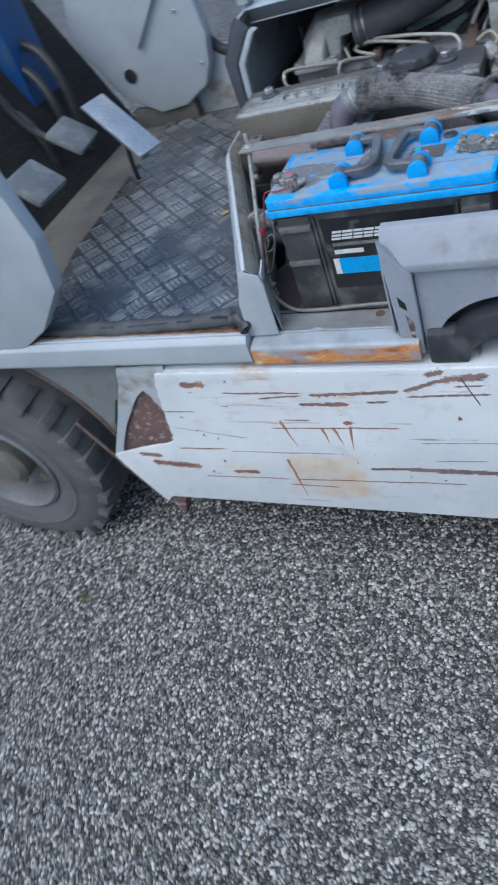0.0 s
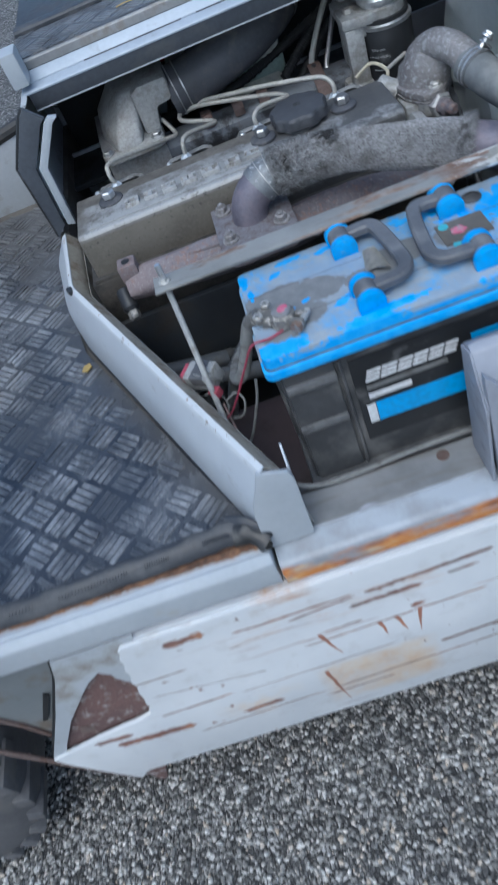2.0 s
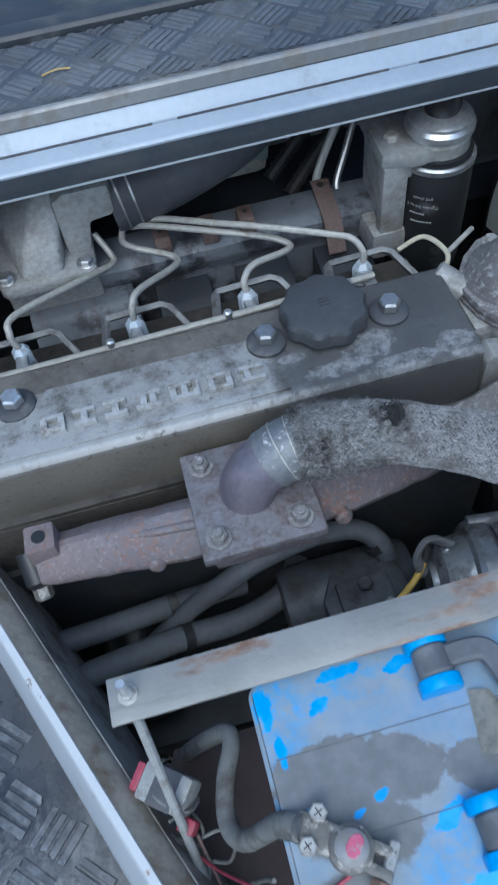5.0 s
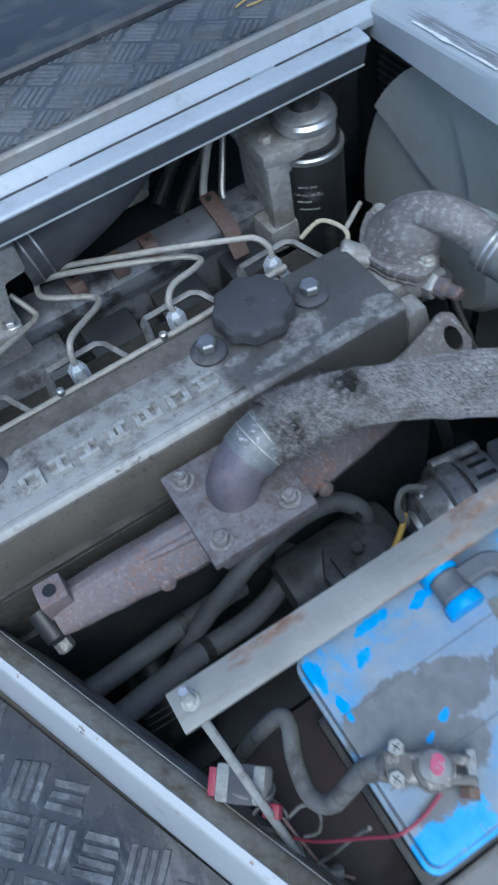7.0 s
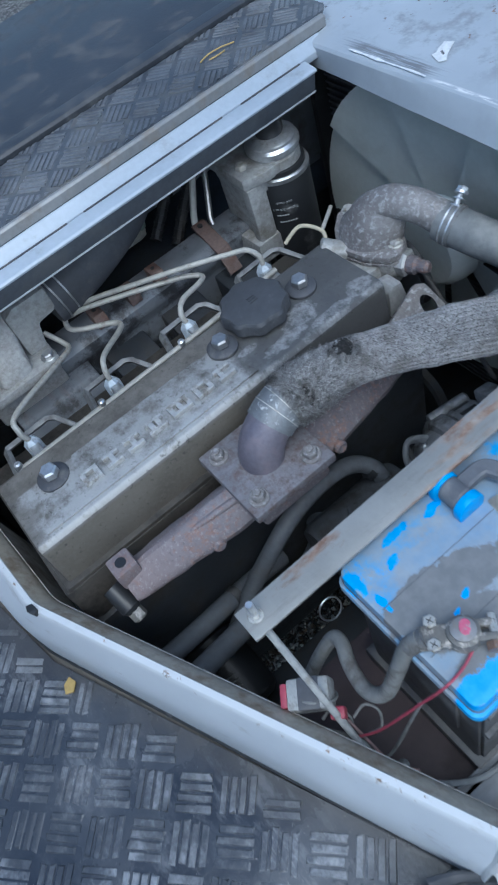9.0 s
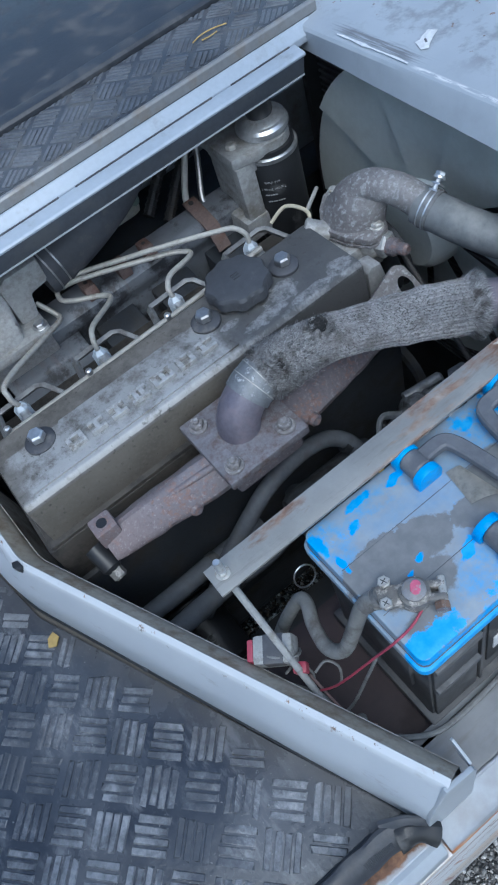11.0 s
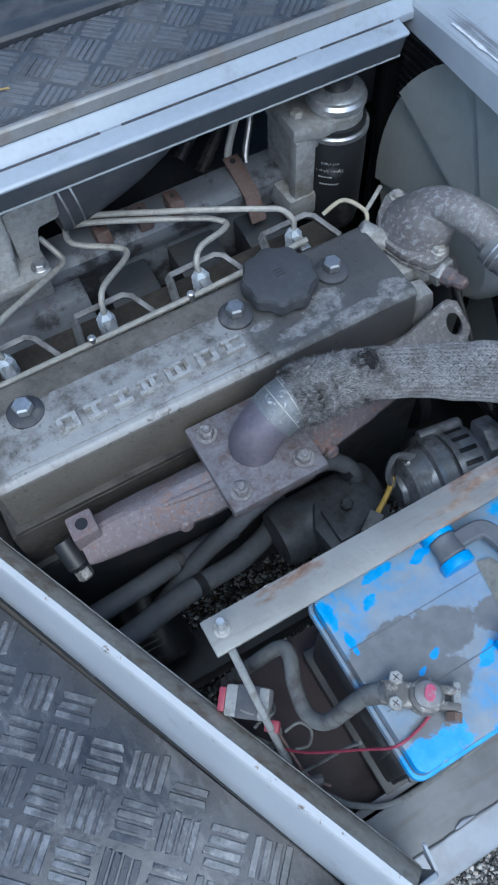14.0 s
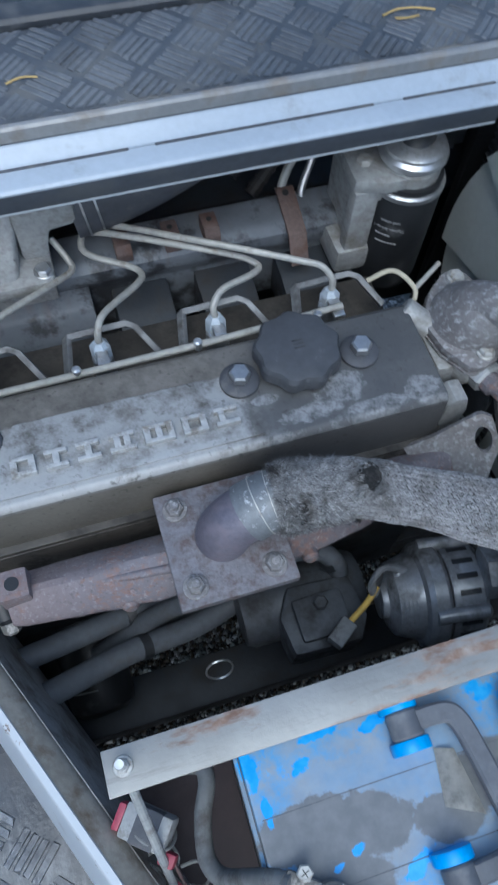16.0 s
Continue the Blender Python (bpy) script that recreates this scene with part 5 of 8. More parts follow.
part("groove", tube([(-0.650, -0.036, 0.753), (-0.45, -0.048, 0.756), (-0.25, -0.047, 0.759), (-0.13, -0.047, 0.764)], 0.0030, 8, 8), BLACK, seal)
part("end_clip", tube([(-0.112, -0.066, 0.768), (-0.092, -0.074, 0.768), (-0.076, -0.087, 0.757)], lambda t: 0.0155 - 0.003 * t, 10, 6, flat=0.7, rough=0.35), BLACK, seal, "split rubber end")
part("end_flap", tube([(-0.118, -0.052, 0.772), (-0.098, -0.060, 0.779), (-0.076, -0.074, 0.776)], lambda t: 0.012 - 0.005 * t, 10, 6, flat=0.45, rough=0.35), SMOOTH_RUBBER, seal, "curled rubber flap")
part("end_hole", lathe([(0.0065, 0), (0.0060, 0.0012), (0.003, 0.0016)], (-0.0755, -0.090, 0.757), (0.5, -0.75, 0.1), 12), SOOT_AND_VOID, seal)
leaf = thing("dry_leaf", (-0.315, 0.40, 0.7475), "small dry yellow-brown leaf on the mat", "leaf")
part("blade", prism([(-0.326, 0.395), (-0.316, 0.390), (-0.307, 0.400), (-0.311, 0.412), (-0.322, 0.407)], "z", 0.7475, 0.7495), LEAF, leaf)

# ---- the deck half that still lies over the bay ----
deck = thing("deck_cover", (0.1, 0.9, 0.88), "removable floor deck with chequered mat and white metal edge", "deck cover")
part("dark_lip", prism([(0.6870, 1.0740), (0.6795, 1.1030), (0.6890, 1.1030), (0.6950, 1.0740)], "x", -0.235, 0.442, 0.001), LIP_GREY, deck, "dark downturned lip")
# thin highlight along the lip's lower edge, modelled as a white strip
part("lip_edge", prism([(0.6862, 1.0725), (0.6862, 1.0750), (0.6895, 1.0750), (0.6895, 1.0725)], "x", -0.235, 0.442), WHITE, deck, "white strip for the highlight on the lower edge")
part("lower_trim", prism([(0.6775, 1.1030), (0.6770, 1.1062), (0.6800, 1.1085), (0.7015, 1.1120), (0.7015, 1.1030)], "x", -0.243, 0.444, 0.0012), TRIM, deck, "white metal trim strip")
part("upper_trim", prism([(0.7022, 1.1040), (0.7022, 1.1135), (0.7050, 1.1165), (0.7160, 1.1262), (0.7190, 1.1262), (0.7190, 1.1040)], "x", -0.243, 0.485, 0.0012), TRIM, deck, "white metal trim strip")
for x, e in ((-0.128, 0.046), (0.072, 0.298), (0.331, 0.435)):
    part("trim_slot", box((x, 0.7000, 1.1110), (e, 0.7024, 1.1132)), HOSE, deck)
part("trim_gap", box((-0.243, 0.7190, 1.1240), (0.500, 0.7202, 1.1270)), HOSE, deck)
part("edge_strip", prism([(0.7192, 1.1180), (0.7188, 1.1395), (0.7215, 1.1420), (0.7260, 1.1425), (0.7260, 1.1180)], "x", -0.243, 0.503, 0.001), STRIP, deck, "dusty bare aluminium edge strip")
part("deck_board", box((-0.243, 0.7265, 1.0700), (0.440, 1.2600, 1.1370), 0.002), GREY_PAINT, deck)
deck_poly = [(-0.243, 0.7265), (0.505, 0.7265), (0.522, 0.742), (0.526, 0.854), (-0.243, 0.854)]
deck_mat = part("deck_mat", prism(deck_poly, "z", 1.1372, 1.1425, 0.001), DECK_RUBBER, deck, "black chequered rubber")
deck_bars = ribs([(-0.30, 0.68), (0.58, 0.68), (0.58, 0.92), (-0.30, 0.92)], 1.1425, 0.0430, 5, 45.0, 0.09, (0.14, 0.80), 0.0016)
for spot, way in (((-0.241, 0, 0), (-1, 0, 0)), ((0.518, 0, 0), (1, 0, 0)), ((0, 0.729, 0), (0, -1, 0)), ((0, 0.853, 0), (0, 1, 0))):
    bmesh.ops.bisect_plane(deck_bars, geom=deck_bars.verts[:] + deck_bars.edges[:] + deck_bars.faces[:], plane_co=spot, plane_no=way, clear_outer=True)
tagged(part("deck_ribs", deck_bars, DECK_RIB, deck_mat, sharp=20), kind="stuff")
part("border_bead", prism([(0.8560, 1.1370), (0.8560, 1.1480), (0.8600, 1.1520), (0.8820, 1.1530), (0.8870, 1.1500), (0.8870, 1.1370)], "x", -0.243, 0.530, 0.0015), SMOOTH_RUBBER, deck, "raised edge of the rubber top")
part("deck_border", prism([(0.8875, 1.1370), (0.8875, 1.1475), (1.26, 1.1475), (1.26, 1.1370)], "x", -0.243, 0.532, 0.001), SMOOTH_RUBBER, deck, "smooth dark rubber top")
straw = thing("dry_straw", (0.30, 0.80, 1.1440), "bits of dry straw on the deck mat", "straw")
for line in ([(0.335, 0.786, 1.1455), (0.352, 0.791, 1.1462), (0.372, 0.789, 1.1465), (0.392, 0.782, 1.1458)], [(0.346, 0.779, 1.1455), (0.358, 0.776, 1.1460), (0.372, 0.778, 1.1455)], [(-0.05, 0.775, 1.1455), (-0.035, 0.780, 1.1460), (-0.02, 0.778, 1.1455)]):
    part("stalk", tube(line, 0.0011, 6, 5), LEAF, straw)
# its open front frame, which stands on the floor
outer = [(-0.297, 0.882), (-0.300, 1.020), (-0.254, 1.095), (-0.243, 1.106)]
inner = [(-0.277, 0.900), (-0.272, 1.010), (-0.228, 1.074), (-0.218, 1.080)]
part("front_frame", prism(outer + inner[::-1], "y", 0.622, 0.632, 0.001), LIP_GREY, deck, "blue-grey frame edge")
part("frame_rubber", tube([(x - 0.001, 0.628, z) for x, z in outer], 0.0042, 8, straight=True), BLACK, deck, "black edging of the frame")
bright = [(x + 0.006, z) for x, z in inner]
part("frame_bead", prism(bright + [(x + 0.014, z - 0.004) for x, z in bright[::-1]], "y", 0.618, 0.634, 0.0015), WHITE, deck, "white bead of the frame")
part("front_skin", prism(outer + [(x + 0.008, z) for x, z in outer[::-1]], "y", 0.636, 1.245, 0.001), GREY_PAINT, deck)
part("side_skin", box((-0.243, 1.245, 0.86), (0.49, 1.251, 1.136), 0.001), GREY_PAINT, deck)
part("hinge_tab", box((-0.250, 0.672, 1.118), (-0.222, 0.720, 1.172), 0.004), WHITE, deck)

# ---- battery ----
BX, BZ = 0.392, 0.967
battery = thing("battery", (0.2, 0.087, 0.713), "black car battery with dusty blue lid and two handles", "battery")
part("case", box((0.008, 0.006, 0.7125), (BX - 0.008, 0.169, 0.944), 0.006), CASE, battery)


def rounded(x0, x1, y0, y1, r, n=6):
    out = []
    for cx, cy, a0 in ((x1 - r, y1 - r, 0), (x0 + r, y1 - r, 90), (x0 + r, y0 + r, 180), (x1 - r, y0 + r, 270)):
        out += [(cx + r * math.cos(radians(a0 + 90 * i / n)), cy + r * math.sin(radians(a0 + 90 * i / n))) for i in range(n + 1)]
    return out


lid = part("lid", prism(rounded(-0.001, BX + 0.001, -0.001, 0.176, 0.010), "z", 0.9485, BZ, 0.0022), LID, battery, "blue lid under grey dust")
part("lid_rim", prism(rounded(-0.005, BX + 0.005, -0.005, 0.180, 0.012), "z", 0.936, 0.9485, 0.0022), LID, lid, "lower blue rim of the lid")
part("lid_groove", prism(rounded(-0.0016, BX + 0.0016, -0.0016, 0.1766, 0.010), "z", 0.9483, 0.9512), HANDLE, lid, "dusty groove round the lid")
for y in (0.056, 0.117):
    part("lid_seam", box((0.004, y, BZ - 0.001), (BX - 0.004, y + 0.0007, BZ + 0.0003)), HANDLE, lid)
for x, w in ((0.012, 0.062), (0.335, 0.045)):
    part("case_rib", box((x, -0.0035, 0.902), (x + w, 0.006, 0.914), 0.002), DUSTY_CASE, battery, "dusty moulded rib")
    part("case_rib", box((x, -0.0035, 0.832), (x + w, 0.006, 0.842), 0.002), DUSTY_CASE, battery, "dusty moulded rib")
    part("case_panel", box((x, 0.002, 0.735), (x + w, 0.008, 0.93), 0.002), CASE, battery)
for x in (0.078, 0.326):
    part("case_rib", box((x, 0.001, 0.735), (x + 0.004, 0.008, 0.925), 0.001), CASE, battery)
part("case_foot", box((0.0, -0.004, 0.7125), (BX, 0.179, 0.735), 0.004), CASE, battery)
part("side_rib", box((0.003, 0.03, 0.80), (0.010, 0.15, 0.90), 0.002), CASE, battery)
# label: plain bars where names are printed
part("label_field", box((0.090, 0.0035, 0.775), (0.322, 0.0065, 0.918)), BLACK, battery)
part("label_band", box((0.110, 0.0022, 0.806), (0.322, 0.0036, 0.838)), LABEL_BLUE, battery, "bright blue printed band")
part("label_code", box((0.098, 0.0022, 0.806), (0.109, 0.0036, 0.838)), PRINT, battery)
x = 0.104
for w in (0.017, 0.019, 0.017, 0.017, 0.017, 0.015):
    for lo, hi in ((0.877, 0.8808), (0.8835, 0.8872), (0.8902, 0.894)):
        a, c = x + (lo - 0.877) * 0.3, x + (hi - 0.877) * 0.3
        part("print_bar", prism([(a, lo), (a + w, lo), (c + w, hi), (c, hi)], "y", 0.0022, 0.0036), PRINT, battery)
    x += w + 0.0020
part("print_bar", box((0.104, 0.0022, 0.864), (0.205, 0.0036, 0.870)), WIRE_GREY, battery)
part("print_bar", box((0.104, 0.0022, 0.848), (0.158, 0.0036, 0.856)), PRINT, battery)
part("print_bar", box((0.236, 0.0022, 0.876), (0.315, 0.0036, 0.894)), LABEL_BLUE, battery)


def strap(points, w, h, steps=6):
    """A flat moulded bar, w wide and h high, with eased corners, level along its way."""
    bm = bmesh.new()
    line = along(points, steps)
    rings = []
    for i, p in enumerate(line):
        d = (line[min(i + 1, len(line) - 1)] - line[max(i - 1, 0)]).normalized()
        side = Vector((-d.y, d.x, 0)).normalized()
        up = d.cross(side) * -1 if d.cross(side).z < 0 else d.cross(side)
        c = 0.0022
        ring = [(-w, -h + c), (-w + c, -h), (w - c, -h), (w, -h + c), (w, h - c), (w - c, h), (-w + c, h), (-w, h - c)]
        rings.append([bm.verts.new(p + side * a + up * b) for a, b in ring])
    for a, b in zip(rings, rings[1:]):
        for k in range(8):
            bm.faces.new((a[k], a[(k + 1) % 8], b[(k + 1) % 8], b[k]))
    bm.faces.new(rings[0][::-1])
    bm.faces.new(rings[-1])
    return bm


def handle(hx, way):
    z = BZ + 0.016
    h = part("handle", strap([(hx - way * 0.004, 0.150, z - 0.002), (hx + way * 0.020, 0.151, z), (hx + way * 0.036, 0.149, z + 0.001), (hx + way * 0.043, 0.140, z + 0.001), (hx + way * 0.047, 0.120, z + 0.001), (hx + way * 0.051, 0.085, z + 0.001), (hx + way * 0.053, 0.058, z + 0.001), (hx + way * 0.049, 0.046, z + 0.001), (hx + way * 0.040, 0.039, z), (hx + way * 0.020, 0.037, z), (hx - way * 0.004, 0.036, z - 0.002)], 0.0084, 0.0060), HANDLE, battery, "grey carrying handle")
    for y in (0.036, 0.150):
        part("knuckle", lathe([(0.0125, -0.011), (0.0138, -0.009), (0.0138, 0.009), (0.0125, 0.011)], (hx, y, BZ + 0.012), (0, 1, 0), 20), HANDLE, h)
        for d in (-0.0165, 0.0165):
            half = [(hx + 0.0165 * math.cos(radians(a)), BZ + 0.010 + 0.0150 * math.sin(radians(a))) for a in range(0, 181, 15)]
            part("hinge_lug", prism([(hx + 0.0155, BZ - 0.001)] + half + [(hx - 0.0155, BZ - 0.001)], "y", y + d - 0.0052, y + d + 0.0052, 0.0018), BLUE, h, "bright blue hinge lug")


handle(0.136, 1)
handle(0.270, -1)


def curled(a, b, c, d, lift):
    """A thin four-cornered scrap, bowed upwards along its middle."""
    a, b, c, d = Vector(a), Vector(b), Vector(c), Vector(d)
    bm = bmesh.new()
    rows = []
    for i in range(9):
        u = i / 8
        row = []
        for j in range(7):
            v = j / 6
            p = (a * (1 - u) + d * u) * (1 - v) + (b * (1 - u) + c * u) * v
            row.append(bm.verts.new(p + Vector((0, 0, lift * math.sin(math.pi * v) * (0.4 + 0.6 * u)))))
        rows.append(row)
    for r, q in zip(rows, rows[1:]):
        for j in range(6):
            bm.faces.new((r[j], r[j + 1], q[j + 1], q[j]))
    bmesh.ops.solidify(bm, geom=bm.faces[:], thickness=0.0005)
    return bm


part("foil_tag", curled((0.155, 0.127, BZ + 0.001), (0.170, 0.122, BZ + 0.005), (0.175, 0.070, BZ + 0.007), (0.147, 0.084, BZ + 0.001), 0.004), CARDBOARD, battery, "torn curled sticker with dull metal sheen")
part("round_cap", lathe([(0.012, 0), (0.012, 0.002), (0.009, 0.003), (0.009, 0.0015)], (0.302, 0.150, BZ), (0, 0, 1), 20), CASE, battery)
part("sticker", box((0.243, 0.076, BZ), (0.300, 0.120, BZ + 0.0010)), SOIL, battery, "dirty brown sticker")
part("sticker_dot", lathe([(0.0065, 0.0), (0.0060, 0.0016)], (0.252, 0.113, BZ), (0, 0, 1), 18), TEAL, battery, "teal printed dot")
part("sticker_dot", prism([(0.256, 0.094), (0.268, 0.090), (0.276, 0.096), (0.270, 0.106), (0.258, 0.104)], "z", BZ, BZ + 0.0015), PINK, battery, "faded red print")
part("sticker", prism([(0.248, 0.068), (0.262, 0.065), (0.284, 0.070), (0.286, 0.076), (0.266, 0.074), (0.252, 0.078)], "z", BZ, BZ + 0.0014), TEAL, battery, "teal sticker")


def terminal(at, turn, red):
    t = part("terminal_clamp", lathe([(0.014, 0), (0.016, 0.003), (0.015, 0.016), (0.012, 0.018)], at, (0, 0, 1), 20), TIN, battery, "corroded lead terminal clamp")
    m = turned(at, 0, 0, turn)
    part("post", lathe([(0.0115, 0.016), (0.0115, 0.0205), (0.007, 0.022)], at, (0, 0, 1), 16), LEAD_POST, t)
    if red:
        part("red_dab", lathe([(0.0065, 0.0222), (0.006, 0.0226)], at, (0.1, 0, 1), 14, None, 0.22, 2), PINK, t, "dab of red paint")
    part("jaw", box((0.010, -0.0105, 0.002), (0.030, -0.0025, 0.015), 0.003, None, m), TIN, t)
    part("jaw", box((0.010, 0.003, 0.002), (0.029, 0.011, 0.014), 0.003, None, m), TIN, t)
    part("jaw_bolt", lathe([(0.004, -0.018), (0.004, 0.014), (0.003, 0.015)], m @ Vector((0.026, 0, 0.010)), m.to_3x3() @ Vector((0, 1, 0)), 8), SCREW, t)
    part("jaw_nut", lathe([(0.0075, 0), (0.0075, 0.007), (0.006, 0.008)], m @ Vector((0.024, -0.0185, 0.010)), m.to_3x3() @ Vector((0, 1, 0)), 6), COPPER, t, "brown copper nut")
    part("cable_plate", box((-0.040, -0.0105, 0.002), (-0.008, 0.0105, 0.013), 0.003, None, m), TIN, t)
    for y in (-0.008, 0.010):
        b = part("clamp_screw", hexbolt(m @ Vector((-0.027, y * 1.2, 0.0135)), (0, 0, 1), 0.0066, 0.005), SCREW, t)
        for q in (0, 90):
            part("cross_slot", box((-0.0034, -0.0004, 0.0), (0.0034, 0.0004, 0.0053), 0, None, turned(m @ Vector((-0.027, y * 1.2, 0.0135)), 0, 0, q + 20)), BLACK, b)


terminal((0.038, 0.050, BZ), -36, True)
terminal((0.352, 0.085, BZ), 172, False)

# clamp bar over the battery's back edge
bar = thing("battery_clamp", (0.15, 0.187, 0.715), "worn grey steel clamp bar over the battery's edge", "clamp bar")
part("bar", prism([(0.166, 0.988), (0.166, 0.992), (0.201, 0.992), (0.201, 0.983), (0.198, 0.983), (0.198, 0.988)], "x", -0.104, 0.475, 0.0008), STRAP, bar)
part("nut", hexbolt((-0.089, 0.186, 0.992), (0, 0, 1), 0.0058, 0.005, 0.0082), SCREW, bar)
part("rod_end", lathe([(0.0042, 0), (0.0042, 0.024), (0.0036, 0.026)], (-0.089, 0.186, 0.992), (0, 0, 1), 10), ZINC, bar)
part("rod", tube([(-0.089, 0.186, 0.992), (-0.088, 0.165, 0.955), (-0.082, 0.070, 0.790), (-0.076, 0.052, 0.745), (-0.070, 0.058, 0.715)], 0.0042, 10, 6), PALE_GREY, bar, "thin grey threaded rod")
part("flaking_paint", prism([(0.335, 0.176), (0.350, 0.180), (0.40, 0.178), (0.44, 0.182), (0.474, 0.178), (0.474, 0.195), (0.42, 0.198), (0.38, 0.194), (0.345, 0.196)], "z", 0.9920, 0.9932, 0.0004), GRIMY_WHITE, bar, "flaking pale paint on the bar")

# cables beside the battery
CABLE = [(0.008, 0.072, 0.976), (-0.004, 0.078, 0.962), (-0.020, 0.080, 0.922), (-0.034, 0.082, 0.889), (-0.044, 0.091, 0.876), (-0.047, 0.108, 0.868), (-0.041, 0.136, 0.863), (-0.031, 0.160, 0.858), (-0.034, 0.176, 0.843), (-0.062, 0.186, 0.79), (-0.090, 0.20, 0.70), (-0.10, 0.22, 0.60)]
lead = thing("battery_cable", (-0.02, 0.1, 0.713), "thick grey battery cable bent down beside the case", "cable")
part("sheath", tube(CABLE, 0.0083, 14, 8), WIRE_GREY, lead)
part("crimp", tube([(0.012, 0.069, 0.977), (-0.003, 0.0775, 0.9635)], 0.0095, 12), BRIDGE, lead)
lead2 = thing("battery_cable", (0.41, 0.09, 0.72), "thick grey battery cable behind the side cover", "cable")
part("sheath", tube([(0.385, 0.083, 0.975), (0.41, 0.085, 0.96), (0.43, 0.10, 0.90), (0.44, 0.15, 0.80)], 0.0095, 12, 8), DARK_HOSE, lead2)
red = thing("red_wire", (-0.03, 0.04, 0.80), "thin red wire from terminal to fuse", "wire")
part("strand", tube([(0.034, 0.036, 0.9705), (0.016, 0.031, 0.9695), (-0.007, 0.030, 0.9690), (-0.026, 0.043, 0.930), (-0.062, 0.070, 0.850), (-0.082, 0.090, 0.815)], 0.0014, 8, 8), RED, red)
grey = thing("grey_wire", (0.06, 0.0, 0.735), "thin grey cable lying along the battery foot", "wire")
part("strand", tube([(-0.076, 0.054, 0.775), (-0.060, 0.030, 0.768), (-0.040, 0.008, 0.755), (0.0, -0.012, 0.742), (0.06, -0.014, 0.740), (0.15, -0.010, 0.742), (0.28, -0.010, 0.745), (0.42, 0.0, 0.745)], 0.0036, 8, 8), WIRE_GREY, grey)
pale = thing("grey_wire", (-0.08, 0.07, 0.75), "thin pale wire tangled round the clamp rod", "wire")
part("strand", tube([(-0.100, 0.11, 0.83), (-0.078, 0.085, 0.80), (-0.082, 0.065, 0.785), (-0.060, 0.060, 0.790), (-0.030, 0.055, 0.86), (-0.02, 0.05, 0.90)], 0.0019, 8, 8), WIRE_GREY, pale)
part("loop", tube([(-0.098, 0.118, 0.845), (-0.080, 0.122, 0.835), (-0.074, 0.105, 0.82), (-0.090, 0.095, 0.815), (-0.098, 0.108, 0.83)], 0.0016, 8, 8), WIRE_GREY, pale)
part("loop", tube([(-0.112, 0.150, 0.866), (-0.096, 0.128, 0.872), (-0.078, 0.118, 0.866), (-0.070, 0.130, 0.846), (-0.086, 0.146, 0.838)], 0.0017, 8, 8), WIRE_GREY, pale)
part("loop", tube([(-0.072, 0.100, 0.838), (-0.056, 0.100, 0.846), (-0.048, 0.088, 0.838), (-0.056, 0.078, 0.824), (-0.070, 0.082, 0.820)], 0.0016, 8, 8), WIRE_GREY, pale)
part("pink_strand", tube([(-0.078, 0.104, 0.832), (-0.074, 0.080, 0.800), (-0.070, 0.060, 0.775), (-0.062, 0.048, 0.757), (-0.050, 0.036, 0.748)], 0.0017, 8, 8), FADED_PINK, pale, "faded pink wire")
part("pink_strand", tube([(-0.084, 0.098, 0.826), (-0.082, 0.076, 0.796), (-0.076, 0.054, 0.770), (-0.066, 0.044, 0.756)], 0.0015, 8, 8), FADED_PINK, pale, "faded pink wire")
part("tape_knot", tube([(-0.078, 0.060, 0.778), (-0.070, 0.052, 0.768), (-0.058, 0.046, 0.760)], lambda t: 0.0055 + 0.0015 * math.sin(9 * t), 10, 6, rough=0.4), WIRE_GREY, pale, "grubby tape round the wires")
fuse = thing("fuse_holder", (-0.105, 0.13, 0.83), "grey fuse holder with red caps, hanging on wires", "fuse holder")
fm = turned((-0.094, 0.142, 0.860), 8, -8, -38)
part("body", box((-0.020, -0.016, -0.015), (0.026, 0.016, 0.013), 0.004, None, fm), PALE_GREY, fuse)
part("red_cap", box((-0.027, -0.012, -0.006), (-0.0195, 0.012, 0.012), 0.002, None, fm), RED, fuse, "red end cap")
part("red_plug", box((0.020, -0.026, -0.018), (0.036, -0.013, -0.004), 0.003, None, fm), RED, fuse, "red plug")
part("body_slot", box((-0.008, -0.0165, -0.004), (0.016, 0.0165, 0.0135), 0.002, None, fm), HOSE, fuse)
part("sill_screw", hexbolt((0.172, -0.028, 0.7335), (0, 0, 1), 0.006, 0.003, 0.0085), RUST, truck, "rusted screw")

# ---- engine ----
engine = thing("engine", (0.05, 0.52, 0.42), "oily four-cylinder diesel engine with cast valve cover", "engine")
part("block", box((-0.25, 0.41, 0.46), (0.345, 0.66, 0.80), 0.012), BLOCK, engine)
part("sump", box((-0.22, 0.43, 0.33), (0.30, 0.63, 0.47), 0.02), BLOCK, engine)
part("bell_housing", lathe([(0.12, -0.10), (0.14, -0.06), (0.14, 0.0), (0.12, 0.02)], (-0.25, 0.53, 0.56), (1, 0, 0), 32), BLOCK, engine)
part("cylinder_head", box((-0.238, 0.418, 0.80), (0.325, 0.665, 0.884), 0.006), HEAD_IRON, engine, "oily brown cylinder head")
cover = part("valve_cover", prism([(0.428, 0.884), (0.434, 0.9555), (0.440, 0.9605), (0.557, 0.9605), (0.563, 0.955), (0.570, 0.884)], "x", -0.224, 0.312, 0.0028), COVER, engine, "oily grey-brown cast valve cover")
part("cover_rim", box((-0.232, 0.420, 0.880), (0.320, 0.577, 0.889), 0.003), HEAD_IRON, engine, "oily gasket rim")
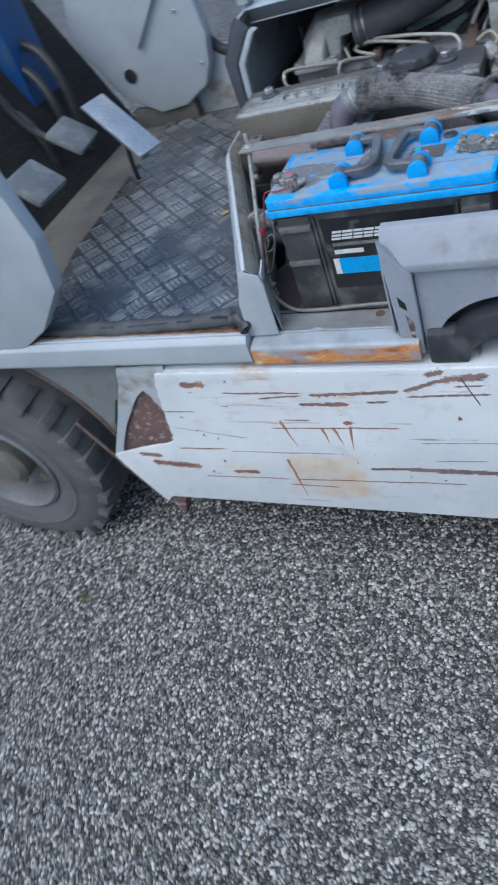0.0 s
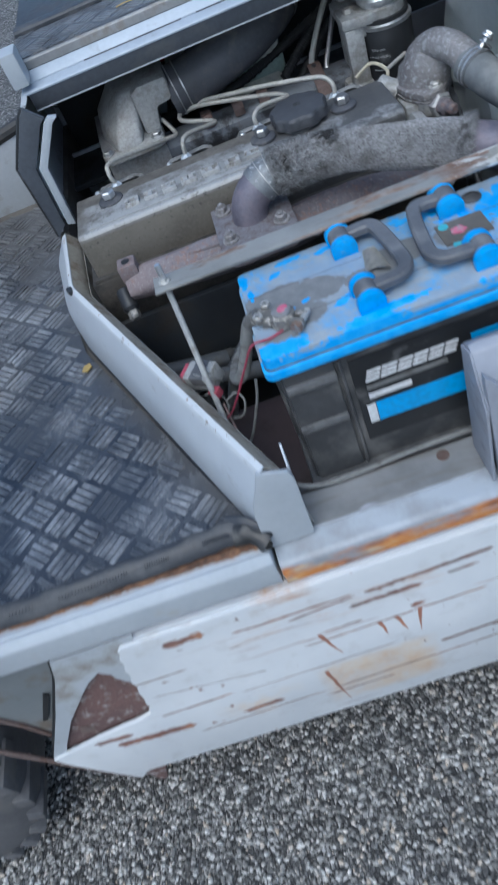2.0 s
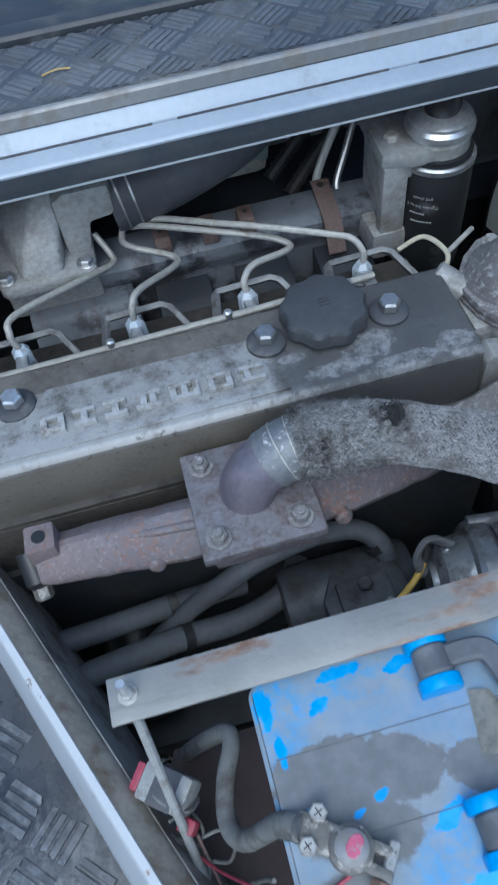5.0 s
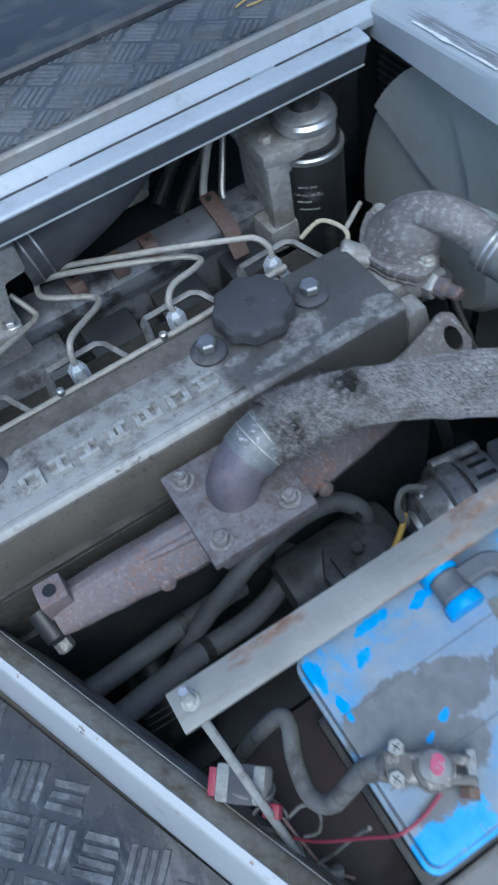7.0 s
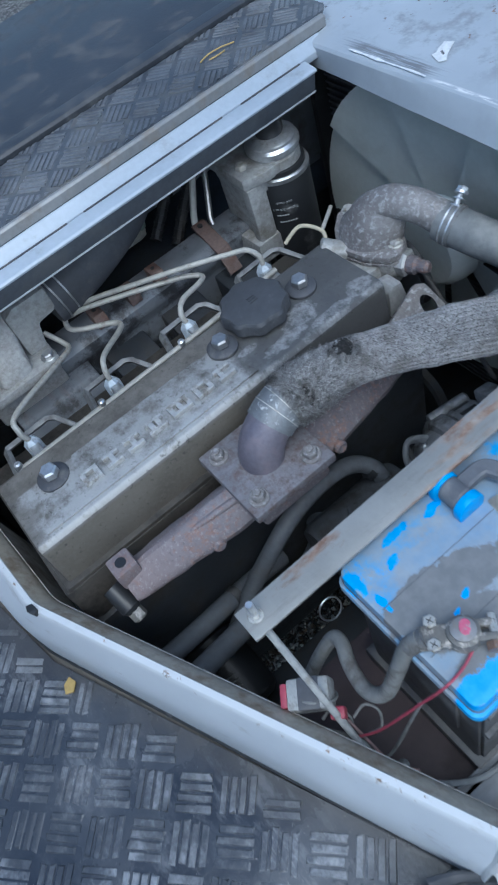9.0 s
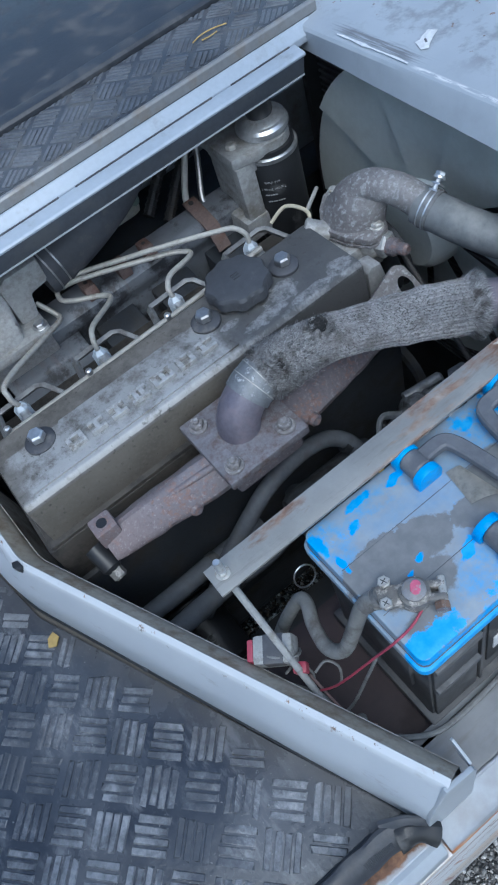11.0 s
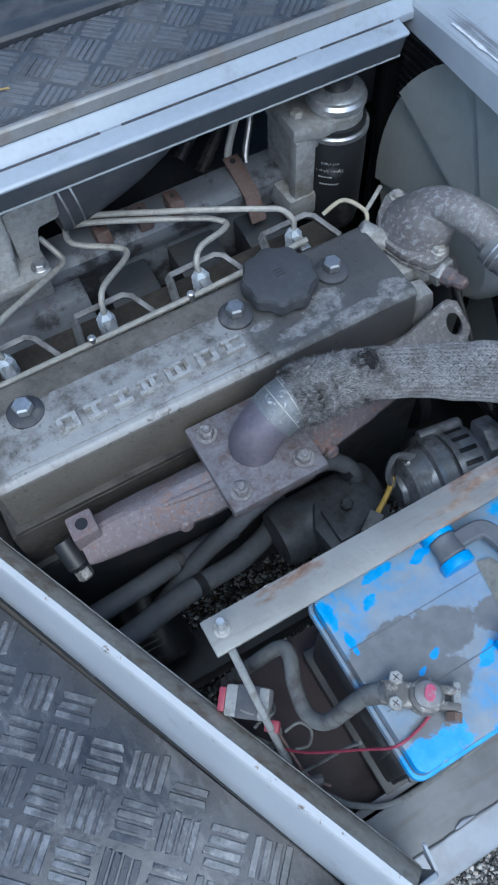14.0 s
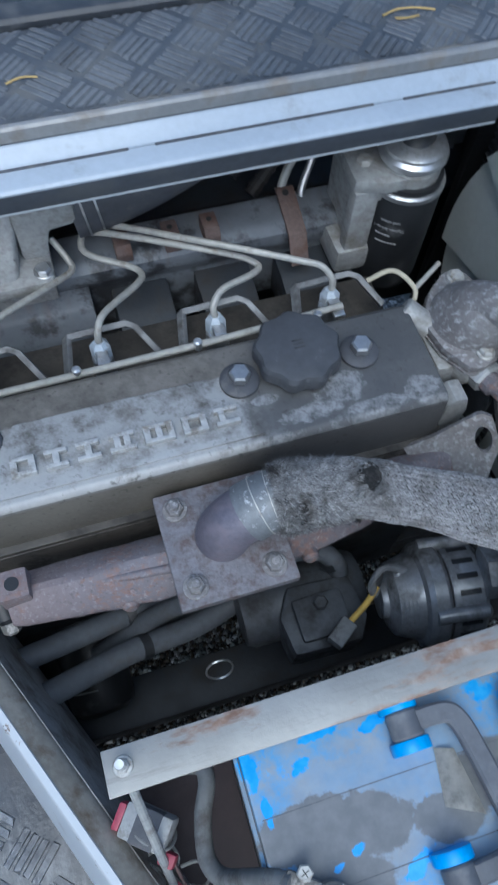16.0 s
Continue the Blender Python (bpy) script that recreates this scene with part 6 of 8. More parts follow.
part("raised_pad", prism([(-0.205, 0.446), (0.112, 0.446), (0.104, 0.475), (0.082, 0.505), (0.070, 0.5235), (-0.128, 0.5235), (-0.150, 0.498), (-0.190, 0.488)], "z", 0.960, 0.9632, 0.0010), COVER, cover)
# the maker's name in relief, as plain blocks
x = -0.137
for w, posts in ((0.030, (0, 1)), (0.028, (0.5,)), (0.029, (0.5,)), (0.032, (0.25, 0.75)), (0.036, (0, 0.5, 1)), (0.031, (0, 1)), (0.030, (0.2,))):
    L = w - 0.006
    bm = box((x, 0.4636, 0.963), (x + L, 0.4680, 0.9695), 0.0006)
    bm = box((x, 0.4790, 0.963), (x + L, 0.4834, 0.9695), 0.0006, bm)
    for q in posts:
        bm = box((x + q * (L - 0.0066), 0.467, 0.963), (x + q * (L - 0.0066) + 0.0066, 0.480, 0.9695), 0.0006, bm)
    part("relief_block", bm, RELIEF, cover)
    x += w + 0.0030
for bx in (-0.161, 0.104, 0.238):
    b = part("cover_bolt", hexbolt((bx, 0.512, 0.969), (0, 0, 1), 0.0115, 0.012), ZINC if bx < 0 else STEEL, engine, "hexagon cover bolt")
    part("rubber_washer", lathe([(0.021, 0), (0.021, 0.004), (0.018, 0.0065), (0.012, 0.0075)], (bx, 0.512, 0.961), (0, 0, 1), 28), HOSE, b, "black rubber washer")
cap = part("oil_cap", lathe([(0.040, 0.0), (0.045, 0.004), (0.045, 0.018), (0.042, 0.0225), (0.034, 0.0242), (0.006, 0.0250)], (0.170, 0.523, 0.964), (0, 0, 1), 72, None, 0.045, 9), CAP, engine, "scalloped black oil filler cap")
part("cap_neck", lathe([(0.036, -0.003), (0.036, 0.006), (0.030, 0.007)], (0.170, 0.523, 0.961), (0, 0, 1), 32), CAST, cap)
for k in (-1, 0, 1):
    part("cap_mark", box((0.164, 0.5225 + k * 0.0045, 0.988), (0.176, 0.5238 + k * 0.0045, 0.9896)), BLACK, cap)
part("return_rail", tube([(-0.19, 0.576, 0.942), (-0.02, 0.578, 0.943), (0.12, 0.581, 0.943), (0.25, 0.588, 0.943)], 0.0042, 10, 4), PIPE, engine)
for ix in (-0.158, -0.026, 0.107, 0.246):
    inj = part("injector", lathe([(0.012, -0.05), (0.012, 0.0), (0.0085, 0.004), (0.0085, 0.014), (0.006, 0.016)], (ix, 0.612, 0.915), (0, 0.1, 1), 16), STEEL, engine, "bright fuel injector")
    part("union_nut", lathe([(0.0100, -0.014), (0.0118, -0.0125), (0.0118, 0.0125), (0.0100, 0.015), (0.0065, 0.020)], (ix, 0.613, 0.921), (0, 0.1, 1), 6), BLUE_ZINC, inj, "blue-tinged zinc nut")
    part("injector_tab", box((ix - 0.007, 0.580, 0.930), (ix + 0.007, 0.606, 0.936), 0.0015), ZINC, inj)
    part("return_clip", lathe([(0.005, 0), (0.005, 0.012), (0.003, 0.014)], (ix - 0.030, 0.5785, 0.940), (0, 0, 1), 8), ZINC, inj)
    fr = tube([(ix - 0.041, 0.602, 0.908), (ix - 0.034, 0.639, 0.923), (ix - 0.032, 0.6415, 0.924), (ix + 0.034, 0.642, 0.926), (ix + 0.044, 0.635, 0.925), (ix + 0.066, 0.600, 0.908)], 0.0052, 8, 1, straight=True, square=0.85, flat=0.75)
    part("injector_bridge", fr, BRIDGE, inj, "dark steel bridge")
FIRST_PIPE = [(-0.158, 0.614, 0.938), (-0.162, 0.618, 0.958), (-0.15, 0.64, 0.966), (-0.06, 0.71, 0.936), (-0.036, 0.731, 0.928), (-0.037, 0.745, 0.932), (-0.05, 0.765, 0.95)]
SECOND_PIPE = [(-0.026, 0.614, 0.938), (-0.024, 0.618, 0.956), (-0.012, 0.635, 0.962), (0.03, 0.676, 0.945), (0.041, 0.695, 0.939), (0.03, 0.711, 0.938), (-0.004, 0.729, 0.943), (-0.018, 0.745, 0.946), (-0.012, 0.768, 0.95)]
THIRD_PIPE = [(0.107, 0.614, 0.938), (0.106, 0.619, 0.953), (0.122, 0.635, 0.958), (0.16, 0.652, 0.95), (0.174, 0.665, 0.945), (0.167, 0.676, 0.946), (0.145, 0.688, 0.95), (0.08, 0.72, 0.953), (0.019, 0.75, 0.954), (-0.005, 0.768, 0.945)]
FOURTH_PIPE = [(0.246, 0.614, 0.936), (0.248, 0.619, 0.952), (0.238, 0.632, 0.964), (0.215, 0.643, 0.968), (0.145, 0.683, 0.968), (0.09, 0.718, 0.963), (0.039, 0.752, 0.957), (0.005, 0.778, 0.945)]
for line in (FIRST_PIPE, SECOND_PIPE, THIRD_PIPE, FOURTH_PIPE):
    part("fuel_pipe", tube(line, 0.0040, 10, 8), PIPE, engine, "bent steel fuel pipe")
# intake side
part("intake_manifold", prism([(0.752, 0.862), (0.742, 0.884), (0.742, 0.902), (0.755, 0.912), (0.80, 0.912), (0.815, 0.87), (0.815, 0.78), (0.752, 0.78)], "x", -0.15, 0.335, 0.005), INTAKE, engine, "grey cast intake manifold")
part("port_face", prism([(0.690, 0.78), (0.698, 0.835), (0.720, 0.868), (0.7515, 0.880), (0.7515, 0.78)], "x", -0.16, -0.020, 0.005), INTAKE, engine, "grey cast intake port")
for x in (0.005, 0.115, 0.225):
    part("port", prism([(0.668, 0.79), (0.672, 0.838), (0.715, 0.852), (0.7515, 0.858), (0.7515, 0.79)], "x", x, x + 0.075, 0.006), BLOCK, engine, "oily black intake port")
part("head_ledge", box((-0.16, 0.664, 0.78), (0.32, 0.690, 0.826), 0.004), BLOCK, engine)
part("pump", box((-0.17, 0.68, 0.62), (0.10, 0.79, 0.77), 0.015), BLOCK, engine)
for tx in (0.091, 0.141, 0.03):
    t = prism([(0.742, 0.910), (0.742, 0.922), (0.750, 0.931), (0.776, 0.931), (0.776, 0.910)], "x", tx - 0.010, tx + 0.010, 0.002)
    tab = part("rusty_tab", t, RUST, engine, "rusty steel tab")
    part("tab_hole", lathe([(0.0035, 0), (0.0035, 0.0006)], (tx, 0.764, 0.9312), (0, 0, 1), 12), BLACK, tab)
strip = part("rusty_strip", prism([(0.795, 0.928), (0.800, 0.924), (0.738, 0.902), (0.715, 0.868), (0.712, 0.872), (0.734, 0.907)], "x", 0.238, 0.262, 0.0012), RUST, engine, "rusty steel strip")
for q in ((0.249, 0.787, 0.925),):
    part("strip_hole", lathe([(0.0045, 0.0005), (0.0045, 0.0012)], q, (0, -0.3, 1), 12), BLACK, strip)
def hull_of(points):
    """A solid with flat facets round a few corners."""
    bm = bmesh.new()
    for p in points:
        bm.verts.new(p)
    found = bmesh.ops.convex_hull(bm, input=bm.verts[:])
    bmesh.ops.delete(bm, geom=[v for v in found["geom_interior"] if isinstance(v, bmesh.types.BMVert)], context="VERTS")
    return bm


duct = part("intake_duct", box((-0.176, 0.738, 0.868), (-0.058, 0.845, 0.930), 0.006), DUCT, engine, "grey cast air intake box")
part("duct_flange", prism([(-0.188, 0.930), (-0.182, 0.806), (-0.174, 0.716), (-0.167, 0.708), (-0.064, 0.709), (-0.055, 0.716), (-0.054, 0.930)], "z", 0.927, 0.942, 0.003), DUCT, duct, "bolted flange of the box")
hump = hull_of([(-0.170, 0.800, 0.941), (-0.143, 0.716, 0.941), (-0.095, 0.720, 0.941), (-0.078, 0.845, 0.941), (-0.174, 0.845, 0.941), (-0.137, 0.728, 0.966), (-0.095, 0.728, 0.966), (-0.160, 0.793, 0.978), (-0.108, 0.769, 1.018), (-0.078, 0.766, 1.018), (-0.078, 0.845, 1.026), (-0.125, 0.845, 1.024), (-0.163, 0.845, 0.985)])
bmesh.ops.dissolve_limit(hump, angle_limit=radians(4), verts=hump.verts[:], edges=hump.edges[:])
bmesh.ops.bevel(hump, geom=hump.edges[:], offset=0.004, segments=2, profile=0.6, affect="EDGES")
part("duct_hump", hump, DUCT, duct, "faceted pale cast hood of the box", 40)
part("duct_neck", prism([(-0.086, 0.941), (-0.086, 1.018), (-0.070, 1.026), (-0.016, 1.026), (-0.016, 0.984), (-0.048, 0.980), (-0.056, 0.941)], "y", 0.746, 0.842, 0.007), DUCT, duct)
for q in ((-0.066, 0.7255, 0.943), (-0.164, 0.728, 0.943)):
    part("duct_bolt", hexbolt(q, (0, -0.1, 1), 0.009, 0.008, 0.012), STEEL, duct)

# exhaust manifold with its square flange
def swell(t):
    return 0.0205 + 0.0095 * math.sin(math.pi * t ** 0.8) - 0.002 * t
man = part("exhaust_manifold", tube([(-0.172, 0.371, 0.888), (-0.10, 0.368, 0.888), (-0.02, 0.365, 0.886), (0.06, 0.364, 0.884), (0.15, 0.372, 0.884), (0.22, 0.385, 0.878), (0.27, 0.394, 0.872), (0.315, 0.402, 0.868)], swell, 28, 8, None, 0.05, square=0.7), RUSTY, engine, "rusty purple-brown exhaust manifold")
part("casting_ridge", tube([(-0.110, 0.364, 0.9085), (-0.08, 0.360, 0.9120), (-0.05, 0.356, 0.9135), (-0.01, 0.352, 0.9140)], lambda t: 0.0030 + 0.002 * t, 12, 6, None, 0.15), RUSTY, man)
part("boss", box((-0.176, 0.360, 0.898), (-0.146, 0.390, 0.929), 0.004), RUSTY, man)
part("boss_hole", lathe([(0.007, 0), (0.007, 0.0008)], (-0.161, 0.375, 0.9292), (0, 0, 1), 16), BLACK, man)
for q in ((-0.06, 0.338), (0.02, 0.326), (0.13, 0.335)):
    part("stud", lathe([(0.009, -0.012), (0.009, 0.004), (0.006, 0.007)], (q[0], q[1], 0.885), (0, -1, 0.2), 10), RUSTY, man)
part("flange", box((-0.014, 0.304, 0.914), (0.105, 0.424, 0.928), 0.003), FLANGE, engine, "square pitted steel flange")
part("flange_base", box((-0.005, 0.312, 0.885), (0.097, 0.42, 0.914), 0.006), RUSTY, engine)
for q in ((0.005, 0.323), (0.084, 0.323), (0.005, 0.404), (0.086, 0.404)):
    fb = part("flange_bolt", hexbolt((*q, 0.930), (0, 0, 1), 0.0092, 0.010, 0.0125), OLD_CAST, engine, "grey flange nut")
    part("stud_end", lathe([(0.0048, 0.009), (0.0048, 0.013), (0.004, 0.014)], (*q, 0.930), (0, 0, 1), 10), OLD_CAST, fb)

exhaust = thing("exhaust_pipe", (0.18, 0.36, 0.92), "heat-stained exhaust elbow wrapped in frayed grey braid", "exhaust pipe")
part("elbow", tube([(0.044, 0.366, 0.926), (0.046, 0.366, 0.942), (0.060, 0.367, 0.962), (0.086, 0.369, 0.975), (0.11, 0.370, 0.980)], 0.0275, 24, 6), HEAT, exhaust, "purple heat-stained elbow")
sleeve = part("clamp_ring", tube([(0.068, 0.3677, 0.9668), (0.080, 0.369, 0.9730), (0.098, 0.370, 0.9778)], 0.0296, 28), RING, exhaust, "pitted metal sleeve")
for a, c in (((0.0815, 0.3691, 0.9736), (0.0826, 0.3692, 0.9740)), ((0.0930, 0.3698, 0.9767), (0.0938, 0.3698, 0.9769))):
    part("sleeve_wire", tube([a, c], 0.0303, 28), SCREW, sleeve, "bright wire round the sleeve")
WRAP = [(0.098, 0.3695, 0.976), (0.125, 0.367, 0.978), (0.18, 0.356, 0.979), (0.24, 0.328, 0.976), (0.30, 0.296, 0.971), (0.345, 0.270, 0.965)]


def wrap_r(t):
    return 0.0290 + 0.0022 * math.sin(t * 9) + 0.0015 * t


wrap = part("wrap", tube(WRAP, wrap_r, 30, 16, None, 0.07), WRAP_CORE, exhaust, "grey braided heat wrap, worn and frayed")
part("tail_pipe", tube([(0.335, 0.277, 0.968), (0.38, 0.248, 0.958), (0.42, 0.225, 0.94), (0.46, 0.21, 0.90), (0.48, 0.20, 0.80)], 0.030, 20, 6), HEAT, exhaust, "purple heat-stained pipe")


def wrap_frames(steps=26):
    line = along(WRAP, steps)
    n = len(line)
    side, rows = None, []
    for i, p in enumerate(line):
        d = (line[min(i + 1, n - 1)] - line[max(i - 1, 0)]).normalized()
        side = side or d.orthogonal().normalized()
        side = (side - d * side.dot(d)).normalized()
        rows.append((p, side, d.cross(side), d))
    return rows


def on_wrap(rows, t, a, lift=0.0):
    """A place on the wrap, and the way out of it."""
    p, s, u, d = rows[min(int(t * (len(rows) - 1) + 0.5), len(rows) - 1)]
    out = s * math.cos(a) + u * math.sin(a)
    r = wrap_r(t) * (1 + 0.07 * noise.noise((p + out * 0.03) * 45)) + lift
    return p + out * r, out, d, d.cross(out)


def braid(many=58, rows_long=132):
    """Plaited strands in lengthwise ribs, slanting one way and the other by turns."""
    bm = bmesh.new()
    rng = random.Random(11)
    rows = wrap_frames(rows_long)
    for k in range(many):
        way = 1 if k % 2 else -1
        for i in range(rows_long):
            t = min(max((i + 0.5 * (k % 2) + rng.gauss(0, 0.12)) / rows_long, 0.0), 1.0)
            p, out, d, round_ = on_wrap(rows, t, 2 * math.pi * (k + rng.gauss(0, 0.06)) / many, 0.0004)
            run = (d * 0.74 + round_ * way * 0.67 + d * rng.gauss(0, 0.08)).normalized()
            side = run.cross(out).normalized()
            L, w = 0.0027 * (0.8 + 0.4 * rng.random()), 0.00100 * (0.75 + 0.5 * rng.random())
            low = [bm.verts.new(p + run * L * a + side * w * c - out * 0.0004) for a, c in ((-1, 0), (-0.5, -1), (0.5, -1), (1, 0), (0.5, 1), (-0.5, 1))]
            top = [bm.verts.new(p + run * L * a + out * (0.0008 + 0.0007 * rng.random())) for a in (-0.5, 0.5)]
            for f in ((low[0], low[1], top[0]), (low[1], low[2], top[1], top[0]), (low[2], low[3], top[1]), (low[3], low[4], top[1]), (low[4], low[5], top[0], top[1]), (low[5], low[0], top[0])):
                bm.faces.new(f)
    return bm


tagged(part("braid", braid(), BRAID, wrap, "woven grey glass strands"), kind="stuff")


HOLES = ((0.155, (0, -0.80, 0.60), 0.0125, 1.0), (0.06, (-0.2, -0.55, 0.8), 0.0085, 2.0), (0.395, (0, -0.05, 1), 0.0140, 3.0))


def angle_on_wrap(t, out):
    p, s, u, d = wrap_frames()[int(t * (len(wrap_frames()) - 1) + 0.5)]
    return math.atan2(Vector(out).dot(u), Vector(out).dot(s))


def fringe(many, seed):
    """Loose glass fibres, combed flat at most places, thick where the wrap is frayed."""
    rng = random.Random(seed)
    bm = bmesh.new()
    rows = wrap_frames()
    for i in range(many):
        u = rng.random()
        t = abs(rng.gauss(0, 0.20)) if u < 0.66 else (1 - abs(rng.gauss(0, 0.030)) if u < 0.86 else rng.random())
        t = min(max(t, 0.0), 1.0)
        p, out, d, round_ = on_wrap(rows, t, rng.random() * 6.2832, 0.0008)
        if any(abs(t - h[0]) * 0.30 < h[2] * 0.7 and out.dot(Vector(h[1]).normalized()) > math.cos(h[2] * 0.75 / 0.030) for h in HOLES):
            continue
        frayed = t < 0.34 or t > 0.93
        stand = rng.random() ** 2 * (1.3 if frayed else 0.3)
        lay = rng.gauss(0, 1.0 if frayed else 0.35)
        way = (d * (1 if t > 0.9 else rng.choice((-1, 1))) + round_ * lay + out * stand).normalized()
        L = (0.008 + 0.011 * rng.random()) if t > 0.93 else (0.003 + 0.007 * rng.random() + (0.008 if rng.random() < 0.03 else 0)) if frayed else 0.002 + 0.003 * rng.random()
        s = way.cross(out).normalized() * (0.00013 + 0.00020 * rng.random())
        q = p + way * L * 0.55 + out * 0.0006
        e = q + (way + round_ * rng.gauss(0, 0.25) - out * 0.1).normalized() * L * 0.5
        a = [bm.verts.new(v) for v in (p - s, p + s, q + s, q - s, e)]
        bm.faces.new(a[:4])
        bm.faces.new((a[3], a[2], a[4]))
    # locks that stand up at the torn start and round the burnt holes
    top = angle_on_wrap(0.05, (0, -0.2, 1))
    locks = [(abs(rng.gauss(0, 0.11)), top + rng.uniform(-2.0, 1.7), rng.uniform(0.004, 0.010), 40) for _ in range(230)]
    for t0, way, size, _ in HOLES:
        mid = angle_on_wrap(t0, way)
        for k in range(80):
            g = rng.random() * 6.2832
            r = size * rng.uniform(0.75, 1.3)
            locks.append((t0 + r * math.cos(g) / 0.30, mid + r * math.sin(g) / 0.030, rng.uniform(0.004, 0.010), 26))
    for t, a, long, many in locks:
        t = min(max(t, 0.0), 1.0)
        p0, out, d, round_ = on_wrap(rows, t, a, 0.0)
        if any(abs(t - h[0]) * 0.30 < h[2] * 0.55 and out.dot(Vector(h[1]).normalized()) > math.cos(h[2] * 0.55 / 0.030) for h in HOLES):
            continue
        lean = (out * rng.choice((0.3, 0.5, 0.8, 1.3)) + d * rng.gauss(0, 0.7) + round_ * rng.gauss(0, 0.8)).normalized()
        for _ in range(many):
            p = p0 + d * rng.gauss(0, 0.0018) + round_ * rng.gauss(0, 0.0018)
            way = (lean + d * rng.gauss(0, 0.2) + round_ * rng.gauss(0, 0.2)).normalized()
            L = long * rng.uniform(0.6, 1.15)
            s = way.cross(d).normalized() * (0.00016 + 0.00022 * rng.random())
            q = p + way * L * 0.55
            e = q + (way + round_ * rng.gauss(0, 0.3) - out * 0.3).normalized() * L * 0.5
            v = [bm.verts.new(w) for w in (p - s, p + s, q + s, q - s, e)]
            bm.faces.new(v[:4])
            bm.faces.new((v[3], v[2], v[4]))
    return bm


tagged(part("fringe", fringe(34000, 3), FIBRE, wrap, "loose frayed fibres", smooth=False), kind="stuff")


def burnt(t0, a0, size, seed):
    """A ragged burnt patch that follows the wrap."""
    bm = bmesh.new()
    rows = wrap_frames()
    mid = bm.verts.new(on_wrap(rows, t0, a0, 0.0030)[0])
    ring = []
    for k in range(28):
        g = 2 * math.pi * k / 28
        r = size * (0.85 + 0.55 * noise.noise(Vector((1.3 * math.cos(g), 1.3 * math.sin(g), seed))))
        ring.append([bm.verts.new(on_wrap(rows, t0 + r * f * math.cos(g) / 0.30, a0 + r * f * math.sin(g) / 0.030, h)[0]) for f, h in ((0.6, 0.0030), (1.0, 0.0034))])
    for k in range(28):
        a, c = ring[k], ring[(k + 1) % 28]
        bm.faces.new((mid, a[0], c[0]))
        bm.faces.new((a[0], a[1], c[1], c[0]))
    return bm


for t0, out, size, seed in HOLES:
    part("burn_hole", burnt(t0, angle_on_wrap(t0, out), size, seed), SOOT_AND_VOID, wrap, "burnt ragged hole in the wrap")

# thermostat housing and hose
thermo = part("thermostat_housing", tube([(0.371, 0.531, 0.946), (0.372, 0.530, 0.962), (0.376, 0.522, 0.986), (0.388, 0.499, 1.005), (0.402, 0.466, 1.006), (0.412, 0.436, 0.996), (0.419, 0.410, 0.985)], lambda t: 0.0380 - 0.0160 * min(1.0, t * 2.2) ** 0.7, 28, 8, None, 0.035), OLD_CAST, engine, "corroded cast thermostat elbow")
part("housing_base", box((0.325, 0.480, 0.88), (0.400, 0.560, 0.936), 0.010), CAST, engine)
fl = [(0.352, 0.466), (0.368, 0.462), (0.386, 0.468), (0.396, 0.482), (0.410, 0.505), (0.416, 0.535), (0.412, 0.562), (0.402, 0.588), (0.390, 0.598), (0.374, 0.594), (0.350, 0.574), (0.335, 0.552), (0.328, 0.526), (0.334, 0.496)]
fm_mid = (0.372, 0.530)
part("housing_flange", prism(fl, "z", 0.941, 0.9525, 0.003), OLD_CAST, thermo, "pitted flange of the housing")
part("flange_gasket", prism([(fm_mid[0] + (x - fm_mid[0]) * 1.015, fm_mid[1] + (y - fm_mid[1]) * 1.015) for x, y in fl], "z", 0.9375, 0.9405), OLD_CAST, thermo)
part("flange_seat", prism([(fm_mid[0] + (x - fm_mid[0]) * 0.97, fm_mid[1] + (y - fm_mid[1]) * 0.97) for x, y in fl], "z", 0.915, 0.937, 0.004), CAST, thermo, "pale cast seat under the flange")
rings = ((0.372, 0.528, 0.950, 0.0390, 0.0440), (0.382, 0.505, 0.950, 0.0250, 0.0260), (0.374, 0.526, 0.972, 0.0370, 0.0400), (0.386, 0.502, 0.976, 0.0240, 0.0240), (0.384, 0.512, 0.998, 0.0270, 0.0270), (0.394, 0.494, 1.004, 0.0215, 0.0205), (0.390, 0.500, 1.014, 0.0180, 0.0180))
dome = hull_of([(cx + rx * math.cos(k * math.pi / 10), cy + ry * math.sin(k * math.pi / 10), cz) for cx, cy, cz, rx, ry in rings for k in range(20)])
part("dome", dome, OLD_CAST, thermo, sharp=60)
for q in ((0.376, 0.479, 0.9535), (0.387, 0.584, 0.9535)):
    part("housing_bolt", hexbolt(q, (0, 0, 1), 0.0082, 0.007, 0.0105), SCREW, thermo)
part("sensor_boss", lathe([(0.016, -0.022), (0.019, -0.018), (0.019, 0.002), (0.016, 0.005)], (0.377, 0.462, 0.929), (0.25, -0.9, 0.1), 6), CAST, thermo, "pale cast boss")
part("sensor", lathe([(0.013, -0.02), (0.013, 0.006), (0.009, 0.010), (0.009, 0.022), (0.006, 0.026)], (0.378, 0.452, 0.930), (0.25, -0.9, 0.1), 10), RUSTY, thermo, "rusty sensor plug")
part("base_spout", lathe([(0.016, -0.02), (0.016, 0.016), (0.013, 0.018)], (0.322, 0.548, 0.945), (-0.6, 0.6, 0.3), 18), CAST, thermo)
part("breather", tube([(0.322, 0.560, 0.950), (0.330, 0.575, 0.962), (0.312, 0.600, 0.970), (0.285, 0.605, 0.955)], 0.0029, 8, 6), CREAM, thermo, "thin pale hose")
part("cross_rod", tube([(0.330, 0.575, 0.962), (0.37, 0.60, 0.965)], 0.003, 8), PIPE, thermo)


